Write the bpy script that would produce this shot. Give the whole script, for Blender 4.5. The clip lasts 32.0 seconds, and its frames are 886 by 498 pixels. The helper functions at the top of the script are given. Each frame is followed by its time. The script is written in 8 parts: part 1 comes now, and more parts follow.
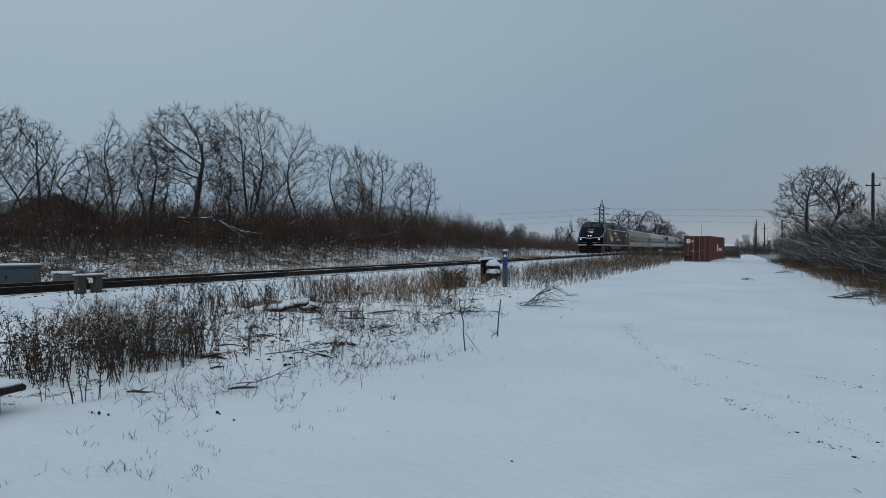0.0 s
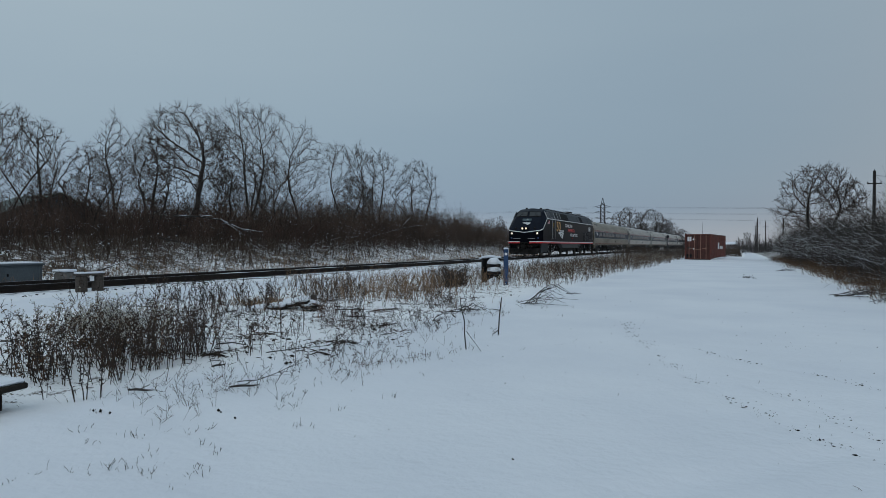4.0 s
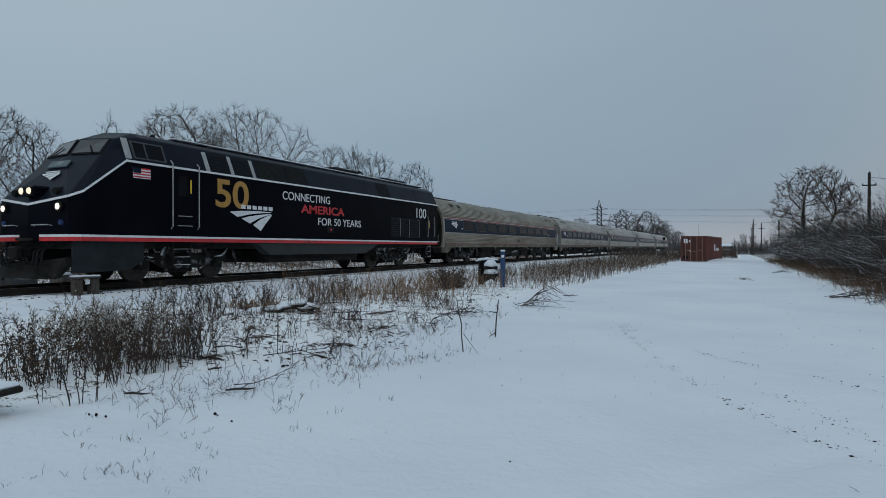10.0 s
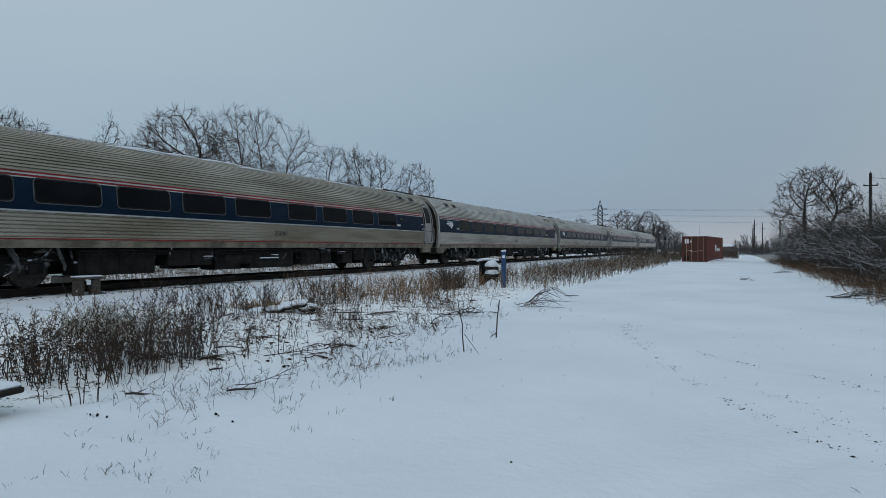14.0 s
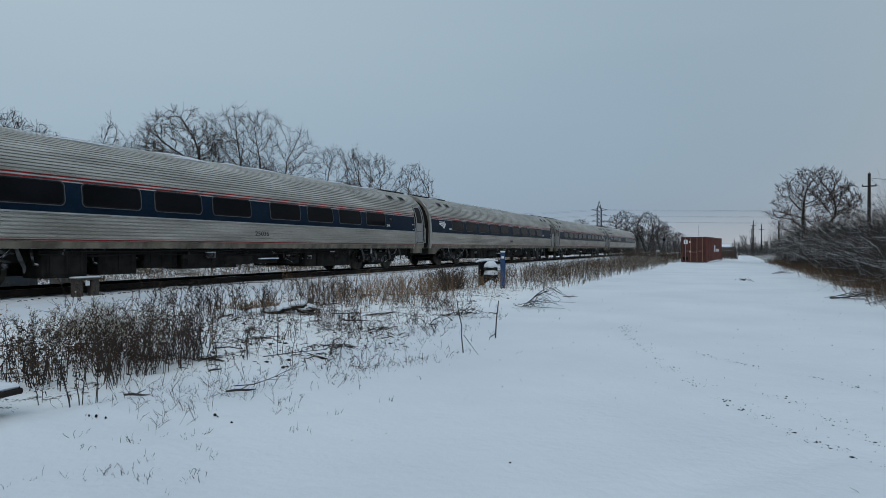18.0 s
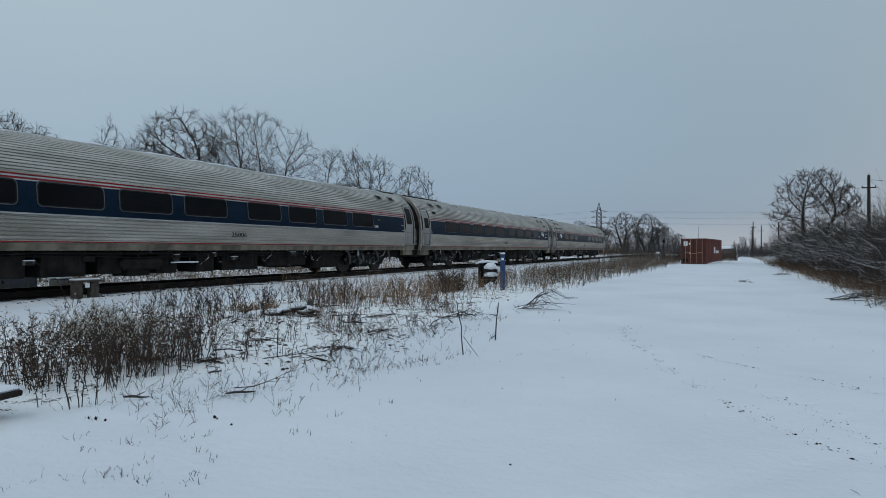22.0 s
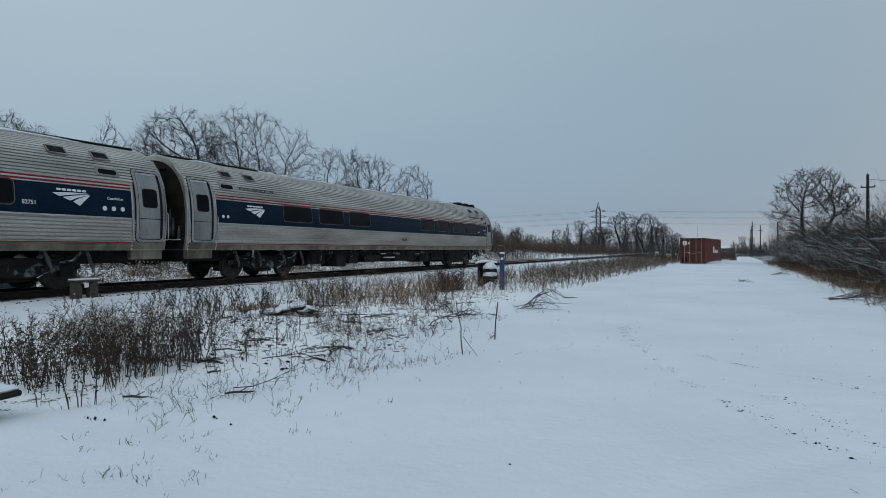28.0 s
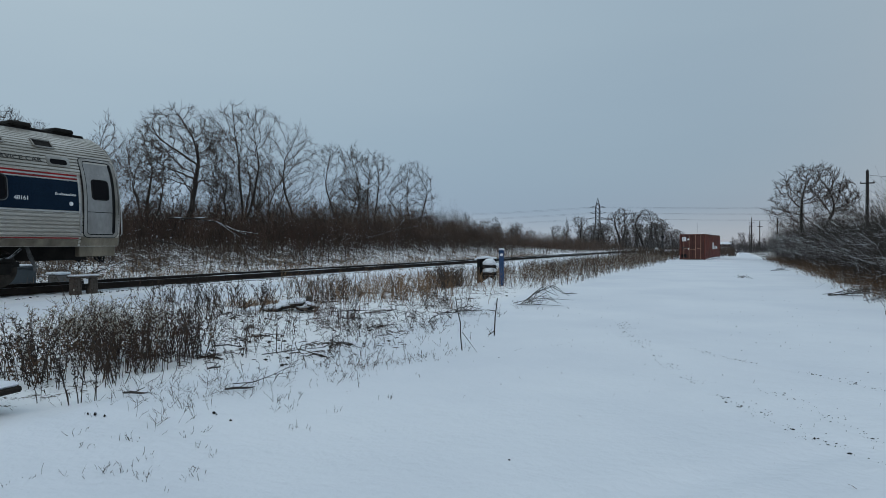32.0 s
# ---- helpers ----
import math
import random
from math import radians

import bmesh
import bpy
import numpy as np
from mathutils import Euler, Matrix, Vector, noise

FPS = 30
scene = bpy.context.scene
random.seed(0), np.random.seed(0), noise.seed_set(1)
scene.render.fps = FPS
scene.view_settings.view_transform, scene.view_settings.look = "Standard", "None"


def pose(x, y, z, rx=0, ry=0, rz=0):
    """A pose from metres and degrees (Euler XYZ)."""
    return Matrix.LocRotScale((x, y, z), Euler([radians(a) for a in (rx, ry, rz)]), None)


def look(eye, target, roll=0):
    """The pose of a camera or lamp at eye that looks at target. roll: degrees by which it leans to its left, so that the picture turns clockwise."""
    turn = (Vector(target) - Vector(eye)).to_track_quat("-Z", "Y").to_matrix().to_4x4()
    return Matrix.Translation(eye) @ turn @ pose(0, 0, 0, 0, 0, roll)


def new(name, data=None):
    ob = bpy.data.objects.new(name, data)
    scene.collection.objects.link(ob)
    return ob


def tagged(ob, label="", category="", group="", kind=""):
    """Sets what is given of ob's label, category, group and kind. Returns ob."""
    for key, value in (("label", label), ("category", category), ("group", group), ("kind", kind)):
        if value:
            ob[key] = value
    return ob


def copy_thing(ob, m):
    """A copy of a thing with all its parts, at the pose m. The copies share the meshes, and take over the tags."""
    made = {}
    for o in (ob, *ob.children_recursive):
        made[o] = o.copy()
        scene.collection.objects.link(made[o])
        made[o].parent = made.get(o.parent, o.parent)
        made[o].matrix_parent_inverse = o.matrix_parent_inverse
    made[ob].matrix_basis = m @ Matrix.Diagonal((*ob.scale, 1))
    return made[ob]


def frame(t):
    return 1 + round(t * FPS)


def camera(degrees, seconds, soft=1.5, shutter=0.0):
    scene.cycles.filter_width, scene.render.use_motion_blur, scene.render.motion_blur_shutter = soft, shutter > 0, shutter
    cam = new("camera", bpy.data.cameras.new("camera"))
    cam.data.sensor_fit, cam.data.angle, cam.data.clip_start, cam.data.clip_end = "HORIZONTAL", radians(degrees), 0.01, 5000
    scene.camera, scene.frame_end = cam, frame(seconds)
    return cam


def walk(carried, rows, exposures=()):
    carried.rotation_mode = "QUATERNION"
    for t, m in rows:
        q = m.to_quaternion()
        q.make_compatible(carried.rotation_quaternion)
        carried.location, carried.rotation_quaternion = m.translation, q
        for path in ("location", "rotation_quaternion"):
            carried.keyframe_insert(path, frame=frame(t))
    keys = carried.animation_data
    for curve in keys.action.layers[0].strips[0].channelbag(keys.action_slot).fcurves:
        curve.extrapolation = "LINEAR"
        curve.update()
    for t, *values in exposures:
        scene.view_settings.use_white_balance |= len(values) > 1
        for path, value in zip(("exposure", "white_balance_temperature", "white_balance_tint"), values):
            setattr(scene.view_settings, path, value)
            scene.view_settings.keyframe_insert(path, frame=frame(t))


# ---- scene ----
# ---------------------------------------------------------------- camera
# The world's y axis runs along the railway; the camera stands on the snowy lane beside it.
EYE = (0.0, 0.0, 1.45)
TURNS = [  # seconds, heading, tilt, lean (degrees)
    (0.0, 25.598, -0.227, 0.148), (0.5, 25.607, -0.249, 0.140), (1.0, 25.619, -0.277, 0.143), (1.5, 25.639, -0.304, 0.152),
    (2.0, 25.660, -0.326, 0.155), (2.5, 25.675, -0.346, 0.144), (3.0, 25.687, -0.369, 0.136), (3.5, 25.693, -0.395, 0.142),
    (5.5, 25.617, -0.389, 0.069), (6.0, 25.609, -0.367, 0.076), (6.5, 25.590, -0.344, 0.066), (7.0, 25.559, -0.322, 0.042),
    (7.5, 25.526, -0.299, 0.035), (8.0, 25.499, -0.276, 0.053), (8.5, 25.469, -0.254, 0.050), (9.0, 25.431, -0.231, 0.019),
    (9.5, 25.394, -0.202, -0.001), (10.0, 25.376, -0.171, 0.009), (10.5, 25.372, -0.157, 0.019), (11.0, 25.372, -0.155, 0.021),
    (11.5, 25.378, -0.155, 0.022), (12.0, 25.391, -0.153, 0.021), (12.5, 25.407, -0.146, 0.013), (13.0, 25.430, -0.138, 0.005),
    (13.5, 25.451, -0.135, 0.002), (14.0, 25.459, -0.136, -0.001), (14.5, 25.451, -0.139, -0.016), (16.5, 25.433, -0.141, -0.005),
    (17.0, 25.399, -0.115, -0.030), (17.5, 25.383, -0.093, -0.027), (18.0, 25.379, -0.069, -0.019), (18.5, 25.378, -0.044, -0.035),
    (19.0, 25.378, -0.033, -0.048), (19.5, 25.379, -0.022, -0.048), (20.0, 25.379, 0.002, -0.046), (20.5, 25.379, 0.029, -0.045),
    (21.0, 25.379, 0.046, -0.047), (21.5, 25.375, 0.066, -0.052), (22.0, 25.366, 0.099, -0.058), (22.5, 25.353, 0.126, -0.065),
    (23.0, 25.336, 0.147, -0.084), (23.5, 25.323, 0.159, -0.097), (24.0, 25.318, 0.166, -0.097), (24.5, 25.315, 0.171, -0.096),
    (25.0, 25.304, 0.168, -0.098), (25.5, 25.286, 0.164, -0.097), (27.5, 25.300, 0.099, -0.089), (28.0, 25.301, 0.074, -0.088),
    (28.5, 25.296, 0.047, -0.088), (29.0, 25.295, 0.007, -0.095), (29.5, 25.296, -0.044, -0.096), (30.0, 25.290, -0.098, -0.098),
    (30.5, 25.277, -0.150, -0.103), (31.0, 25.261, -0.206, -0.101), (31.5, 25.252, -0.262, -0.096), (32.0, 25.255, -0.302, -0.100),
]


def camera_pose(heading, tilt, lean):
    return pose(*EYE, 90 + tilt, 0, heading) @ pose(0, 0, 0, 0, 0, lean)


cam = camera(73.0, 32.0, soft=0.75)
walk(cam, [(t, camera_pose(a, b, c)) for t, a, b, c in TURNS], [(0.0, 0.10), (8.5, 0.08), (11.0, 0.18), (13.0, 0.26), (20.0, 0.26), (32.0, 0.28)])

# ---------------------------------------------------------------- sky and light
world = bpy.data.worlds.new("sky")
scene.world = world
world.use_nodes = True
wn, wl = world.node_tree.nodes, world.node_tree.links
wn.clear()
w_out = wn.new("ShaderNodeOutputWorld")
w_mix = wn.new("ShaderNodeMixShader")
w_clear = wn.new("ShaderNodeBackground")
w_cloud = wn.new("ShaderNodeBackground")
w_sky = wn.new("ShaderNodeTexSky")
w_sky.sky_type, w_sky.sun_disc = "NISHITA", False
w_sky.sun_elevation, w_sky.sun_rotation = radians(18), radians(25)
w_clear.inputs["Strength"].default_value = 0.06
w_co = wn.new("ShaderNodeTexCoord")
w_sep = wn.new("ShaderNodeSeparateXYZ")
w_map = wn.new("ShaderNodeMapping")
w_map.inputs["Scale"].default_value = (1.0, 1.0, 5.0)
w_noise = wn.new("ShaderNodeTexNoise")
w_noise.inputs["Scale"].default_value, w_noise.inputs["Detail"].default_value = 1.6, 4.0
w_add = wn.new("ShaderNodeMath")
w_add.operation = "MULTIPLY_ADD"
w_add.inputs[1].default_value, w_add.inputs[2].default_value = 0.10, -0.05
w_sum = wn.new("ShaderNodeMath")
w_sum.operation = "ADD"
w_ramp = wn.new("ShaderNodeValToRGB")
SKY_STOPS = [(0.0, (0.33, 0.385, 0.46)), (0.024, (0.305, 0.378, 0.468)), (0.06, (0.230, 0.316, 0.422)), (0.16, (0.262, 0.355, 0.445)),
             (0.32, (0.31, 0.405, 0.485)), (1.0, (0.385, 0.49, 0.58))]
while len(w_ramp.color_ramp.elements) < len(SKY_STOPS):
    w_ramp.color_ramp.elements.new(0.5)
for el, (p, c) in zip(w_ramp.color_ramp.elements, SKY_STOPS):
    el.position, el.color = p, (*c, 1)
w_cloud.inputs["Strength"].default_value = 1.0
w_mix.inputs[0].default_value = 0.93
wl.new(w_co.outputs["Generated"], w_sep.inputs[0])
wl.new(w_co.outputs["Generated"], w_map.inputs["Vector"])
wl.new(w_map.outputs[0], w_noise.inputs["Vector"])
wl.new(w_noise.outputs["Fac"], w_add.inputs[0])
wl.new(w_sep.outputs["Z"], w_sum.inputs[0])
# the cloud is thinner and lighter towards the west
w_west = wn.new("ShaderNodeMapRange")
w_west.inputs["From Min"].default_value, w_west.inputs["From Max"].default_value = -1.0, 0.5
w_west.inputs["To Min"].default_value, w_west.inputs["To Max"].default_value = 1.14, 0.67
wl.new(w_sep.outputs["X"], w_west.inputs["Value"])
wl.new(w_west.outputs[0], w_cloud.inputs["Strength"])
wl.new(w_add.outputs[0], w_sum.inputs[1])
wl.new(w_sum.outputs[0], w_ramp.inputs[0])
w_side = wn.new("ShaderNodeMapRange")
w_side.inputs["From Min"].default_value, w_side.inputs["From Max"].default_value = -0.9, 0.3
wl.new(w_sep.outputs["X"], w_side.inputs["Value"])
w_hue = wn.new("ShaderNodeMix")
w_hue.data_type = "RGBA"
w_hue.inputs["A"].default_value, w_hue.inputs["B"].default_value = (1.04, 1.0, 0.955, 1), (0.955, 1.0, 1.035, 1)
wl.new(w_side.outputs[0], w_hue.inputs["Factor"])
w_tint = wn.new("ShaderNodeMix")
w_tint.data_type, w_tint.blend_type = "RGBA", "MULTIPLY"
w_tint.inputs["Factor"].default_value = 1.0
wl.new(w_ramp.outputs["Color"], w_tint.inputs["A"])
wl.new(w_hue.outputs["Result"], w_tint.inputs["B"])
wl.new(w_tint.outputs["Result"], w_cloud.inputs["Color"])
wl.new(w_sky.outputs[0], w_clear.inputs["Color"])
wl.new(w_clear.outputs[0], w_mix.inputs[1])
wl.new(w_cloud.outputs[0], w_mix.inputs[2])
wl.new(w_mix.outputs[0], w_out.inputs["Surface"])

sun_data = bpy.data.lights.new("sun", "SUN")
sun_data.energy, sun_data.angle, sun_data.color = 0.6, radians(40), (0.96, 0.97, 0.98)
sun = new("sun", sun_data)
sun.matrix_world = look((30, -60, 60), (0, 0, 0))

# ---------------------------------------------------------------- materials
def mat(name, colour, rough=0.6, metal=0.0, second=None, scale=4.0, bump=0.0, bump_scale=30.0, snow=0.0, spread=(0.35, 0.65),
        stretch=(1, 1, 1), emit=0.0, per_object=0.0, fine=0.12, coat=0.0, spec=0.5):
    """A surface in two tones at two scales, with relief; snow lies on what faces upwards."""
    m = bpy.data.materials.new(name)
    m.use_nodes = True
    n, l = m.node_tree.nodes, m.node_tree.links
    b = n["Principled BSDF"]
    b.inputs["Roughness"].default_value, b.inputs["Metallic"].default_value = rough, metal
    b.inputs["Coat Weight"].default_value = coat
    b.inputs["Specular IOR Level"].default_value = spec
    co = n.new("ShaderNodeTexCoord")
    mp = n.new("ShaderNodeMapping")
    mp.inputs["Scale"].default_value = stretch
    l.new(co.outputs["Object"], mp.inputs["Vector"])
    big = n.new("ShaderNodeTexNoise")
    big.inputs["Scale"].default_value, big.inputs["Detail"].default_value = scale, 5.0
    l.new(mp.outputs[0], big.inputs["Vector"])
    ramp = n.new("ShaderNodeMapRange")
    ramp.inputs["From Min"].default_value, ramp.inputs["From Max"].default_value = spread
    l.new(big.outputs["Fac"], ramp.inputs["Value"])
    mix = n.new("ShaderNodeMix")
    mix.data_type = "RGBA"
    mix.inputs["A"].default_value = (*colour, 1)
    mix.inputs["B"].default_value = (*(second or [c * 0.7 for c in colour]), 1)
    l.new(ramp.outputs[0], mix.inputs["Factor"])
    small = n.new("ShaderNodeTexNoise")
    small.inputs["Scale"].default_value, small.inputs["Detail"].default_value = bump_scale, 3.0
    l.new(mp.outputs[0], small.inputs["Vector"])
    grain = n.new("ShaderNodeHueSaturation")
    gr = n.new("ShaderNodeMapRange")
    gr.inputs["To Min"].default_value, gr.inputs["To Max"].default_value = 1 - fine * 2, 1 + fine * 2
    l.new(small.outputs["Fac"], gr.inputs["Value"])
    l.new(mix.outputs["Result"], grain.inputs["Color"])
    value = gr.outputs[0]
    if per_object:
        inf = n.new("ShaderNodeObjectInfo")
        ob = n.new("ShaderNodeMapRange")
        ob.inputs["To Min"].default_value, ob.inputs["To Max"].default_value = 1 - per_object, 1 + per_object
        l.new(inf.outputs["Random"], ob.inputs["Value"])
        mul = n.new("ShaderNodeMath")
        mul.operation = "MULTIPLY"
        l.new(value, mul.inputs[0])
        l.new(ob.outputs[0], mul.inputs[1])
        value = mul.outputs[0]
    l.new(value, grain.inputs["Value"])
    colour_out = grain.outputs["Color"]
    if snow:
        geo = n.new("ShaderNodeNewGeometry")
        sep = n.new("ShaderNodeSeparateXYZ")
        l.new(geo.outputs["Normal"], sep.inputs[0])
        add = n.new("ShaderNodeMath")
        add.operation = "MULTIPLY_ADD"
        add.inputs[1].default_value = 0.9
        l.new(big.outputs["Fac"], add.inputs[0])
        l.new(sep.outputs["Z"], add.inputs[2])
        cut = n.new("ShaderNodeMapRange")
        cut.inputs["From Min"].default_value, cut.inputs["From Max"].default_value = 1.5 - snow, 1.62 - snow
        l.new(add.outputs[0], cut.inputs["Value"])
        over = n.new("ShaderNodeMix")
        over.data_type = "RGBA"
        over.inputs["B"].default_value = (0.78, 0.81, 0.85, 1)
        l.new(cut.outputs[0], over.inputs["Factor"])
        l.new(colour_out, over.inputs["A"])
        colour_out = over.outputs["Result"]
    l.new(colour_out, b.inputs["Base Color"])
    if bump:
        bp = n.new("ShaderNodeBump")
        bp.inputs["Strength"].default_value, bp.inputs["Distance"].default_value = bump, 0.02
        l.new(small.outputs["Fac"], bp.inputs["Height"])
        l.new(bp.outputs[0], b.inputs["Normal"])
    if emit:
        b.inputs["Emission Color"].default_value = (*colour, 1)
        b.inputs["Emission Strength"].default_value = emit
    return m


STEEL = mat("fluted_stainless_steel", (0.66, 0.625, 0.575), 0.36, 0.7, (0.36, 0.33, 0.285), 1.1, 0.10, 26, spread=(0.3, 0.7), stretch=(1, 0.35, 2.2), fine=0.16, snow=0.06, spec=0.2)
STEEL_BROWN = mat("brown_filmed_stainless_steel", (0.45, 0.405, 0.335), 0.40, 0.6, (0.25, 0.215, 0.16), 0.9, 0.10, 26, spread=(0.3, 0.7), stretch=(1, 0.35, 2.2), fine=0.16, spec=0.2)
STEEL_DULL = mat("grimy_stainless_steel", (0.40, 0.395, 0.38), 0.45, 0.35, (0.16, 0.145, 0.12), 1.6, 0.08, 18, spread=(0.35, 0.7), stretch=(1, 1, 0.6))
STEEL_DIRTY = mat("salt_stained_sill_steel", (0.25, 0.215, 0.16), 0.6, 0.3, (0.10, 0.083, 0.06), 2.2, 0.1, 18, spread=(0.35, 0.65), stretch=(1, 1, 0.5))
CAR_BLUE = mat("dark_blue_band_paint", (0.005, 0.014, 0.030), 0.4, 0, (0.008, 0.020, 0.038), 1.5, fine=0.25, spec=0.06)
CAR_RED = mat("red_stripe_paint", (0.30, 0.02, 0.022), 0.55, 0, (0.13, 0.024, 0.024), 2, spec=0.2)
CAR_WHITE = mat("white_stripe_paint", (0.46, 0.46, 0.45), 0.5, 0, (0.32, 0.32, 0.31), 2)
WINDOW_TRIM = mat("worn_window_trim", (0.11, 0.115, 0.12), 0.5, 0.3, (0.05, 0.052, 0.055), 3)
GLASS = mat("tinted_window_glass", (0.006, 0.006, 0.007), 0.08, 0, (0.01, 0.01, 0.012), 0.8, spec=0.05)
RUBBER = mat("black_rubber", (0.010, 0.010, 0.011), 0.8, 0, (0.016, 0.016, 0.016), 5, 0.1, spec=0.15)
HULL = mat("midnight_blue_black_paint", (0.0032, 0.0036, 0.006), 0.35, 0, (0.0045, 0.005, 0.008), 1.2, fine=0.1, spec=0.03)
# nose, roof and louvre slats in a paler slate blue than HULL
HULL_TOP = mat("dark_slate_blue_top", (0.008, 0.0105, 0.018), 0.4, 0, (0.011, 0.015, 0.024), 1.2, fine=0.1, spec=0.08)
TANK_GREY = mat("grey_skirt_paint", (0.022, 0.027, 0.030), 0.5, 0, (0.015, 0.018, 0.019), 2, fine=0.2)
UNDER = mat("grimy_black_underframe", (0.008, 0.0075, 0.007), 0.75, 0, (0.022, 0.020, 0.018), 3, 0.3, 25, snow=0.05, spec=0.15)
UNDER_SNOW = mat("snow_dusted_underframe", (0.018, 0.017, 0.016), 0.75, 0, (0.22, 0.22, 0.23), 6, 0.3, 20, snow=0.60, spread=(0.5, 0.75), spec=0.15)
DIRTY_SNOW = mat("dirty_packed_snow", (0.13, 0.13, 0.13), 0.85, 0, (0.035, 0.034, 0.032), 4, 0.4, 22, spread=(0.35, 0.65), fine=0.2)
WHEEL = mat("worn_wheel_steel", (0.035, 0.03, 0.027), 0.55, 0.4, (0.07, 0.06, 0.05), 6, 0.1, spec=0.15)
CHROME = mat("bare_metal_rail", (0.42, 0.42, 0.42), 0.4, 0.6, (0.3, 0.3, 0.3), 8)
GOLD = mat("gold_lettering", (0.50, 0.27, 0.055), 0.4, 0.1, (0.42, 0.22, 0.05), 6)
WHITE_LET = mat("white_lettering", (0.80, 0.81, 0.82), 0.5, 0, (0.72, 0.73, 0.74), 6)
RED_LET = mat("red_lettering", (0.68, 0.028, 0.035), 0.45, 0, (0.42, 0.03, 0.03), 6)
GREY_LET = mat("grey_lettering", (0.10, 0.10, 0.10), 0.6, 0, (0.14, 0.14, 0.14), 6)
YELLOW = mat("yellow_reflector", (0.75, 0.50, 0.04), 0.5)
LAMP_GLOW = mat("lit_headlamp", (1.0, 0.88, 0.72), 0.3, emit=1.0)
LAMP_WARM = mat("lit_nose_lamp", (1.0, 0.82, 0.60), 0.3, emit=0.75)
CORTEN = mat("rust_red_container_paint", (0.15, 0.030, 0.016), 0.6, 0, (0.075, 0.020, 0.013), 0.9, 0.15, 12, fine=0.25)
# doors, sills, castings and lower rails in a darker red than CORTEN
CORTEN_D = mat("darker_container_red", (0.058, 0.016, 0.010), 0.6, 0, (0.085, 0.022, 0.015), 1.2, 0.15, 12, fine=0.25)
RAIL = mat("rusty_rail_side", (0.014, 0.011, 0.0095), 0.75, 0.0, (0.026, 0.019, 0.015), 3, 0.2, 30, spec=0.2)
RAIL_TOP = mat("polished_rail_head", (0.24, 0.25, 0.27), 0.35, 0.8, (0.16, 0.16, 0.17), 3)
TIE = mat("creosoted_tie_wood", (0.03, 0.024, 0.020), 0.85, 0, (0.05, 0.042, 0.035), 3, 0.4, 20, snow=0.62, per_object=0.2)
BARK = mat("dark_bare_bark", (0.030, 0.025, 0.022), 0.9, 0, (0.055, 0.048, 0.043), 3, 0.4, 20, fine=0.2)
BARK_SNOW = mat("bark_with_snow", (0.040, 0.033, 0.029), 0.9, 0, (0.06, 0.052, 0.046), 2, 0.3, 20, snow=0.55)
TWIG = mat("fine_bare_twigs", (0.034, 0.024, 0.020), 0.9, 0, (0.06, 0.043, 0.035), 2, fine=0.2)
BRUSH = mat("dark_brown_brush", (0.054, 0.035, 0.027), 0.95, 0, (0.125, 0.082, 0.060), 0.6, fine=0.3, spread=(0.4, 0.6), snow=0.10)
BRUSH_RED = mat("reddish_brush", (0.085, 0.042, 0.031), 0.95, 0, (0.062, 0.038, 0.030), 0.35, fine=0.25)
BRUSH_SNOW = mat("snowy_arching_stems", (0.040, 0.030, 0.026), 0.9, 0, (0.065, 0.05, 0.042), 1.5, snow=0.32)
DRY = mat("dry_brown_weeds", (0.085, 0.055, 0.036), 0.95, 0, (0.040, 0.028, 0.022), 0.9, fine=0.3, spread=(0.4, 0.6))
DRY_DARK = mat("dark_dead_stalks", (0.022, 0.016, 0.013), 0.95, 0, (0.075, 0.046, 0.030), 0.9, fine=0.3)
STRAW = mat("straw_grass", (0.32, 0.20, 0.115), 0.95, 0, (0.16, 0.10, 0.06), 0.8, fine=0.3)
RUSSET = mat("russet_dead_grass", (0.15, 0.085, 0.046), 0.95, 0, (0.075, 0.046, 0.03), 0.8, fine=0.3)
SEED = mat("pale_seed_heads", (0.42, 0.38, 0.30), 0.95, 0, (0.66, 0.65, 0.60), 3, fine=0.3, snow=0.2)
SLAB_WOOD = mat("dark_wood", (0.032, 0.026, 0.021), 0.85, 0, (0.018, 0.015, 0.013), 4, 0.4, 30, stretch=(1, 6, 6), spec=0.2)
WOOD = mat("weathered_grey_wood", (0.085, 0.068, 0.056), 0.85, 0, (0.045, 0.037, 0.03), 4, 0.4, 30, stretch=(1, 6, 6))
CONCRETE = mat("weathered_concrete", (0.16, 0.15, 0.14), 0.9, 0, (0.10, 0.095, 0.085), 5, 0.4, 30)
SNOW_CAP = mat("lying_snow", (0.80, 0.83, 0.87), 0.8, 0, (0.74, 0.77, 0.82), 3, 0.3, 12, fine=0.02)
BOX_GREY = mat("grey_galvanised_cabinet", (0.075, 0.09, 0.10), 0.5, 0.2, (0.055, 0.065, 0.072), 3, fine=0.2)
POST_BLUE = mat("blue_painted_post", (0.014, 0.055, 0.15), 0.5, 0, (0.010, 0.04, 0.11), 3, fine=0.2)
POST_BLACK = mat("black_worn_metal", (0.009, 0.010, 0.012), 0.6, 0.0, (0.02, 0.02, 0.021), 4, snow=0.1, spec=0.12)
POLE = mat("weathered_pole_wood", (0.022, 0.019, 0.018), 0.9, 0, (0.038, 0.033, 0.03), 2, 0.3, 20, stretch=(4, 4, 0.5))
LATTICE = mat("dark_galvanised_steel", (0.03, 0.033, 0.038), 0.6, 0.3, (0.045, 0.048, 0.052), 2)
ROOF_GREEN = mat("dark_green_metal_roof", (0.025, 0.05, 0.042), 0.5, 0.1, (0.035, 0.06, 0.05), 2)
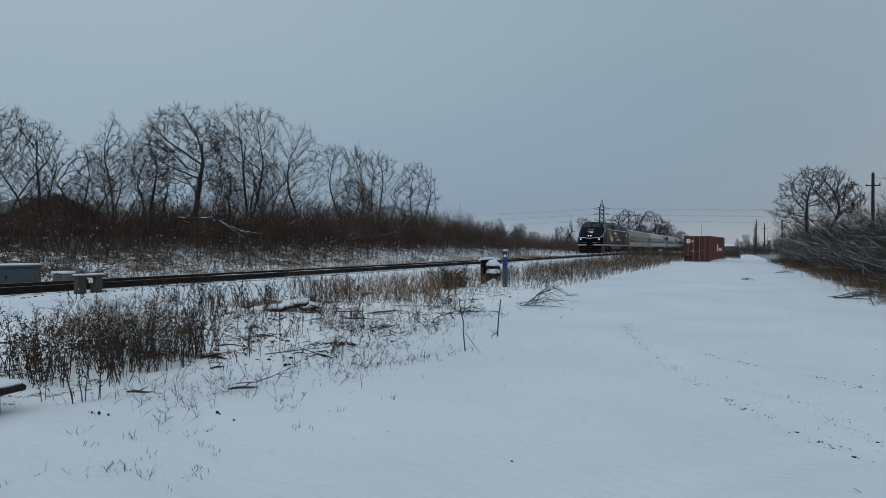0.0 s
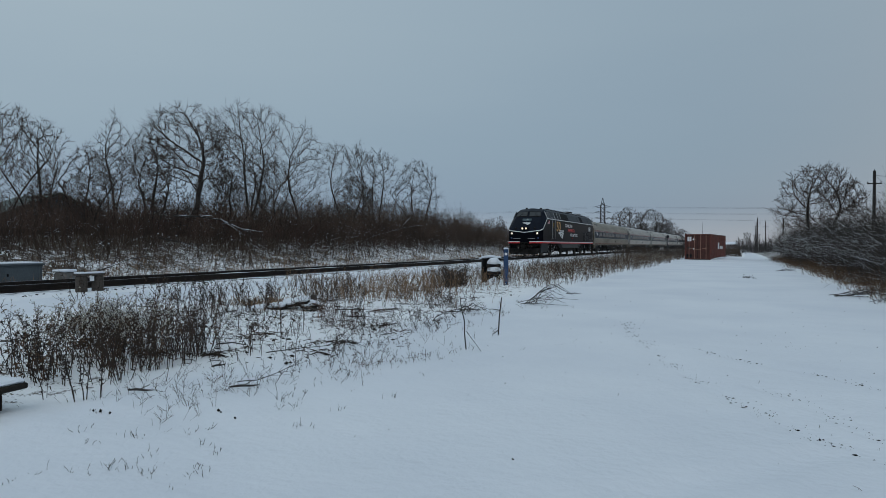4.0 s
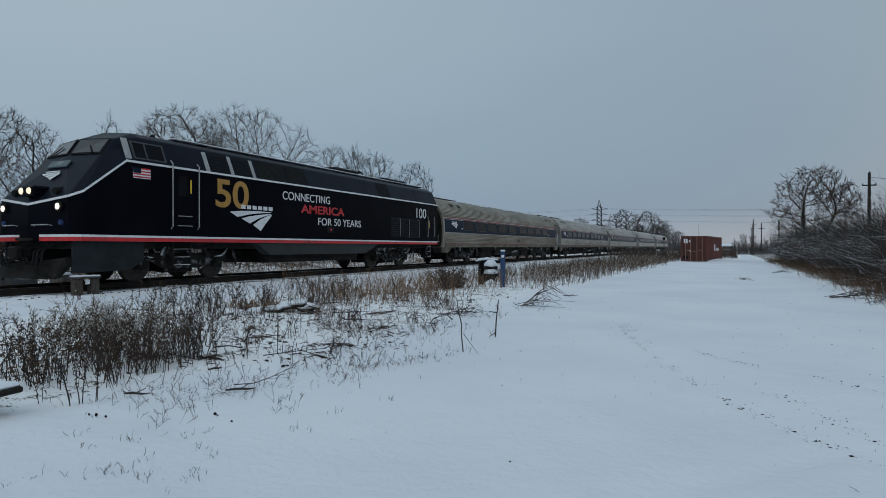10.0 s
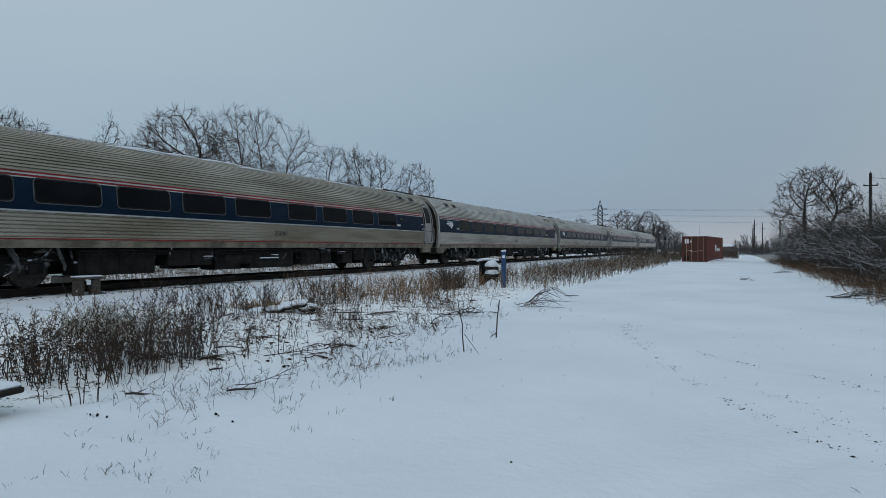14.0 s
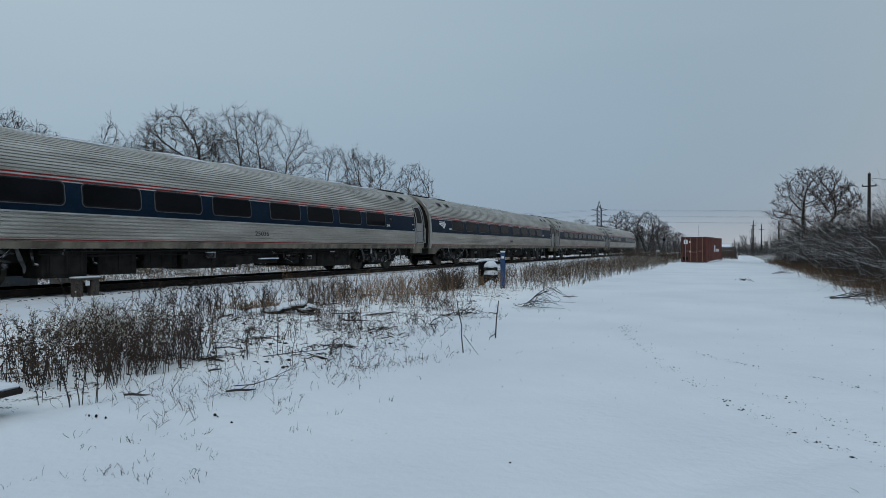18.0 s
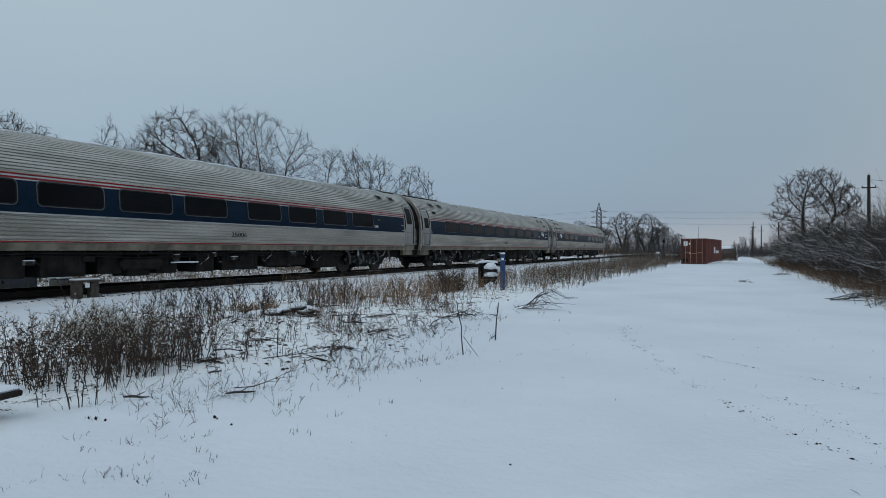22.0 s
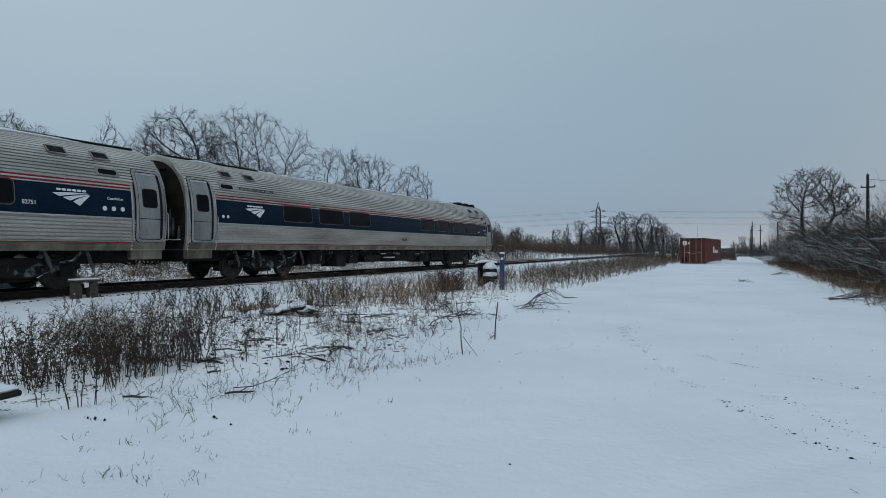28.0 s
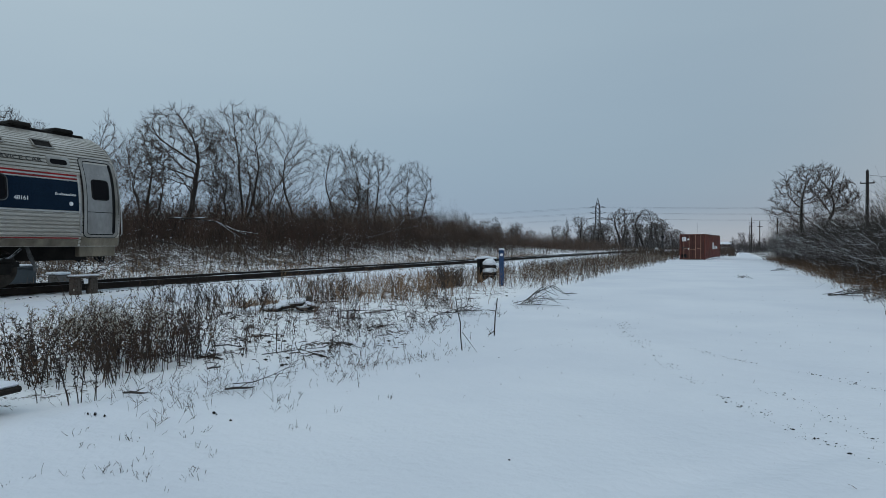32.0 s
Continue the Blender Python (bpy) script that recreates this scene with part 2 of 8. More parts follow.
HOUSE = mat("dull_brick_wall", (0.13, 0.075, 0.06), 0.85, 0, (0.10, 0.06, 0.05), 3)
SHINGLE = mat("snowy_grey_roof", (0.10, 0.10, 0.11), 0.85, 0, (0.07, 0.07, 0.075), 4, snow=0.4)
# paler and greyer than BARK: aerial haze mixed into the colour
FAR_WOOD = mat("far_hazed_wood", (0.045, 0.039, 0.038), 0.95, 0, (0.066, 0.058, 0.056), 0.2)


def ground_material():
    """Snow over frozen ground, its colour brightened where litter lies; litter and gravel show in patches where the
    weeds stand and along the track.
    """
    m = bpy.data.materials.new("snow_ground")
    m.use_nodes = True
    n, l = m.node_tree.nodes, m.node_tree.links
    b = n["Principled BSDF"]
    b.inputs["Roughness"].default_value = 0.75
    co = n.new("ShaderNodeTexCoord")
    def noise_at(scale, detail=5.0, stretch=None):
        x = n.new("ShaderNodeTexNoise")
        x.inputs["Scale"].default_value, x.inputs["Detail"].default_value = scale, detail
        if stretch:
            mp = n.new("ShaderNodeMapping")
            mp.inputs["Scale"].default_value = stretch
            l.new(co.outputs["Object"], mp.inputs["Vector"])
            l.new(mp.outputs[0], x.inputs["Vector"])
        else:
            l.new(co.outputs["Object"], x.inputs["Vector"])
        return x.outputs["Fac"]
    def span(v, a, b_, c=0.0, d=1.0):
        x = n.new("ShaderNodeMapRange")
        for k, q in zip(("From Min", "From Max", "To Min", "To Max"), (a, b_, c, d)):
            x.inputs[k].default_value = q
        l.new(v, x.inputs["Value"])
        return x.outputs[0]
    def op(kind, a, b_):
        x = n.new("ShaderNodeMath")
        x.operation = kind
        for k, q in ((0, a), (1, b_)):
            if isinstance(q, float):
                x.inputs[k].default_value = q
            else:
                l.new(q, x.inputs[k])
        return x.outputs[0]
    att = n.new("ShaderNodeAttribute")
    att.attribute_name = "litter"
    tone = n.new("ShaderNodeMix")
    tone.data_type = "RGBA"
    tone.inputs["A"].default_value, tone.inputs["B"].default_value = (0.85, 0.875, 0.91, 1), (0.77, 0.80, 0.85, 1)
    l.new(span(noise_at(0.35, 6.0), 0.35, 0.65), tone.inputs["Factor"])
    # the brighter look of snow among weeds is put into its colour
    fresh = n.new("ShaderNodeMix")
    fresh.data_type = "RGBA"
    fresh.inputs["B"].default_value = (0.93, 0.94, 0.95, 1)
    l.new(span(att.outputs["Fac"], 0.05, 0.25), fresh.inputs["Factor"])
    l.new(tone.outputs["Result"], fresh.inputs["A"])
    litter = n.new("ShaderNodeMix")
    litter.data_type = "RGBA"
    litter.inputs["A"].default_value, litter.inputs["B"].default_value = (0.045, 0.034, 0.026, 1), (0.12, 0.085, 0.055, 1)
    l.new(noise_at(9.0), litter.inputs["Factor"])
    patch = op("ADD", op("MULTIPLY", noise_at(1.1, 6.0), 0.42), op("ADD", op("MULTIPLY", noise_at(6.0, 8.0), 0.55), op("MULTIPLY", noise_at(34.0, 4.0), 0.42)))
    shown = span(op("ADD", patch, att.outputs["Fac"]), 1.02, 1.10)
    fin = n.new("ShaderNodeMix")
    fin.data_type = "RGBA"
    l.new(shown, fin.inputs["Factor"])
    l.new(fresh.outputs["Result"], fin.inputs["A"])
    l.new(litter.outputs["Result"], fin.inputs["B"])
    l.new(fin.outputs["Result"], b.inputs["Base Color"])
    bp = n.new("ShaderNodeBump")
    bp.inputs["Strength"].default_value, bp.inputs["Distance"].default_value = 0.6, 0.09
    l.new(op("ADD", noise_at(1.6, 6.0), op("MULTIPLY", noise_at(14.0, 5.0), 0.25)), bp.inputs["Height"])
    l.new(bp.outputs[0], b.inputs["Normal"])
    return m


SNOW = ground_material()

# ---------------------------------------------------------------- building helpers
class Geo:
    """Vertices and faces of one mesh in the making."""

    def __init__(self):
        self.v, self.f = [], []

    def add(self, verts, faces):
        k = len(self.v)
        self.v.extend(verts)
        self.f.extend([tuple(i + k for i in q) for q in faces])
        return self

    def box(self, x0, x1, y0, y1, z0, z1, c=0.01):
        """A box with chamfered edges."""
        c = min(c, (x1 - x0) * 0.45, (y1 - y0) * 0.45, (z1 - z0) * 0.45)
        mid, half = ((x0 + x1) / 2, (y0 + y1) / 2, (z0 + z1) / 2), ((x1 - x0) / 2, (y1 - y0) / 2, (z1 - z0) / 2)
        idx, verts = {}, []
        for sx in (-1, 1):
            for sy in (-1, 1):
                for sz in (-1, 1):
                    for ax in range(3):
                        s = (sx, sy, sz)
                        idx[(s, ax)] = len(verts)
                        verts.append(tuple(mid[i] + s[i] * (half[i] - (0 if i == ax else c)) for i in range(3)))
        faces = []
        for ax in range(3):
            u, w = (ax + 1) % 3, (ax + 2) % 3
            for s in (-1, 1):
                ring = []
                for a, b in ((-1, -1), (1, -1), (1, 1), (-1, 1)):
                    q = [0, 0, 0]
                    q[ax], q[u], q[w] = s, a, b
                    ring.append(idx[(tuple(q), ax)])
                faces.append(tuple(ring if s > 0 else ring[::-1]))
            for a in (-1, 1):
                for b in (-1, 1):
                    q0, q1 = [0, 0, 0], [0, 0, 0]
                    q0[ax], q0[u], q0[w] = -1, a, b
                    q1[ax], q1[u], q1[w] = 1, a, b
                    ring = [idx[(tuple(q0), u)], idx[(tuple(q1), u)], idx[(tuple(q1), w)], idx[(tuple(q0), w)]]
                    faces.append(tuple(ring if a * b > 0 else ring[::-1]))
        for sx in (-1, 1):
            for sy in (-1, 1):
                for sz in (-1, 1):
                    ring = [idx[((sx, sy, sz), i)] for i in range(3)]
                    faces.append(tuple(ring if sx * sy * sz > 0 else ring[::-1]))
        return self.add(verts, faces)

    def tube(self, pts, radii, n=4, caps=True):
        """A tapered tube along points."""
        k = len(self.v)
        m = len(pts)
        for i, p in enumerate(pts):
            a, b = pts[max(0, i - 1)], pts[min(m - 1, i + 1)]
            d = Vector(b) - Vector(a)
            if d.length < 1e-9:
                d = Vector((0, 0, 1))
            d.normalize()
            u = d.cross(Vector((0.31, 0.77, 0.55)) if abs(d.z) > 0.8 else Vector((0, 0, 1))).normalized()
            w = d.cross(u)
            for j in range(n):
                t = 2 * math.pi * j / n
                q = u * (math.cos(t) * radii[i]) + w * (math.sin(t) * radii[i])
                self.v.append((p[0] + q.x, p[1] + q.y, p[2] + q.z))
        for i in range(m - 1):
            for j in range(n):
                e = (j + 1) % n
                self.f.append((k + i * n + j, k + i * n + e, k + (i + 1) * n + e, k + (i + 1) * n + j))
        if caps and n > 2:
            self.f.append(tuple(k + j for j in range(n))[::-1])
            self.f.append(tuple(k + (m - 1) * n + j for j in range(n)))
        return self

    def cyl(self, p0, p1, r, n=16, r1=None):
        return self.tube([p0, p1], [r, r if r1 is None else r1], n)

    def prism(self, outline, y0, y1):
        """A closed outline of (x, z) drawn out along y."""
        n = len(outline)
        self.add([(x, y0, z) for x, z in outline] + [(x, y1, z) for x, z in outline],
                 [(i, (i + 1) % n, n + (i + 1) % n, n + i) for i in range(n)] + [tuple(range(n))[::-1], tuple(range(n, 2 * n))])
        return self

    def plate(self, outline, t):
        """A flat outline of points given some thickness t, a vector."""
        n = len(outline)
        self.add(list(outline) + [(p[0] + t[0], p[1] + t[1], p[2] + t[2]) for p in outline],
                 [(i, (i + 1) % n, n + (i + 1) % n, n + i) for i in range(n)] + [tuple(range(n))[::-1], tuple(range(n, 2 * n))])
        return self

    def mesh(self, name):
        me = bpy.data.meshes.new(name)
        me.from_pydata(self.v, [], self.f)
        me.update()
        return me


def set_normals(me, smooth):
    bm = bmesh.new()
    bm.from_mesh(me)
    bmesh.ops.recalc_face_normals(bm, faces=bm.faces)
    bm.to_mesh(me)
    bm.free()
    if smooth:
        me.polygons.foreach_set("use_smooth", [True] * len(me.polygons))


def part(name, geo, material, parent=None, label="", smooth=False, fix=True):
    """One mesh object, under a thing or a part where one is given."""
    me = geo if isinstance(geo, bpy.types.Mesh) else geo.mesh(name)
    if fix and not isinstance(geo, bpy.types.Mesh):
        set_normals(me, smooth)
    elif smooth and not isinstance(geo, bpy.types.Mesh):
        me.polygons.foreach_set("use_smooth", [True] * len(me.polygons))
    if not me.materials:
        me.materials.append(material)
    ob = new(name, me)
    if parent:
        ob.parent = parent
    return tagged(ob, label)


def thing(name, label, category, m=None, group="", kind=""):
    ob = new(name)
    ob.empty_display_size = 0.3
    if m:
        ob.matrix_basis = m
    return tagged(ob, label, category, group, kind)


def lettering(name, text, size, material, parent, m, squeeze=1.0, label="", align="CENTER", bold=0.0):
    """Words as a thin mesh; m is its pose on the parent."""
    cu = bpy.data.curves.new(name, "FONT")
    cu.body, cu.size, cu.extrude, cu.offset = text, size, 0.004, bold
    cu.align_x, cu.align_y = align, "CENTER"
    tmp = bpy.data.objects.new(name, cu)
    me = bpy.data.meshes.new_from_object(tmp)
    bpy.data.objects.remove(tmp)
    bpy.data.curves.remove(cu)
    me.transform(Matrix.Diagonal((squeeze, 1, 1, 1)))
    me.materials.clear()
    ob = part(name, me, material, parent, label)
    ob.matrix_basis = m
    return ob


def ease(a, b, x):
    t = min(1.0, max(0.0, (x - a) / (b - a)))
    return t * t * (3 - 2 * t)


BED = 0.27          # top of the track bed
RAIL_Z = 0.48       # top of the rails
TRACK_X = -15.89    # centre line of the track
BEND = 0.000122     # the line's slight bend to the east beyond BEND_Y
BEND_Y = 45.0


def track_x(y):
    return TRACK_X + BEND * max(0.0, y - BEND_Y) ** 2 / 2


WHEEL_LINES = [[(-1.9, 12.2), (-1.45, 10.19), (-0.45, 7.32), (0.06, 6.23), (0.39, 5.7), (0.61, 5.27), (0.97, 4.95), (1.5, 4.4)], [(0.47, 10.23), (0.84, 9.69)],
               [(-0.5, 9.3), (-0.09, 8.73), (0.64, 8.03), (1.01, 7.86), (1.37, 7.38), (1.8, 7.0)], [(0.29, 6.88), (0.61, 6.6), (0.72, 6.22), (0.89, 5.84), (1.06, 5.39), (1.4, 4.9)]]
RUTS = WHEEL_LINES[:1] + WHEEL_LINES[2:] + [[(-0.54, 3.54), (-0.07, 4.04), (0.25, 4.43), (0.63, 4.93), (1.05, 5.26), (1.6, 5.5)]]


def rut(x, y):
    """Depth of the shallow wheel tracks in the lane's snow."""
    if not (-2.2 < x < 2.2 and 3 < y < 13):
        return 0.0
    best = 9.0
    for line in RUTS:
        for (xa, ya), (xb, yb) in zip(line, line[1:]):
            t = min(1, max(0, ((x - xa) * (xb - xa) + (y - ya) * (yb - ya)) / ((xb - xa) ** 2 + (yb - ya) ** 2)))
            best = min(best, math.hypot(x - xa - t * (xb - xa), y - ya - t * (yb - ya)))
    return 0.02 * (1 - ease(0.05, 0.17, best)) - 0.010 * ease(0.13, 0.2, best) * (1 - ease(0.2, 0.3, best))


def ground_z(x, y):
    """Height of the ground: flat lane, low track bed, wooded bank beyond it."""
    d = x - track_x(y)
    z = 0.27 * (1 - ease(2.9, 5.6, abs(d))) if d > 0 else 0.0
    if d <= 0:
        z = 0.27 - 0.12 * ease(2.8, 4.2, -d) + 1.75 * ease(4.5, 13.0, -d) * (1 - 0.75 * ease(60, 130, y))
    z += 0.25 * ease(4.0, 9.0, x) * (1 - ease(150, 300, y))
    z -= rut(x, y)
    rough = ease(-2.5, -5.5, x) if x < 0 else ease(3.0, 4.5, x)
    if abs(d) > 2.6:
        z += rough * (0.09 * noise.noise((x * 0.55, y * 0.55, 3.0)) + (0.055 * noise.noise((x * 1.9, y * 1.9, 6.0)) * ease(3.0, 4.5, abs(d)) if y < 30 else 0)) + 0.015 * noise.noise((x * 0.5, y * 0.35, 0.0))
    return z

# ---------------------------------------------------------------- ground, one sheet to the horizon
def axis(stops):
    out = []
    for (a, b, n) in stops:
        out += [a + (b - a) * i / n for i in range(n)]
    return out + [stops[-1][1]]


def litter_at(x, y):
    """How much dead litter shows through the snow: weeds strip, bank, foot of the right-hand brush."""
    d = x - track_x(y)
    v = 0.29 * ease(-4.4, -6.4, x + 0.6 * noise.noise((x * 0.4, y * 0.4, 5))) * (1 if d > 5.2 else ease(3.6, 5.2, d))
    if d < -3:
        v = 0.24 * ease(2.2, 3.2, -d) + 0.10 * ease(5.0, 7.2, -d) + 0.06 * ease(40, 26, y) * ease(2.6, 4.0, -d) + 0.12 * ease(7.5, 12, -d)
    if abs(d) < 2.6:
        v = 0.15
    edge = 3.6 + 0.6 * noise.noise((y * 0.3, 0, 9))
    if x > edge - 0.8:
        v = 0.42 * ease(edge - 0.8, edge + 1.0, x)
    if y > 75 and -13 < x < 40:
        v = max(v, 0.22 * ease(75, 95, y) * (1 - 0.9 * (abs(x - 4.0 - (y - 75) * 0.012) < 2.4)))
    return v


def build_ground():
    xs = axis([(-2500, -300, 8), (-300, -60, 12), (-60, -30, 20), (-30, -2, 120), (-2, 6, 72), (6, 14, 24), (14, 60, 16), (60, 300, 8), (300, 2500, 6)])
    ys = axis([(-2500, -200, 6), (-200, -20, 8), (-20, -2, 12), (-2, 13, 120), (13, 30, 80), (30, 70, 90), (70, 150, 50), (150, 400, 20), (400, 4500, 12)])
    verts = [(x, y, ground_z(x, y)) for y in ys for x in xs]
    w = len(xs)
    faces = [(j * w + i, j * w + i + 1, (j + 1) * w + i + 1, (j + 1) * w + i) for j in range(len(ys) - 1) for i in range(w - 1)]
    me = bpy.data.meshes.new("ground")
    me.from_pydata(verts, [], faces)
    at = me.attributes.new("litter", "FLOAT", "POINT")
    at.data.foreach_set("value", [litter_at(x, y) for x, y, z in verts])
    me.polygons.foreach_set("use_smooth", [True] * len(me.polygons))
    me.materials.append(SNOW)
    return tagged(new("ground", me), "snow-covered ground with dead grass and litter showing through", "ground", kind="structure")


ground = build_ground()


# ---------------------------------------------------------------- railway track
def build_track():
    """Rails with head, web and foot on wooden ties, in line with the slight bend."""
    track = thing("railway_track", "rusty steel rails on snow-covered wooden ties", "railway track", kind="structure")
    ys = [-70 + 5 * i for i in range(24)] + [50 + 10 * i for i in range(36)]
    section = [(-0.07, -0.17), (0.07, -0.17), (0.07, -0.155), (0.012, -0.135), (0.012, -0.045), (0.036, -0.035), (0.036, 0.0), (-0.036, 0.0),
               (-0.036, -0.035), (-0.012, -0.045), (-0.012, -0.135), (-0.07, -0.155)]
    for side in (-0.755, 0.755):
        g, top = Geo(), Geo()
        n = len(section)
        for y in ys:
            g.v += [(track_x(y) + side + x, y, RAIL_Z - 0.004 + z) for x, z in section]
            top.v += [(track_x(y) + side + x, y, RAIL_Z + z) for x, z in ((-0.027, -0.004), (-0.02, 0.0), (0.02, 0.0), (0.027, -0.004))]
        for k in range(len(ys) - 1):
            g.f += [(k * n + i, k * n + (i + 1) % n, (k + 1) * n + (i + 1) % n, (k + 1) * n + i) for i in range(n)]
            top.f += [(k * 4 + i, k * 4 + i + 1, k * 4 + 5 + i, k * 4 + 4 + i) for i in range(3)]
        rail = part("rail", g, RAIL, track)
        part("rail_head", top, RAIL_TOP, rail, "polished running surface")
    # snow lying between the rails, up to just below their heads
    g = Geo()
    cols = (-0.69, -0.55, -0.3, 0.0, 0.3, 0.55, 0.69)
    rows = [10 + 0.5 * i for i in range(240)]
    for y in rows:
        g.v += [(track_x(y) + x, y, RAIL_Z - 0.075 + 0.03 * noise.noise((x * 2.2, y * 0.7, 17.0)) - 0.05 * (abs(x) > 0.6) - 0.14 * (1 - ease(10, 16, y))) for x in cols]
    g.f = [(j * 7 + i, j * 7 + i + 1, j * 7 + i + 8, j * 7 + i + 7) for j in range(len(rows) - 1) for i in range(6)]
    part("snow_fill", g, SNOW_CAP, track, "snow packed between the rails", smooth=True, fix=False)
    tie = Geo().box(-1.3, 1.3, -0.115, 0.115, -0.12, 0.026, 0.02).mesh("tie")
    set_normals(tie, False)
    tie.materials.append(TIE)
    y, k = -8.0, 0
    rng = random.Random(4)
    while y < 150:
        ob = new("tie", tie)
        ob.parent = track
        ob.matrix_basis = pose(track_x(y) + rng.uniform(-0.05, 0.05), y, BED + rng.uniform(-0.015, 0.012), 0, 0, rng.uniform(-1.2, 1.2))
        y += 0.53
    return track


track = build_track()

# ---------------------------------------------------------------- train: coaches
PITCH = 26.0        # from one coach's front to the next
BODY = 25.4         # length of a coach's body
HALF = [(1.50, 0.97), (1.545, 1.10), (1.575, 1.30), (1.595, 1.60), (1.60, 1.90), (1.59, 2.20), (1.555, 2.50), (1.49, 2.78), (1.385, 3.04),
        (1.24, 3.28), (1.05, 3.48), (0.83, 3.64), (0.58, 3.76), (0.30, 3.835), (0.0, 3.86)]


def skin(z):
    """Half width of a coach's curved side at height z."""
    for (xa, za), (xb, zb) in zip(HALF, HALF[1:]):
        if za <= z <= zb:
            return xa + (xb - xa) * (z - za) / (zb - za)
    return HALF[0][0]


def fluted_outline(depth=0.034, pitch=0.085):
    """The coach's cross-section with its rolled flutes, up one side, over the roof and down the other."""
    pts, along = [], [0.0]
    for a, b in zip(HALF, HALF[1:]):
        along.append(along[-1] + math.hypot(b[0] - a[0], b[1] - a[1]))
    n = int(along[-1] / pitch)
    for i in range(n):
        for frac, out in ((0.0, 0.0), (0.17, 0.0), (0.25, depth), (0.92, depth)):
            s = (i + frac) * along[-1] / n
            k = max(j for j in range(len(along) - 1) if along[j] <= s + 1e-9)
            t = (s - along[k]) / (along[k + 1] - along[k])
            x, z = HALF[k][0] + (HALF[k + 1][0] - HALF[k][0]) * t, HALF[k][1] + (HALF[k + 1][1] - HALF[k][1]) * t
            nx, nz = HALF[k + 1][1] - HALF[k][1], HALF[k][0] - HALF[k + 1][0]
            q = math.hypot(nx, nz)
            o = 0.0 if 1.80 < z < 2.74 else out
            pts.append((x + nx / q * o, z + nz / q * o))
    return pts + [(0, 3.87)] + [(-x, z) for x, z in pts[::-1]]


OUTLINE = fluted_outline()


def side_patch(geo, y0, y1, z0, z1, off=0.012, deep=0.03, rows=4, sides=(1, -1)):
    """A panel that follows the curved side, a little proud of it, with its own edges."""
    for s in sides:
        zs = [z0 + (z1 - z0) * i / rows for i in range(rows + 1)]
        ring = [(s * (skin(z) + off), z) for z in zs] + [(s * (skin(z) - deep), z) for z in zs[::-1]]
        geo.prism(ring, y0, y1)
    return geo


def rounded(y0, y1, z0, z1, r, k=4):
    out = []
    for cy, cz, a in ((y1 - r, z1 - r, 0), (y0 + r, z1 - r, 90), (y0 + r, z0 + r, 180), (y1 - r, z0 + r, 270)):
        out += [(cy + r * math.cos(radians(a + 90 * i / k)), cz + r * math.sin(radians(a + 90 * i / k))) for i in range(k + 1)]
    return out


def dense(outline, n=10):
    """The outline with extra points along its tall edges, so that it can follow the curved side."""
    out = []
    for (y0, z0), (y1, z1) in zip(outline, outline[1:] + outline[:1]):
        k = n if abs(z1 - z0) > 0.2 else 1
        out += [(y0 + (y1 - y0) * i / k, z0 + (z1 - z0) * i / k) for i in range(k)]
    return out


def side_shape(geo, outline, off, deep, side=1):
    """An outline of (y, z) laid on the curved side as a thin panel, filled in rows from bottom to top."""
    zs = [z for y, z in outline]
    low, high = min(zs), max(zs)
    if high - low < 0.35 and len(outline) < 12:
        n = len(outline)
        return geo.add([(side * (skin(z) + off), y, z) for y, z in outline] + [(side * (skin(z) - deep), y, z) for y, z in outline],
                       [(i, (i + 1) % n, n + (i + 1) % n, n + i) for i in range(n)] + [tuple(range(n)), tuple(range(n, 2 * n))[::-1]])
    levels = sorted({round(z, 4) for z in zs} | {low + (high - low) * k / 12 for k in range(13)})
    rows = []
    for z in levels:
        cut = []
        for (y0, z0), (y1, z1) in zip(outline, outline[1:] + outline[:1]):
            if min(z0, z1) - 1e-4 <= z <= max(z0, z1) + 1e-4:
                t = 0.5 if abs(z1 - z0) < 1e-6 else min(1, max(0, (z - z0) / (z1 - z0)))
                cut += [y0, y1] if abs(z1 - z0) < 1e-6 else [y0 + (y1 - y0) * t]
        rows.append((min(cut), max(cut), z))
    v, f = [], []
    for a, b, z in rows:
        v += [(side * (skin(z) + off), a, z), (side * (skin(z) + off), b, z), (side * (skin(z) - deep), b, z), (side * (skin(z) - deep), a, z)]
    m = len(rows)
    for k in range(m - 1):
        f += [(4 * k + i, 4 * k + (i + 1) % 4, 4 * k + 4 + (i + 1) % 4, 4 * k + 4 + i) for i in range(4)]
    f += [(0, 1, 2, 3), (4 * m - 4, 4 * m - 3, 4 * m - 2, 4 * m - 1)]
    return geo.add(v, f)


def side_ring(geo, inner, outer, off, deep, side=1):
    inner, outer = dense(inner), dense(outer)
    n = len(inner)
    v = [(side * (skin(z) + o), y, z) for line in (inner, outer) for o in (off, -deep) for y, z in line]
    f = []
    for i in range(n):
        j = (i + 1) % n
        f += [(i, j, 2 * n + j, 2 * n + i), (i, j, n + j, n + i), (2 * n + i, 2 * n + j, 3 * n + j, 3 * n + i)]
    geo.add(v, f)
    return geo


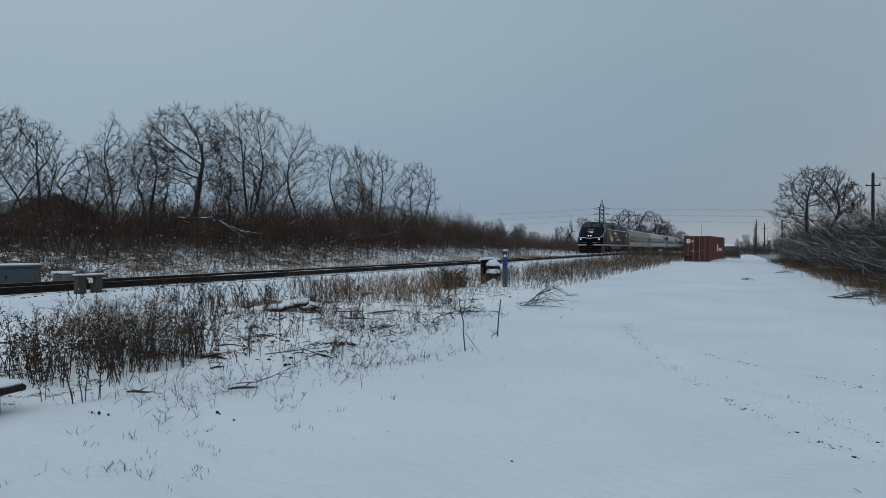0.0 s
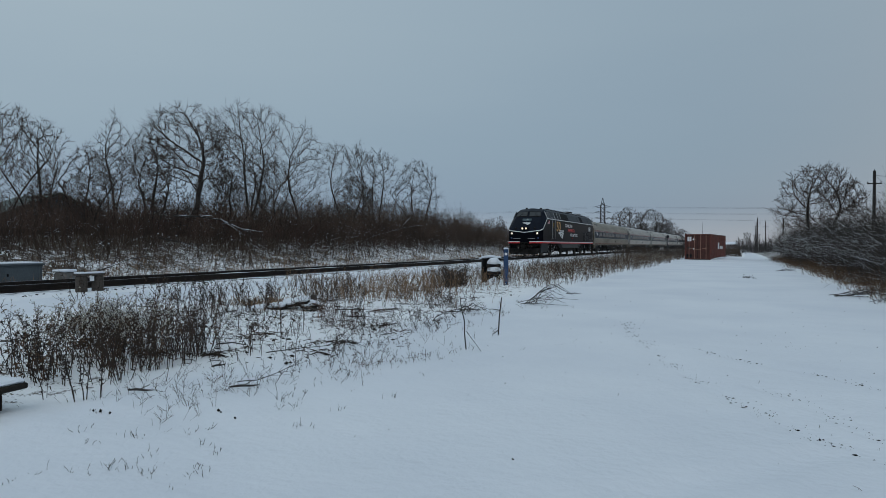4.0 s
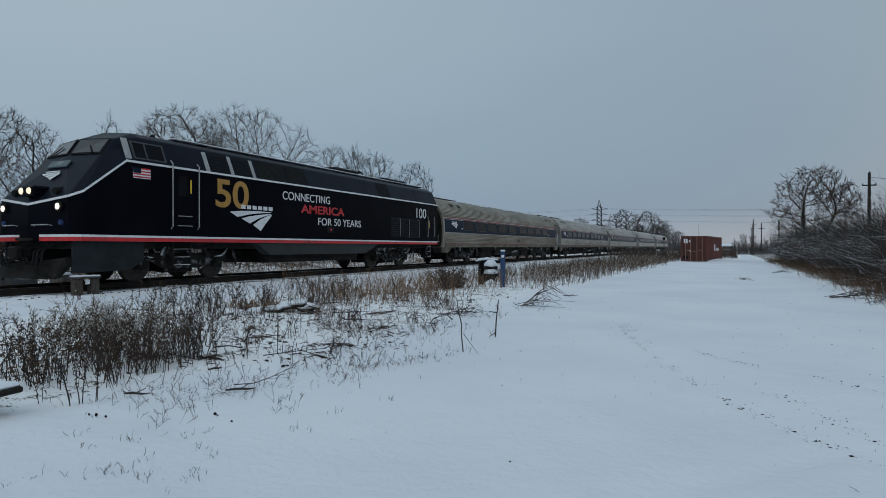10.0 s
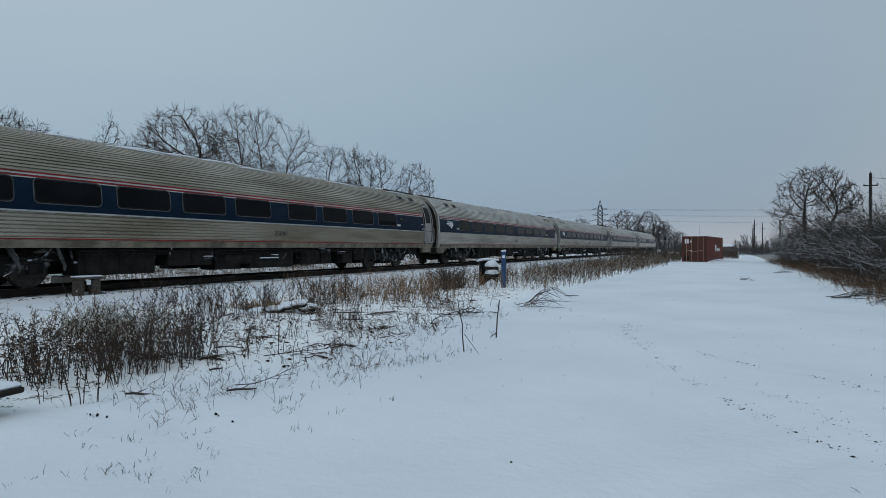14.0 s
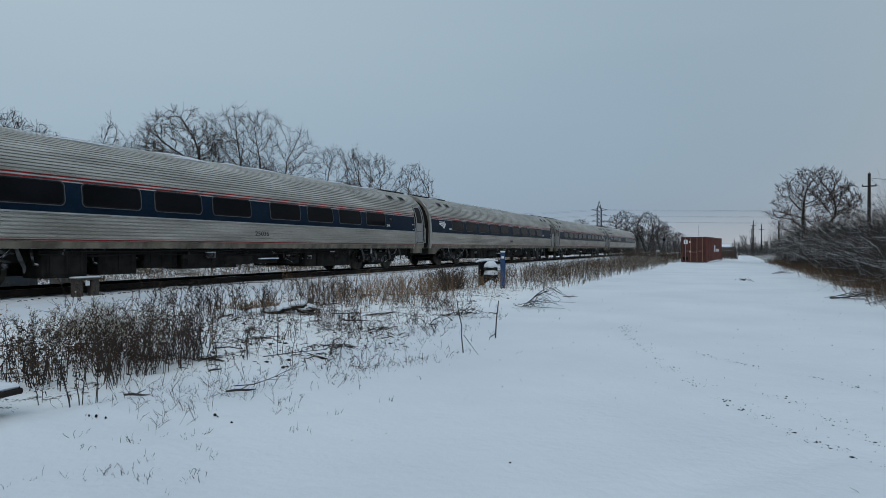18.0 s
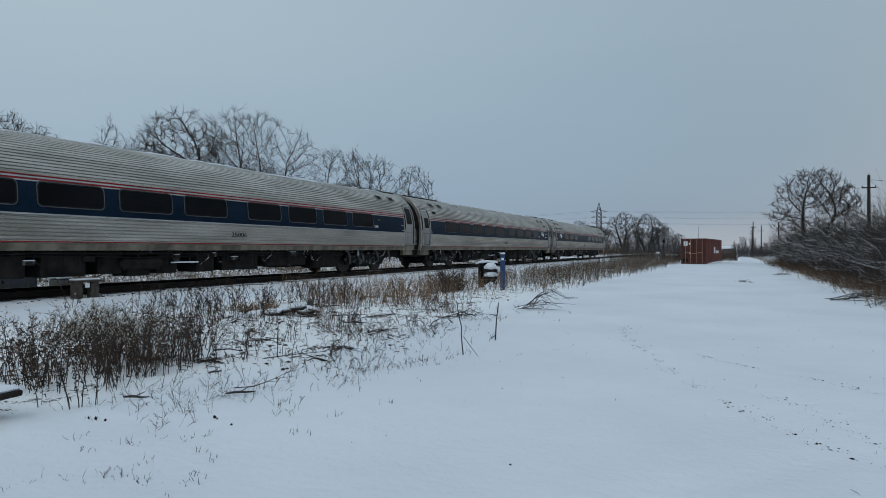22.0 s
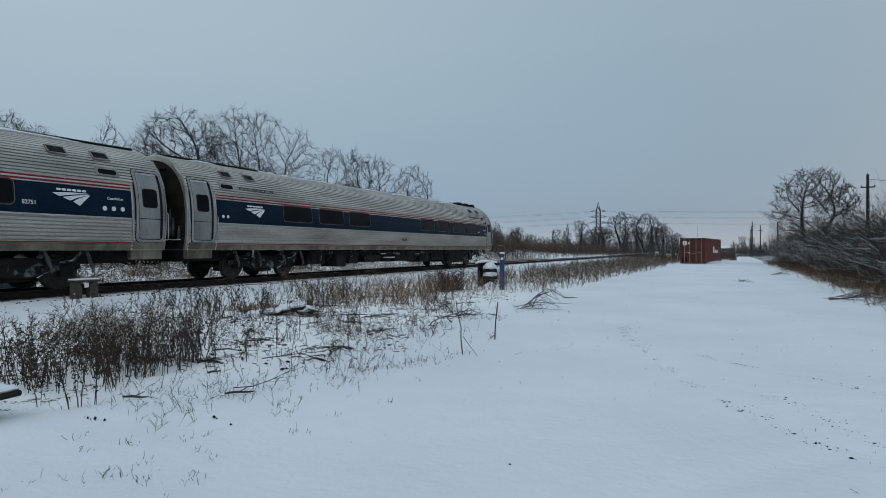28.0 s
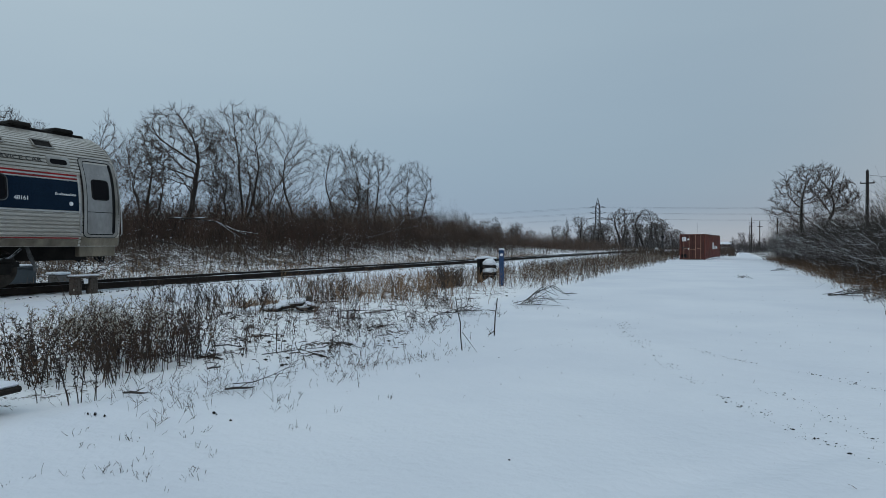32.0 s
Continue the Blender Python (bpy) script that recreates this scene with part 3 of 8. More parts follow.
def swoosh(y, z, size):
    """The three curved, pointed bands of the emblem, as outlines of (y, z) from the left end."""
    shapes = []
    fans = [
        [(0.0, -0.005), (0.25, 0.02), (0.60, 0.035), (1.0, 0.032), (0.95, 0.02), (0.66, -0.003), (0.42, -0.035), (0.17, -0.085)],
        [(0.26, -0.105), (0.45, -0.062), (0.70, -0.025), (0.96, 0.003), (0.97, -0.006), (0.82, -0.045), (0.64, -0.10), (0.45, -0.185)],
        [(0.53, -0.205), (0.68, -0.118), (0.85, -0.05), (0.98, -0.010), (1.0, -0.014), (0.93, -0.085), (0.83, -0.18), (0.71, -0.305)],
    ]
    for fan in fans:
        shapes.append([(y + p * size, z + q * size) for p, q in fan])
    return shapes


def wheelset_mesh():
    g = Geo()
    for x in (-0.75, 0.75):
        s = 1 if x > 0 else -1
        g.tube([(x - 0.065 * s, 0, 0), (x - 0.055 * s, 0, 0), (x - 0.02 * s, 0, 0), (x, 0, 0), (x + 0.06 * s, 0, 0), (x + 0.075 * s, 0, 0)],
               [0.40, 0.485, 0.475, 0.459, 0.457, 0.40], 28)
        g.tube([(x + 0.074 * s, 0, 0), (x + 0.12 * s, 0, 0)], [0.16, 0.13], 14)
        for k in range(6):
            a = k * math.pi / 3
            g.cyl((x + 0.07 * s, 0.27 * math.cos(a), 0.27 * math.sin(a)), (x + 0.085 * s, 0.27 * math.cos(a), 0.27 * math.sin(a)), 0.045, 8)
    g.cyl((-0.75, 0, 0), (0.75, 0, 0), 0.085, 12)
    me = g.mesh("wheelset")
    set_normals(me, False)
    me.materials.append(WHEEL)
    return me


WHEELSET = wheelset_mesh()
WHEELSETS = []      # (object, x, y, z) of every turning wheelset


def bogie(parent, y, base=2.6, heavy=False):
    """A truck: side frames, bolster, springs, axle boxes, snow lodged on it; two turning wheelsets."""
    truck = part("truck", Geo().box(-1.02, 1.02, y - 0.28, y + 0.28, 0.52, 0.80, 0.03), UNDER, parent, "grimy black steel truck")
    for s in (-1, 1):
        x = 1.02 * s
        g = Geo()
        lift = 0.10 if heavy else 0.0
        g.plate([(x - 0.06, y - base / 2 - 0.35, 0.50 + lift), (x - 0.06, y - base / 2 + 0.40, 0.44 + lift), (x - 0.06, y - 0.55, 0.34), (x - 0.06, y + 0.55, 0.34),
                 (x - 0.06, y + base / 2 - 0.40, 0.44 + lift), (x - 0.06, y + base / 2 + 0.35, 0.50 + lift), (x - 0.06, y + base / 2 + 0.35, 0.62 + lift),
                 (x - 0.06, y + 0.6, 0.66), (x - 0.06, y - 0.6, 0.66), (x - 0.06, y - base / 2 - 0.35, 0.62 + lift)], (0.12, 0, 0))
        part("side_frame", g, UNDER_SNOW, truck)
        for dy in (-base / 2, base / 2):
            part("axle_box", Geo().box(x - 0.10, x + 0.12, y + dy - 0.17, y + dy + 0.17, 0.33, 0.62, 0.04), UNDER, truck)
            part("brake_arm", Geo().tube([(x + 0.14 * s, y + dy * 0.50, 0.96), (x + 0.20 * s, y + dy * 0.60, 0.72), (x + 0.20 * s, y + dy * 0.58, 0.50), (x + 0.12 * s, y + dy * 0.45, 0.30)], [0.06, 0.075, 0.06, 0.04], 7), UNDER_SNOW, truck)
            part("air_pipe", Geo().tube([(x + 0.16 * s, y + dy * 1.25, 0.92), (x + 0.18 * s, y + dy * 1.05, 0.70), (x + 0.18 * s, y + dy * 0.8, 0.66)], [0.03, 0.03, 0.03], 6), UNDER_SNOW, truck)
        for dy in (-0.28, 0.28):
            sp = Geo()
            for k in range(5):
                sp.cyl((x, y + dy, 0.62 + 0.055 * k), (x, y + dy, 0.655 + 0.055 * k), 0.115 if k % 2 else 0.10, 12)
            part("spring", sp, UNDER, truck)
        part("equaliser", Geo().box(min(x - 0.02, x + 0.14 * s), max(x - 0.02, x + 0.14 * s), y - base / 2 - 0.2, y + base / 2 + 0.2, 0.60, 0.80, 0.04), UNDER, truck)
        part("brake_unit", Geo().box(min(x - 0.5 * s, x - 0.1 * s), max(x - 0.5 * s, x - 0.1 * s), y - 0.55, y + 0.55, 0.22, 0.60, 0.05), UNDER, truck)
        part("damper", Geo().tube([(x + 0.09 * s, y - 0.7, 0.85), (x + 0.09 * s, y - 0.25, 0.55)], [0.045, 0.045], 8), UNDER_SNOW, truck)
        rr = random.Random(int(y * 10) + s)
        for k in range(6):
            a, z, l = y + rr.uniform(-base / 2 - 0.3, base / 2), rr.choice((0.62, 0.67, 0.81, 0.86)), rr.uniform(0.15, 0.55)
            q = x + s * rr.uniform(0.0, 0.12)
            part("packed_snow", Geo().tube([(q, a, z), (q + 0.02 * s, a + l * 0.4, z + 0.03), (q, a + l, z - 0.01)], [0.02, rr.uniform(0.04, 0.08), 0.02], 6), DIRTY_SNOW, truck)
        for q in (-base * 0.62, -base * 0.22, base * 0.26, base * 0.66):
            part("swing_hanger", Geo().tube([(x + 0.22 * s, y + q, 0.97), (x + 0.27 * s, y + q + 0.05, 0.74), (x + 0.25 * s, y + q + 0.16, 0.52), (x + 0.2 * s, y + q + 0.18, 0.40)], [0.035, 0.05, 0.04, 0.02], 7), DIRTY_SNOW if not heavy else UNDER_SNOW, truck, "snow-caked swing hanger")
    for dy in (-base / 2, base / 2):
        ws = part("wheelset", WHEELSET, WHEEL, truck)
        WHEELSETS.append((ws, 0.0, y + dy, 0.457))
        ws.matrix_basis = pose(0, y + dy, 0.457)
    return truck


def coupler(parent, y, way):
    g = Geo()
    g.box(-0.12, 0.12, min(y, y + 0.42 * way), max(y, y + 0.42 * way), 0.72, 0.96, 0.03)
    g.box(-0.17, 0.17, min(y + 0.22 * way, y + 0.44 * way), max(y + 0.22 * way, y + 0.44 * way), 0.68, 1.0, 0.05)
    c = part("coupler", g, UNDER, parent)
    for x in (-0.55, -0.4, 0.42, 0.58):
        part("hose", Geo().tube([(x, y, 0.95), (x, y + 0.16 * way, 0.62), (x * 0.9, y + 0.30 * way, 0.55), (x * 0.85, y + 0.36 * way, 0.72)], [0.026] * 4, 6), RUBBER, c)


DOOR_STEEL = mat("smooth_door_steel", (0.31, 0.31, 0.305), 0.42, 0.35, (0.19, 0.185, 0.175), 1.3, 0.05, 14, spread=(0.4, 0.75), stretch=(1, 1, 0.5))


def side_door(parent, y, side, front, tall=False):
    """A plug door with its window, kick plate and grab bars, in a recessed frame."""
    w = 0.76
    y0, y1 = y, y + w
    outer, inner = rounded(y0 - 0.07, y1 + 0.07, 1.20, 3.17, 0.12), rounded(y0, y1, 1.26, 3.11, 0.10)
    d = part("side_door", side_shape(Geo(), inner, 0.037, 0.02, side), DOOR_STEEL, parent, "grimy pale steel door with a dark window")
    part("door_frame", side_ring(Geo(), inner, outer, 0.056, 0.03, side), STEEL_DULL, d)
    # the shaded gap along the door's edge is a flat black strip
    part("door_shadow_gap", side_shape(Geo(), rounded(y1 - 0.075, y1 - 0.002, 1.30, 3.06, 0.03, 2), 0.0425, 0.01, side), RUBBER, d)
    part("door_seal", side_ring(Geo(), rounded(y0 + 0.022, y1 - 0.022, 1.282, 3.088, 0.08), inner, 0.044, 0.01, side), RUBBER, d)
    part("frame_seam", side_ring(Geo(), outer, rounded(y0 - 0.085, y1 + 0.085, 1.185, 3.185, 0.13), 0.046, 0.01, side), RUBBER, d)
    p0, p1, p2, p3 = (y0 + 0.08, y1 - 0.22, 2.28, 3.02) if tall else (y0 + 0.17, y1 - 0.19, 2.16, 2.62)
    part("pane", side_shape(Geo(), rounded(p0, p1, p2, p3, 0.07), 0.046, 0.01, side), GLASS, d)
    part("gasket", side_ring(Geo(), rounded(p0, p1, p2, p3, 0.07), rounded(p0 - 0.03, p1 + 0.03, p2 - 0.03, p3 + 0.03, 0.09), 0.050, 0.01, side), RUBBER, d)
    part("kick_seam", side_shape(Geo(), rounded(y0 + 0.01, y1 - 0.06, 1.82, 1.835, 0.006, 2), 0.042, 0.01, side), RUBBER, d)
    part("step_skirt", side_patch(Geo(), y0 - 0.12, y1 + 0.12, 0.985, 1.20, 0.042, 0.05, 2, (side,)), STEEL_DIRTY, d)
    g = Geo()
    g.box(*(sorted((side * 1.30, side * 1.49))), y0 - 0.10, y1 + 0.10, 0.72, 0.985, 0.02)
    part("step_well", g, STEEL_DIRTY, d, "salt-stained step well under the door")
    for q in (y0 - 0.16, y1 + 0.17):
        x = side * (skin(1.7) + 0.06)
        part("grab_bar", Geo().tube([(x - 0.06 * side, q, 1.25), (x, q, 1.30), (x - 0.01 * side, q, 1.98), (x - 0.06 * side, q, 2.03)], [0.016] * 4, 6), CHROME, d)


SILL_LET = mat("black_sill_lettering", (0.014, 0.014, 0.015), 0.6, 0, (0.025, 0.025, 0.025), 6)


def coach(windows, doors, emblem, number, name, label, small_windows=(), texts=(), steel=STEEL):
    """One coach: y runs from its front end (0) to its rear (BODY), z from the rail head."""
    c = thing("passenger_coach", label, "train car", group="coaches of the train")
    bm_shell = Geo()
    n = len(OUTLINE)
    ys = [0.10, 0.16, 0.5] + [BODY * k / 8 for k in range(1, 8)] + [BODY - 0.5, BODY - 0.16, BODY - 0.10]
    for i, y in enumerate(ys):
        k = 0.985 if i in (0, len(ys) - 1) else 1.0
        bm_shell.v += [(x * k, y, 0.97 + (z - 0.97) * (1 - (1 - k) * 0.8)) for x, z in OUTLINE]
    for i in range(len(ys) - 1):
        bm_shell.f += [(i * n + j, i * n + (j + 1) % n, (i + 1) * n + (j + 1) % n, (i + 1) * n + j) for j in range(n)]
    bm_shell.f += [tuple(range(n)), tuple(range((len(ys) - 1) * n, len(ys) * n))]
    part("body_shell", bm_shell, steel, c, "fluted stainless steel tube body, road-grimed")
    # dark end walls, buffer frames and diaphragms between the coaches
    for y, way in ((0.10, -1), (BODY - 0.10, 1)):
        ring_in = [(x * 0.90, 1.0 + (z - 0.97) * 0.94) for x, z in HALF] + [(-x * 0.90, 1.0 + (z - 0.97) * 0.94) for x, z in HALF[::-1]]
        part("end_wall", Geo().prism(ring_in, min(y, y + 0.03 * way), max(y, y + 0.03 * way)), UNDER, c, "dark grimy end wall")
        g = Geo()
        for s in (-1, 1):
            a, b = sorted((s * 0.50, s * 0.66))
            g.box(a, b, min(y, y + 0.24 * way), max(y, y + 0.24 * way), 1.18, 3.42, 0.03)
        g.box(-0.66, 0.66, min(y, y + 0.24 * way), max(y, y + 0.24 * way), 3.30, 3.46, 0.03)
        part("diaphragm", g, RUBBER, c, "black rubber gangway diaphragm")
        part("gangway_door", Geo().box(-0.44, 0.44, min(y, y + 0.05 * way), max(y, y + 0.05 * way), 1.25, 3.25, 0.01), UNDER, c)
        for x, z0, z1 in ((-1.05, 1.5, 2.35), (0.86, 1.42, 2.2), (0.98, 1.4, 1.95), (1.22, 1.3, 1.7)):
            part("end_snow", Geo().tube([(x, y + 0.035 * way, z0), (x + 0.02, y + 0.05 * way, (z0 + z1) / 2), (x, y + 0.035 * way, z1)], [0.05, 0.045, 0.02], 6), DIRTY_SNOW, c, "snow blown onto the end wall")
        part("end_shelf", Geo().box(-1.3, 1.3, min(y, y + 0.16 * way), max(y, y + 0.16 * way), 1.24, 1.30, 0.02), UNDER_SNOW, c)
        for s in (-1, 1):
            x = s * 1.22
            part("jumper_cable", Geo().tube([(x * 0.8, y + 0.02 * way, 1.45), (x * 0.85, y + 0.16 * way, 1.22), (x * 0.85, y + 0.26 * way, 1.20)], [0.03] * 3, 6), RUBBER, c)
            part("corner_post", Geo().tube([(s * skin(z) * 0.985, y + 0.01 * way, z) for z in (1.0, 1.6, 2.2, 2.8, 3.2, 3.5)], [0.035] * 6, 6), STEEL_DULL, c)
        coupler(c, y, way)
    a, b = 0.20, BODY - 0.20
    if doors[0]:
        a = 1.18
    if doors[1]:
        b = BODY - 1.18
    part("window_band", side_patch(Geo(), a, b, 1.83, 2.55, 0.010, 0.03, 6), CAR_BLUE, c, "dark blue painted window band")
    part("lower_white_line", side_patch(Geo(), a, b, 1.785, 1.825, 0.040, 0.03, 1), CAR_WHITE, c)
    for z0, z1, m in ((2.56, 2.585, CAR_WHITE), (2.588, 2.628, CAR_RED), (2.634, 2.672, CAR_WHITE), (2.678, 2.712, CAR_RED)):
        part("upper_stripe", side_patch(Geo(), a, b, z0, z1, 0.013, 0.03, 1), m, c)
    part("sill_skirt", side_patch(Geo(), a, b, 0.975, 1.14, 0.040, 0.03, 2), STEEL_DIRTY, c, "salt-stained sill")
    part("lower_red_line", side_patch(Geo(), a, b, 1.157, 1.187, 0.042, 0.03, 1), CAR_RED, c)
    for y0, y1 in windows:
        for s in (1, -1):
            g_in, g_out = rounded(y0 + 0.03, y1 - 0.03, 2.03, 2.53, 0.09), rounded(y0, y1, 2.0, 2.56, 0.11)
            w = part("window", side_shape(Geo(), g_in, 0.018, 0.01, s), GLASS, c, "tinted sealed window")
            part("gasket", side_ring(Geo(), g_in, g_out, 0.024, 0.02, s), RUBBER, w)
            part("trim", side_ring(Geo(), g_out, rounded(y0 - 0.022, y1 + 0.022, 1.978, 2.582, 0.125), 0.027, 0.02, s), WINDOW_TRIM, w, "pale worn window trim")
    for y0, y1 in small_windows:
        for s in (1, -1):
            w = part("small_upper_window", side_shape(Geo(), rounded(y0 + 0.07, y1 - 0.07, 2.93, 3.06, 0.06), 0.042, 0.02, s), GLASS, c)
            part("frame", side_ring(Geo(), rounded(y0 + 0.07, y1 - 0.07, 2.93, 3.06, 0.06), rounded(y0, y1, 2.88, 3.12, 0.03), 0.048, 0.03, s), STEEL_DULL, w)
    for on, y in ((doors[0], 0.24), (doors[1], BODY - 1.0)):
        if on:
            for s in (1, -1):
                side_door(c, y, s, y < 5, not doors[0])
        else:
            for s in (1, -1):
                end, way = (0.12, 1) if y < 5 else (BODY - 0.12, -1)
                arch = [(0.0, 0.99), (0.0, 0.68), (0.62, 0.66), (0.78, 0.70), (0.92, 0.79), (1.08, 0.88), (1.28, 0.94), (1.60, 0.975), (1.60, 0.99)]
                part("corner_skirt", Geo().plate([(s * 1.40, end + way * q, z) for q, z in arch], (s * 0.09, 0, 0)), STEEL_DIRTY, c, "salt-stained end skirt arched over the truck")
    # emblem: white fan of bands, with a plain bar in place of the maker's lettering
    for s in ((1, emblem),):
        y = emblem
        for k, outline in enumerate(swoosh(y, 2.34, 0.92)):
            part("emblem_band", side_shape(Geo(), outline, 0.018, 0.004), WHITE_LET, c)
        bar = Geo()
        for q in range(6):
            side_shape(bar, rounded(y + 0.10 + q * 0.125, y + 0.20 + q * 0.125, 2.40, 2.455, 0.012, 1), 0.018, 0.004)
        part("lettering_bar", bar, WHITE_LET, c)
    lettering("car_number", number, 0.135, WHITE_LET, c, pose(skin(2.07) + 0.016, name, 2.07, 90, 0, 90), 0.95)
    lettering("sill_number", number, 0.21, SILL_LET, c, pose(skin(1.45) + 0.040, BODY * 0.5 + 0.5, 1.46, 90, 0, 90), 1.3)
    for text, size, m, y, z, sq in texts:
        tilt = math.degrees(math.atan2(skin(z - 0.05) - skin(z + 0.05), 0.1))
        lettering("wording", text, size, m, c, pose(skin(z) + (0.040 if z > 2.7 else 0.016), y, z, 90, 0, 90) @ pose(0, 0, 0, -tilt, 0, 0), sq)
    # roof hatches and vents
    for y in (1.72, 2.76, BODY - 3.12, BODY - 2.0):
        for s in (1, -1):
            g = Geo()
            pts = []
            for z in (3.33, 3.52):
                x = s * (skin(z) + 0.065)
                pts.append((x, z))
            g.add([(pts[0][0], y, pts[0][1]), (pts[0][0], y + 0.42, pts[0][1]), (pts[1][0], y + 0.42, pts[1][1]), (pts[1][0], y, pts[1][1]),
                   (pts[0][0] - 0.06 * s, y, pts[0][1] - 0.05), (pts[0][0] - 0.06 * s, y + 0.42, pts[0][1] - 0.05), (pts[1][0] - 0.06 * s, y + 0.42, pts[1][1] - 0.05), (pts[1][0] - 0.06 * s, y, pts[1][1] - 0.05)],
                  [(0, 1, 2, 3), (7, 6, 5, 4), (0, 1, 5, 4), (1, 2, 6, 5), (2, 3, 7, 6), (3, 0, 4, 7)])
            hatch = part("roof_hatch", g, UNDER, c, "dark roof intake hatch")
            rim = Geo()
            for q in (y - 0.03, y + 0.42):
                rim.tube([(pts[0][0] + 0.012 * s, q + 0.015, pts[0][1]), (pts[1][0] + 0.012 * s, q + 0.015, pts[1][1])], [0.02, 0.02], 5)
            for x, z in pts:
                rim.tube([(x + 0.012 * s, y - 0.02, z), (x + 0.012 * s, y + 0.44, z)], [0.02, 0.02], 5)
            part("hatch_rim", rim, STEEL_DULL, hatch)
    part("roof_edge", Geo().box(-0.5, 0.5, 0.2, 4.2, 3.78, 3.885, 0.03), UNDER, c)
    part("roof_edge", Geo().box(-0.5, 0.5, BODY - 3.4, BODY - 0.3, 3.78, 3.885, 0.03), UNDER, c)
    # running gear and underfloor boxes
    bogie(c, 3.9)
    bogie(c, BODY - 3.9)
    part("centre_sill", Geo().box(-0.75, 0.75, 0.4, BODY - 0.4, 0.62, 0.99, 0.02), UNDER, c)
    rng = random.Random(int(number))
    y = 6.1
    while y < BODY - 6.6:
        w = rng.choice((0.7, 1.1, 1.6, 2.2))
        low = rng.uniform(0.24, 0.46)
        for s in (1, -1):
            a, b = sorted((s * rng.uniform(0.45, 0.7), s * rng.uniform(1.22, 1.40)))
            u = part("underfloor_box", Geo().box(a, b, y, y + w, low, 0.97, 0.03), UNDER, c)
            if w > 1 and s > 0:
                part("cover", Geo().box(b, b + 0.02, y + 0.1, y + w - 0.1, low + 0.08, 0.9, 0.01), UNDER, u)
                for q in range(3):
                    part("rib", Geo().box(b + 0.018, b + 0.045, y + 0.15 + q * (w - 0.35) / 2, y + 0.20 + q * (w - 0.35) / 2, low + 0.1, 0.88, 0.008), UNDER, u)
        if rng.random() < 0.6:
            part("pipe", Geo().tube([(1.2, y - 0.15, 0.97), (1.22, y - 0.1, 0.6), (1.22, y + w * 0.6, 0.42), (1.2, y + w + 0.1, 0.7)], [0.035] * 4, 6), UNDER_SNOW, c)
        y += w + rng.uniform(0.05, 0.7)
    # pipes, conduits, hangers and small tanks hung along the sill
    for s in (1, -1):
        for z, x, r in ((0.90, 1.44, 0.022), (0.80, 1.42, 0.016), (0.86, 1.36, 0.03)):
            q = 6.0
            pts = []
            while q < BODY - 6:
                pts.append((s * (x + rng.uniform(-0.02, 0.02)), q, z + rng.uniform(-0.035, 0.03)))
                q += rng.uniform(0.7, 1.6)
            part("conduit", Geo().tube(pts, [r] * len(pts), 5), UNDER, c)
        for k in range(22):
            q = rng.uniform(6.0, BODY - 6.2)
            drop = rng.uniform(0.15, 0.5)
            part("hanger", Geo().tube([(s * 1.42, q, 0.97), (s * 1.43, q + rng.uniform(-0.1, 0.1), 0.97 - drop * 0.5), (s * 1.36, q + rng.uniform(-0.25, 0.25), 0.97 - drop)], [0.022, 0.018, 0.014], 5), rng.choice((UNDER, UNDER, UNDER_SNOW)), c)
        for k in range(7):
            q, l = rng.uniform(6.2, BODY - 7.4), rng.uniform(0.12, 0.42)
            z = rng.uniform(0.55, 0.78)
            part("valve_box", Geo().box(*sorted((s * 1.34, s * 1.47)), q, q + l, z, z + rng.uniform(0.08, 0.2), 0.02), rng.choice((UNDER, UNDER_SNOW)), c)
        q = rng.uniform(8, 15)
        part("air_tank", Geo().tube([(s * 1.25, q, 0.62), (s * 1.25, q + 0.08, 0.62), (s * 1.25, q + 1.2, 0.62), (s * 1.25, q + 1.28, 0.62)], [0.08, 0.19, 0.19, 0.08], 12), UNDER, c)
        part("ledge_snow", Geo().box(*sorted((s * 1.30, s * 1.46)), q + 1.6, q + 2.5, 0.60, 0.64, 0.015), SNOW_CAP, c, "snow lodged on a ledge")
    # snow dusted along the roof's shoulder
    for k in range(14):
        q = rng.uniform(0.8, BODY - 2.5)
        l = rng.uniform(0.4, 2.2)
        z = rng.choice((3.70, 3.76, 3.80, 3.84))
        x = skin(z) + 0.02
        part("roof_snow", Geo().tube([(x, q, z + 0.025), (x - 0.02, q + l * 0.3, z + 0.045), (x + 0.015, q + l * 0.65, z + 0.04), (x, q + l, z + 0.025)], [0.015, 0.038, 0.03, 0.012], 5), SNOW_CAP, c, "snow clinging to the roof")
    if not doors[0]:
        lettering("rear_number", number, 0.135, WHITE_LET, c, pose(skin(2.03) + 0.016, 21.62, 2.03, 90, 0, 90), 0.95)
        lettering("wording", "Coachclass", 0.06, WHITE_LET, c, pose(skin(2.16) + 0.016, 24.05, 2.16, 90, 0, 90))
        part("sign_plate", side_shape(Geo(), rounded(21.62, 22.08, 2.26, 2.42, 0.07), 0.018, 0.004), RUBBER, c, "small oval black number sign")
        lettering("sign_digits", "1240", 0.12, GREY_LET, c, pose(skin(2.34) + 0.024, 21.85, 2.335, 90, 0, 90))
        for q in (24.05, 24.13):
            part("pictogram", side_shape(Geo(), rounded(q - 0.028, q + 0.028, 1.90, 1.956, 0.027), 0.018, 0.004), WHITE_LET, c)
    return c


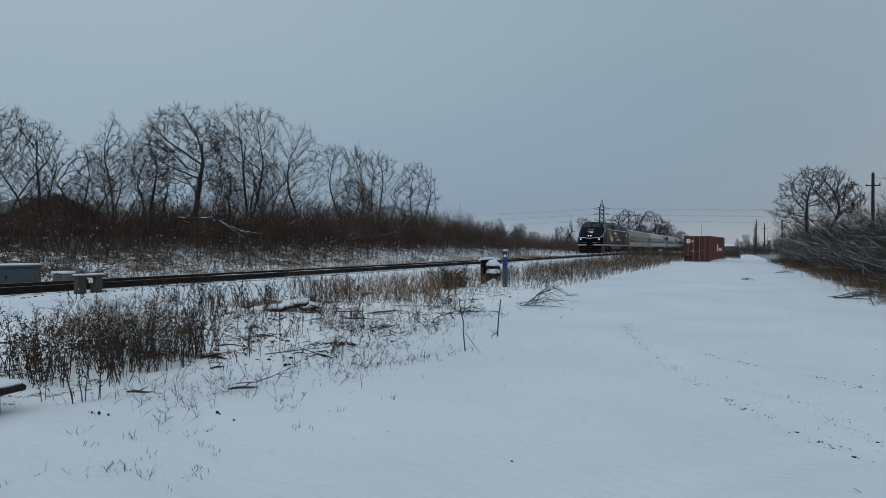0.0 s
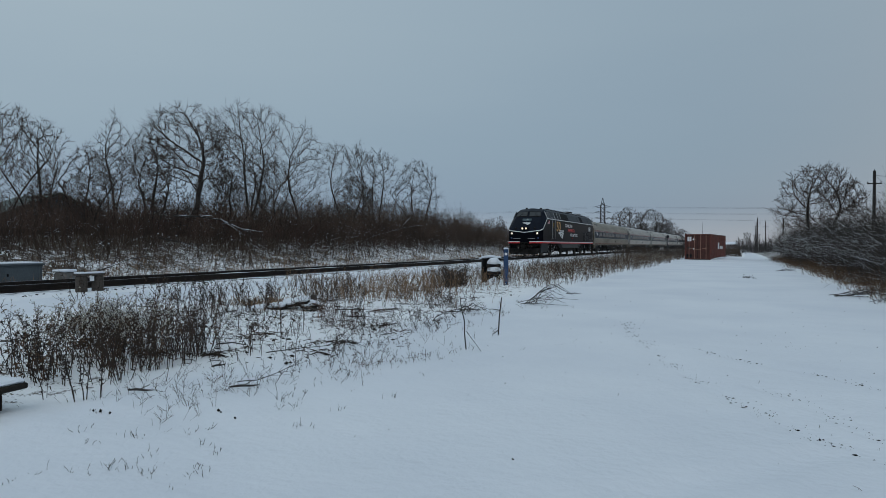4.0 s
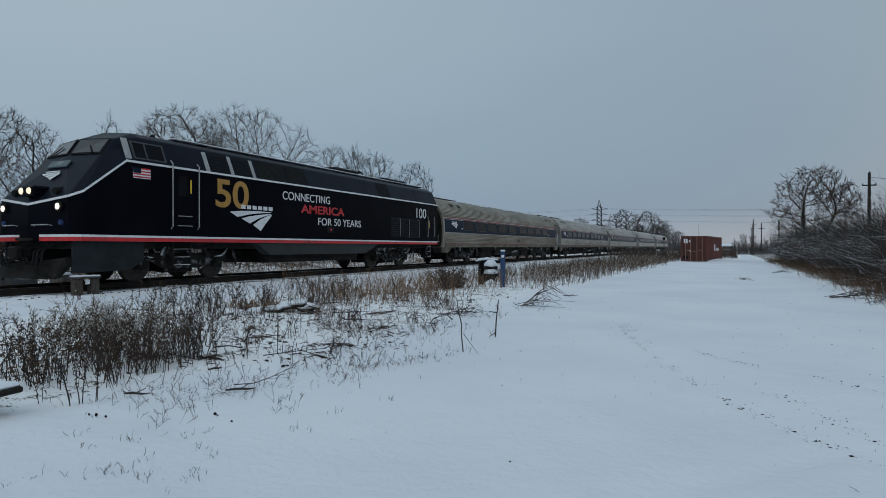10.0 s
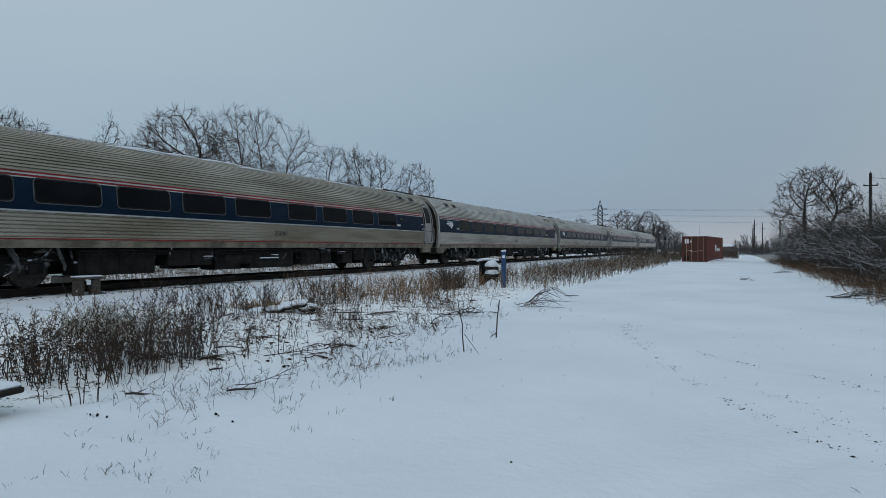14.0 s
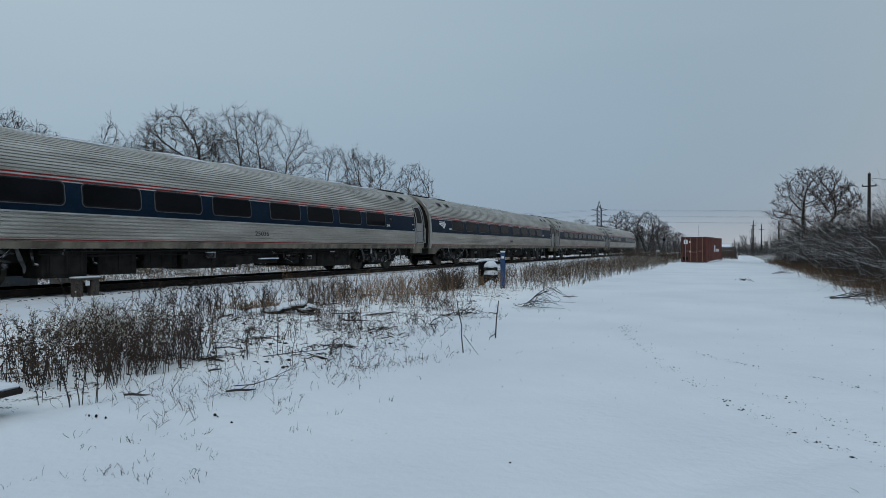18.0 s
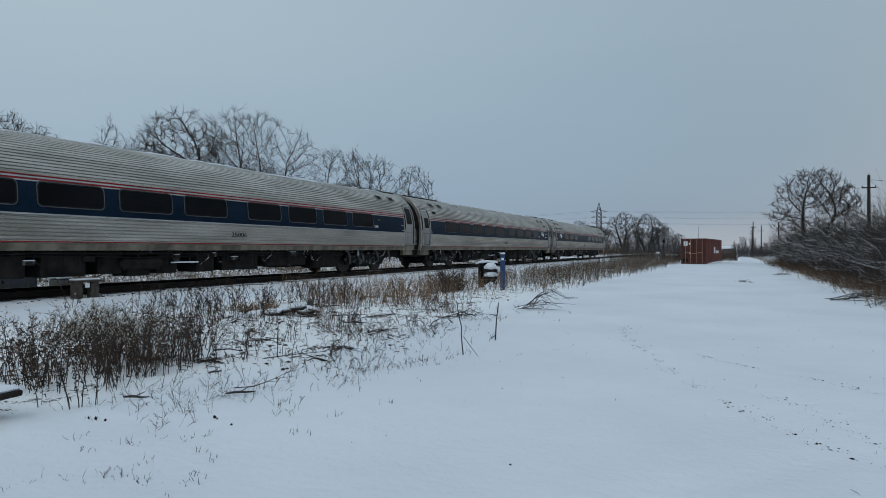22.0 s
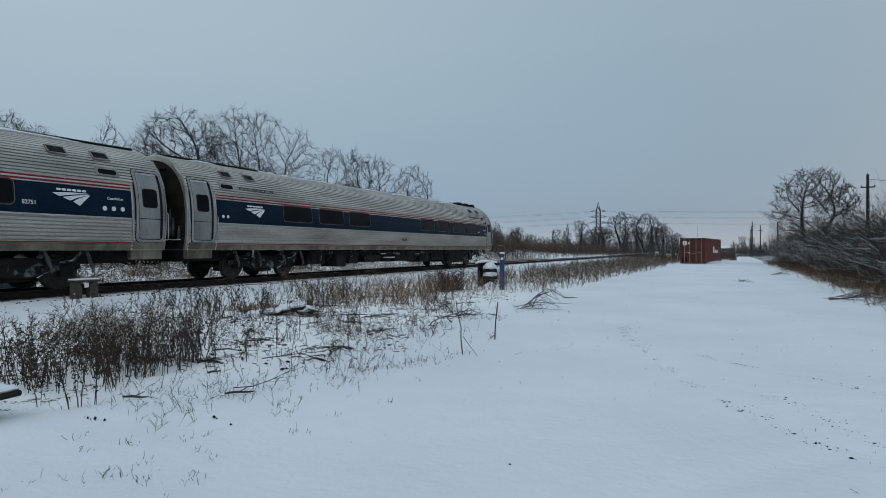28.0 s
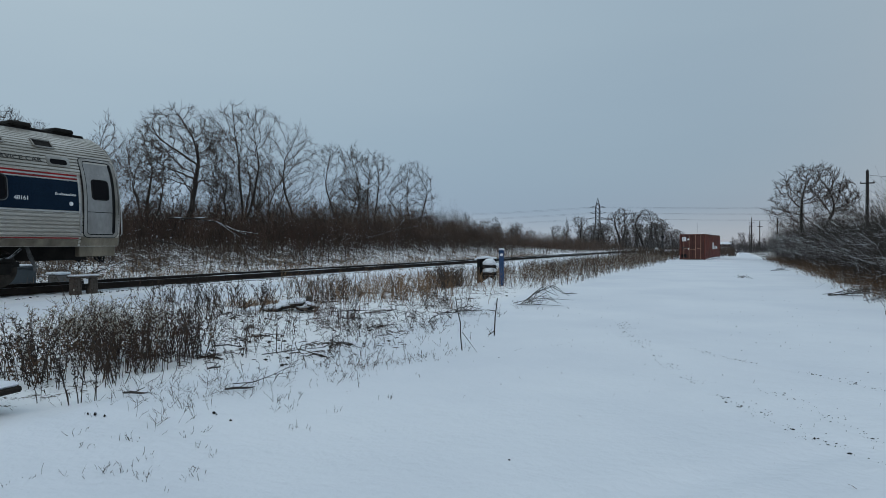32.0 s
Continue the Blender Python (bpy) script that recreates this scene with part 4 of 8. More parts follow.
W9 = [(2.80 + 2.065 * k, 4.42 + 2.065 * k) for k in range(5)] + [(13.62 + 2.04 * k, 15.22 + 2.04 * k) for k in range(4)]
coach_a = coach(W9, (False, True), 1.05, "25087", 2.55, "brown-filmed stainless passenger coach with dark blue window band behind the locomotive", steel=STEEL_BROWN)
coach_b = coach(W9, (False, True), 1.05, "25036", 2.55, "silver stainless passenger coach with a blue band and red stripes")
coach_c = coach(W9, (False, True), 1.05, "25006", 2.55, "silver stainless passenger coach with dusting of snow on roof")
coach_d = coach([(2.98 + 2.05 * k, 4.60 + 2.05 * k) for k in range(5)] + [(13.75 + 2.04 * k, 15.3 + 2.04 * k) for k in range(3)] + [(19.9, 21.3)], (True, True), 22.15, "82751", 21.62,
                "silver stainless coach with doors at both ends", [(1.5, 2.1), (23.3, 23.95)], [("Coachclass", 0.10, WHITE_LET, 23.75, 2.30, 1.0)])
coach_e = coach([(4.27, 5.88), (6.34, 7.98), (8.40, 10.0), (14.9, 16.5), (16.95, 18.5), (19.0, 20.6), (21.0, 22.6)], (True, True), 2.40, "48161", 22.9,
                "silver stainless food service car at the tail of the train", [(1.4, 2.05), (23.55, 24.1)],
                [("FOOD SERVICE CAR", 0.15, SILL_LET, 3.1, 2.99, 1.25), ("FOOD SERVICE CAR", 0.15, SILL_LET, 22.6, 2.99, 1.25), ("Businessclass", 0.095, WHITE_LET, 23.9, 2.22, 1.0)])
for y in (23.45, 23.70, 23.95):
    part("pictogram", side_shape(Geo(), rounded(y - 0.06, y + 0.06, 1.98, 2.10, 0.059), 0.018, 0.004), WHITE_LET, coach_d)
for y in (1.42, 1.62):
    part("pictogram", side_shape(Geo(), rounded(y - 0.05, y + 0.05, 1.98, 2.08, 0.049), 0.018, 0.004), WHITE_LET, coach_e)
part("pictogram", side_shape(Geo(), rounded(23.98, 24.08, 1.95, 2.05, 0.049), 0.018, 0.004), WHITE_LET, coach_e)
for k in range(3):
    part("roof_pod", Geo().box(-0.35, 0.55, BODY - 3.2 + k * 1.05, BODY - 2.7 + k * 1.05, 3.86, 3.99, 0.04), UNDER, coach_e, "black roof vent pod")
COACHES = [coach_a, coach_b, coach_c, coach_d, coach_e]

# ---------------------------------------------------------------- train: locomotive
def build_locomotive():
    """A streamlined diesel with a raked nose. y runs from the nose (0) to the rear (20.95), z from the rail head."""
    lo = thing("diesel_locomotive", "midnight blue-black diesel locomotive with red and white stripe, headlamps lit", "locomotive")
    END, S = 20.95, 1.55
    low, top = Geo(), Geo()
    A = {}
    for s in (1, -1):
        A[s] = dict(fb=(s * 1.40, 0.68, 1.12), fl=(s * 1.37, 0.70, 2.22), sb=(s * S, 0.95, 1.12), sl=(s * S, 0.98, 2.36), a=(s * S, 2.15, 3.26), rb=(s * S, END, 1.12),
                    rl=(s * S, END, 3.26), wb=(s * 1.16, 1.72, 3.40), wt=(s * 1.06, 2.12, 3.88), re=(s * 0.98, 2.75, 4.13), ue=(s * 1.25, 2.75, 3.98), rr=(s * 0.98, END - 0.15, 4.13), ur=(s * 1.25, END, 3.95))
    cb, cl, cwb, cwt, ct, cr = (0, 0.56, 1.12), (0, 0.58, 2.05), (0, 1.60, 3.42), (0, 1.92, 3.91), (0, 2.65, 4.22), (0, END - 0.15, 4.22)
    for s in (1, -1):
        q = A[s]
        low.add([cb, q["fb"], q["fl"], cl, q["sb"], q["sl"], q["a"], q["rb"], q["rl"], (0, END, 1.12), (0, END, 3.26)],
                [(0, 1, 2, 3), (1, 4, 5, 2), (4, 7, 8, 6, 5), (7, 9, 10, 8), (0, 1, 4, 7, 9)])
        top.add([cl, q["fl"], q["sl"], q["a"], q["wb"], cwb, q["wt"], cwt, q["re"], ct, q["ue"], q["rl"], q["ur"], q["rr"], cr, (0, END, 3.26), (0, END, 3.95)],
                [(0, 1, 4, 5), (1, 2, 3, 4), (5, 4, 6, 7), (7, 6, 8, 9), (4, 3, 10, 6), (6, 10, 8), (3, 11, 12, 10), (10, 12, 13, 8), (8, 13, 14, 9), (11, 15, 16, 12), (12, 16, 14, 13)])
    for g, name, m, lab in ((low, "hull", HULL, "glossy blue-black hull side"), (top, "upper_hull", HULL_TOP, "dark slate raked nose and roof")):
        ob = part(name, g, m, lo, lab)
        bm = bmesh.new()
        bm.from_mesh(ob.data)
        bmesh.ops.remove_doubles(bm, verts=bm.verts, dist=0.0005)
        bmesh.ops.recalc_face_normals(bm, faces=bm.faces)
        bm.to_mesh(ob.data)
        bm.free()
        if name == "upper_hull":
            bv = ob.modifiers.new("round", "BEVEL")
            bv.width, bv.segments, bv.limit_method, bv.angle_limit = 0.05, 2, "ANGLE", radians(12)
    # windscreen panes with dark surrounds
    def on_plane(p00, p10, p11, p01, u, w, off=0.0):
        a, b, c, d = Vector(p00), Vector(p10), Vector(p11), Vector(p01)
        q = a * (1 - u) * (1 - w) + b * u * (1 - w) + c * u * w + d * (1 - u) * w
        nrm = (b - a).cross(d - a).normalized()
        if nrm.y > 0:
            nrm = -nrm
        return tuple(q + nrm * off)
    for s in (1, -1):
        q = A[s]
        def ring(u0, u1, w0, w1, off):
            return [on_plane(cwb, q["wb"], q["wt"], cwt, u, w, off) for u, w in ((u0, w0), (u1, w0), (u1, w1), (u0, w1))]
        nrm = Vector(on_plane(cwb, q["wb"], q["wt"], cwt, 0, 0, 1)) - Vector(cwb)
        part("windscreen_surround", Geo().plate(ring(0.05, 0.97, 0.02, 0.97, 0.004), tuple(nrm * 0.02)), RUBBER, lo)
        w = part("windscreen", Geo().plate(ring(0.09, 0.93, 0.10, 0.90, 0.012), tuple(nrm * 0.02)), WINDSCREEN, lo, "pale tinted windscreen pane")
        base = Vector(on_plane(cwb, q["wb"], q["wt"], cwt, 0.75, 0.02, 0.05))
        tip = Vector(on_plane(cwb, q["wb"], q["wt"], cwt, 0.50, 0.55, 0.05))
        part("wiper", Geo().tube([tuple(base), tuple(tip)], [0.018, 0.012], 5), RUBBER, w)
        # white line from the nose to the tail
        line = [cl, q["fl"], q["sl"], q["a"], q["rl"]]
        g = Geo()
        for p0, p1 in zip(line, line[1:]):
            a, b = Vector(p0), Vector(p1)
            out = Vector((s * 0.012, -0.012 if p0[1] < 0.7 else 0, 0))
            up = Vector((0, 0, 0.03))
            g.plate([tuple(a + out - up), tuple(b + out - up), tuple(b + out + up), tuple(a + out + up)], tuple(-out * 1.5))
        part("white_line", g, WHITE_LET, lo, "thin white line")
        # stripe along the sill and round the front
        for z0, z1, m, nm in ((1.225, 1.285, WHITE_LET, "white_sill_stripe"), (1.12, 1.222, RED_LET, "red_sill_stripe")):
            g = Geo()
            g.box(*sorted((s * (S - 0.02), s * (S + 0.009))), 0.96, END - 0.02, z0, z1, 0.003)
            for p0, p1 in ((q["fb"], q["sb"]), ((s * 0.42, 0.597, 0), q["fb"])):
                g.plate([(p0[0] * 1.005, p0[1] - 0.012, z0), (p1[0] * 1.005, p1[1] - 0.012, z0), (p1[0] * 1.005, p1[1] - 0.012, z1), (p0[0] * 1.005, p0[1] - 0.012, z1)], (-s * 0.01, 0.02, 0))
            part(nm, g, m, lo)
        # ditch lamps and number lamps
        y = 0.67
        lamp = part("headlamp", Geo().tube([(s * 1.13, y - 0.02, 1.97), (s * 1.13, y - 0.07, 1.97)], [0.125, 0.125], 18), UNDER, lo, "lit round headlamp")
        part("lens", Geo().tube([(s * 1.13, y - 0.06, 1.97), (s * 1.13, y - 0.085, 1.97), (s * 1.13, y - 0.10, 1.97)], [0.085, 0.075, 0.03], 16), LAMP_GLOW, lamp)
        part("marker_lamp", Geo().tube([(s * 1.18, y, 1.58), (s * 1.18, y - 0.05, 1.58)], [0.075, 0.065], 14), MARKER_BLUE, lo)
        part("nose_grab_iron", Geo().tube([(s * 0.35, 0.52, 1.50), (s * 0.36, 0.44, 1.52), (s * 0.95, 0.50, 1.52), (s * 0.96, 0.58, 1.50)], [0.014] * 4, 6), CHROME, lo)
        # cab side window, in the slanted upper panel
        def up_panel(y0, y1, f0, f1, off=0.012):
            out = []
            for y, f in ((y0, f0), (y1, f0), (y1, f1), (y0, f1)):
                out.append((s * (S + (1.25 - S) * f + off), y, 3.26 + 0.71 * f))
            return out
        t = (-s * 0.02, 0, -0.01)
        part("cab_pillar", Geo().plate(up_panel(2.16, 2.34, 0.10, 0.90, 0.010), t), PILLAR, lo, "pale grey pillar patch")
        w = part("cab_window", Geo().plate(up_panel(2.40, 3.45, 0.14, 0.84, 0.010), t), FRAME_GREY, lo)
        part("pane", Geo().plate(up_panel(2.47, 2.80, 0.20, 0.78, 0.016), t), GLASS, w)
        part("pane", Geo().plate(up_panel(2.86, 3.38, 0.20, 0.78, 0.016), t), GLASS, w)
        # cab door with rails and ladder
        d = part("cab_door", Geo().box(*sorted((s * (S - 0.01), s * (S + 0.006))), 3.62, 4.45, 1.30, 3.24, 0.005), HULL, lo)
        for y in (3.56, 4.50):
            part("grab_rail", Geo().tube([(s * S, y, 1.50), (s * (S + 0.07), y, 1.56), (s * (S + 0.07), y, 3.36), (s * (S - 0.02), y, 3.44)], [0.019] * 4, 6), CHROME, d)
        part("yellow_handle", Geo().box(*sorted((s * (S + 0.005), s * (S + 0.03))), 4.22, 4.27, 2.55, 2.95, 0.006), YELLOW, d)
        part("door_pane", Geo().box(*sorted((s * S, s * (S + 0.012))), 3.80, 4.12, 2.45, 3.05, 0.006), GLASS, d)
        for z in (1.58, 1.86):
            part("step_bar", Geo().box(*sorted((s * S, s * (S + 0.03))), 3.78, 4.30, z, z + 0.025, 0.006), CHROME, d)
        la = part("ladder", Geo().box(min(s * 1.34, s * 1.44), max(s * 1.34, s * 1.44), 3.70, 3.75, 0.38, 1.12, 0.01), UNDER, lo)
        part("stringer", Geo().box(min(s * 1.34, s * 1.44), max(s * 1.34, s * 1.44), 4.33, 4.38, 0.38, 1.12, 0.01), UNDER, la)
        for z in (0.42, 0.65, 0.88):
            part("rung", Geo().box(min(s * 1.30, s * 1.45), max(s * 1.30, s * 1.45), 3.75, 4.33, z, z + 0.04, 0.01), UNDER_SNOW, la)
        # louvres and dark glazed panels behind the cab
        part("vent_pillar", Geo().plate(up_panel(4.86, 5.02, 0.06, 0.90, 0.010), t), PILLAR, lo)
        for k in range(2):
            y = 5.08 + k * 0.98
            v = part("vent", Geo().plate(up_panel(y, y + 0.78, 0.10, 0.88, 0.006), t), RUBBER, lo, "black louvred intake")
            for j in range(6):
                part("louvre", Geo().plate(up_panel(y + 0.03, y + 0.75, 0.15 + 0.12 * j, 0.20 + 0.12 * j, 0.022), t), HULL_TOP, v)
            part("vent_pillar", Geo().plate(up_panel(y + 0.80, y + 0.94, 0.06, 0.90, 0.010), t), PILLAR, lo)
        for y0, y1 in ((7.15, 8.55), (8.65, 9.80), (14.95, 15.95)):
            part("dark_panel", Geo().plate(up_panel(y0, y1, 0.05, 0.95, 0.014), t), RUBBER, lo, "black intake panel")
        for y in (13.9, 18.6):
            part("panel_seam", Geo().plate(up_panel(y, y + 0.008, 0.03, 0.97, 0.005), t), RUBBER, lo)
        # louvred doors low on the engine bay
        for y0, y1 in ((15.92, 16.76), (16.82, 17.66), (17.78, 18.70)):
            gr = part("grille_door", Geo().box(*sorted((s * (S - 0.01), s * (S + 0.010))), y0, y1, 1.44, 2.40, 0.006), RUBBER, lo, "black louvred engine-bay door")
            for j in range(9):
                z = 1.50 + 0.10 * j
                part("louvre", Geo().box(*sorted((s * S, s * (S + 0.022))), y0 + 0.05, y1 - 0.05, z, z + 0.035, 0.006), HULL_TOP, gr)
            part("grab_rail", Geo().tube([(s * S, y1 + 0.01, 1.45), (s * (S + 0.05), y1 + 0.01, 1.50), (s * (S + 0.05), y1 + 0.01, 2.32), (s * S, y1 + 0.01, 2.37)], [0.013] * 4, 5), CHROME, gr)
        sq = part("side_hatch", Geo().box(*sorted((s * (S - 0.01), s * (S + 0.010))), 10.95, 11.40, 1.55, 1.78, 0.01), RUBBER, lo)
        part("red_button", Geo().cyl((s * S, 11.18, 1.67), (s * (S + 0.03), 11.18, 1.67), 0.045, 10), RED_LET, sq)
        # tank skirt and side sill equipment
        g = Geo().plate([(s * 1.47, 7.05, 1.115), (s * 1.47, 7.75, 0.70), (s * 1.47, 13.85, 0.70), (s * 1.47, 14.95, 1.115)], (-s * 0.35, 0, 0))
        part("tank_skirt", g, TANK_GREY, lo, "grey fuel tank skirt")
        part("front_skirt", Geo().plate([(s * 1.44, 0.80, 1.115), (s * 1.40, 0.80, 0.32), (s * 1.44, 2.30, 0.36), (s * 1.46, 2.75, 0.60), (s * 1.46, 2.75, 1.115)], (-s * 0.08, 0, 0)), SKIRT, lo)
        # rear door, rails, vents
        rd = part("engine_door", Geo().box(*sorted((s * (S - 0.01), s * (S + 0.006))), 19.90, 20.44, 1.32, 3.05, 0.005), HULL, lo)
        for y in (19.71, 20.50):
            part("grab_rail", Geo().tube([(s * S, y, 1.52), (s * (S + 0.06), y, 1.56), (s * (S + 0.06), y, 2.55), (s * S, y, 2.60)], [0.017] * 4, 6), CHROME, rd)
        for y in (19.86, 20.45):
            part("door_seam", Geo().box(*sorted((s * S, s * (S + 0.012))), y, y + 0.02, 1.34, 3.15, 0.003), TANK_GREY, rd)
        part("reflector", Geo().box(*sorted((s * S, s * (S + 0.012))), 19.93, 20.0, 2.0, 2.35, 0.003), YELLOW, lo)
        g = Geo()
        for j in range(8):
            g.box(*sorted((s * S, s * (S + 0.015))), 19.52, 19.61, 1.68 + 0.085 * j, 1.72 + 0.085 * j, 0.004)
        part("side_louvre", g, TANK_GREY, lo)
        la = part("rear_ladder", Geo().box(min(s * 1.34, s * 1.44), max(s * 1.34, s * 1.44), 19.93, 19.98, 0.40, 1.30, 0.01), UNDER_SNOW, lo)
        part("stringer", Geo().box(min(s * 1.34, s * 1.44), max(s * 1.34, s * 1.44), 20.33, 20.38, 0.40, 1.30, 0.01), UNDER_SNOW, la)
        for z in (0.46, 0.72, 0.98):
            part("rung", Geo().box(min(s * 1.30, s * 1.45), max(s * 1.30, s * 1.45), 19.98, 20.33, z, z + 0.04, 0.01), CHROME, la)
        for y in (1.6, 2.2, 9.5, 12.0):
            part("fuel_cap", Geo().cyl((s * 1.47, y, 1.35), (s * 1.515, y, 1.35), 0.05, 10), UNDER, lo)
    # lamps in the middle of the nose, number boards
    hy, hz = 0.66, 2.38
    hb = part("nose_lamp_housing", Geo().box(-0.34, 0.34, hy - 0.16, hy + 0.35, hz - 0.12, hz + 0.13, 0.05), HULL, lo)
    for x in (-0.16, 0.16):
        part("lens", Geo().tube([(x, hy - 0.15, hz), (x, hy - 0.185, hz)], [0.09, 0.07], 14), LAMP_WARM, hb, "lit twin nose lamp")
    for x in (-0.85, 0.85):
        part("nose_eye", Geo().cyl((x, 0.95, 2.42), (x, 0.70, 2.36), 0.085, 12), RUBBER, lo)
    slope = math.degrees(math.atan2(3.42 - 2.05, 1.60 - 0.58))
    def nose(x, f, w, h, material, name, text=None):
        y, z = 0.58 + 1.02 * f, 2.05 + 1.37 * f
        m = pose(x, y, z, slope, 0, 0) @ pose(0, 0, 0.035)
        g = Geo().box(-w / 2, w / 2, -h / 2, h / 2, -0.03, 0.02, 0.01)
        ob = part(name, g, material, lo)
        ob.matrix_basis = m
        if text:
            lettering("digits", text, h * 0.85, PILLAR, ob, pose(0, 0, 0.024))
        return m
    nose(0, 0.79, 0.80, 0.24, BOARD, "number_board", "100")
    m = nose(0, 0.63, 0.60, 0.035, WHITE_LET, "lettering_bar")
    for outline in swoosh(-0.38, 0.0, 0.76):
        g = Geo().plate([(y, z, 0.0) for y, z in outline], (0, 0, 0.012))
        ob = part("emblem_band", g, WHITE_LET, lo)
        ob.matrix_basis = m @ pose(0, -0.07, 0.0)
    # roof gear
    for y0, y1, x0, x1, h in ((3.0, 3.15, -0.7, -0.5, 0.08), (3.7, 3.85, 0.4, 0.6, 0.08), (5.2, 5.6, 0.3, 0.8, 0.09), (7.3, 7.5, 0.5, 0.8, 0.08), (12.6, 14.4, -0.55, 0.75, 0.20), (16.6, 18.9, -0.75, 0.75, 0.16)):
        part("roof_fan" if y1 - y0 > 1 else "roof_vent", Geo().box(x0, x1, y0, y1, 4.15, 4.22 + h, 0.05), UNDER, lo)
    part("horn", Geo().tube([(0.5, 15.1, 4.2), (0.5, 15.1, 4.42), (0.5, 14.8, 4.44)], [0.04, 0.04, 0.07], 8), UNDER, lo)
    part("snow_on_roof", Geo().box(-0.9, 0.95, 4.2, 20.4, 4.20, 4.235, 0.015), SNOW_CAP, lo, "thin snow along the roof")
    # pilot, coupler, hoses
    part("pilot", Geo().plate([(-1.36, 0.66, 0.72), (-1.36, 0.66, 0.50), (-1.20, 0.46, 0.20), (-0.3, 0.34, 0.18), (0.3, 0.34, 0.18), (1.20, 0.46, 0.20), (1.36, 0.66, 0.50), (1.36, 0.66, 0.72), (0.5, 0.50, 0.62), (-0.5, 0.50, 0.62)], (0, 0.14, 0)), UNDER, lo, "black pilot plate")
    coupler(lo, 0.60, -1)
    coupler(lo, END - 0.05, 1)
    for x in (-0.95, -0.75, 0.75, 0.95, 0.6):
        part("hose", Geo().tube([(x, 0.60, 1.05), (x, 0.36, 0.85), (x * 0.95, 0.34, 0.50)], [0.03] * 3, 6), RUBBER, lo)
    part("red_strip", Geo().box(-0.35, 0.35, 0.46, 0.50, 1.13, 1.20, 0.005), UNDER, lo)
    part("tank", Geo().box(-1.15, 1.15, 7.9, 13.8, 0.42, 0.95, 0.12), UNDER, lo, "fuel tank")
    part("frame_sill", Geo().box(-1.2, 1.2, 0.9, 20.6, 0.92, 1.13, 0.03), UNDER, lo)
    bogie(lo, 4.35, 2.75, True)
    bogie(lo, 16.75, 2.75, True)
    # lettering on the side that faces the lane
    X = S + 0.004
    def say(text, y0, y1, z, h, material, nm, bold=0.0):
        ob = lettering(nm, text, 1.0, material, lo, pose(X, (y0 + y1) / 2, z, 90, 0, 90), bold=bold)
        dim = ob.data
        xs = [v.co.x for v in dim.vertices]
        ys = [v.co.y for v in dim.vertices]
        dim.transform(Matrix.Diagonal(((y1 - y0) / (max(xs) - min(xs)), h / (max(ys) - min(ys)), 1, 1)) @ Matrix.Translation((-(max(xs) + min(xs)) / 2, -(max(ys) + min(ys)) / 2, 0)))
        return ob
    say("50", 5.20, 6.62, 2.67, 0.90, GOLD, "anniversary_number", 0.02)
    say("CONNECTING", 8.30, 11.12, 2.83, 0.30, WHITE_LET, "slogan_line")
    say("AMERICA", 9.32, 12.12, 2.41, 0.33, RED_LET, "slogan_line", 0.022)
    say("FOR 50 YEARS", 10.36, 13.36, 1.97, 0.29, WHITE_LET, "slogan_line")
    say("100", 18.50, 19.58, 2.72, 0.50, WHITE_LET, "side_number")
    bar = Geo()
    for q in range(6):
        bar.box(S - 0.002, X + 0.006, 6.28 + q * 0.26, 6.47 + q * 0.26, 2.23, 2.36, 0.003)
    part("lettering_bar", bar, WHITE_LET, lo)
    for outline in swoosh(5.78, 2.12, 1.97):
        part("emblem_band", Geo().plate([(X, y, z - 0.0) for y, z in outline], (0.006, 0, 0)), WHITE_LET, lo)
    fl = part("flag_decal", Geo().box(S - 0.002, X + 0.003, 2.34, 2.88, 2.83, 3.11, 0.002), WHITE_LET, lo, "small striped flag decal")
    for j in range(4):
        part("red_stripe", Geo().box(X, X + 0.008, 2.34, 2.88, 2.85 + 0.075 * j, 2.885 + 0.075 * j, 0.002), RED_LET, fl)
    part("blue_canton", Geo().box(X, X + 0.011, 2.34, 2.58, 2.97, 3.11, 0.002), CAR_BLUE, fl)
    return lo


SKIRT = mat("dark_grey_skirt_paint", (0.022, 0.027, 0.030), 0.5, 0, (0.014, 0.017, 0.019), 2, spec=0.15)
WINDSCREEN = mat("pale_tinted_windscreen", (0.05, 0.053, 0.055), 0.12, 0, (0.035, 0.037, 0.038), 2.5)
MARKER_BLUE = mat("dark_blue_marker_lens", (0.02, 0.05, 0.16), 0.3)
BOARD = mat("teal_number_board", (0.075, 0.115, 0.13), 0.4)
PILLAR = mat("pale_grey_pillar_paint", (0.40, 0.405, 0.41), 0.5, 0, (0.30, 0.305, 0.31), 3)
FRAME_GREY = mat("grey_window_frame", (0.05, 0.053, 0.056), 0.5, 0, (0.035, 0.037, 0.04), 3)
locomotive = build_locomotive()

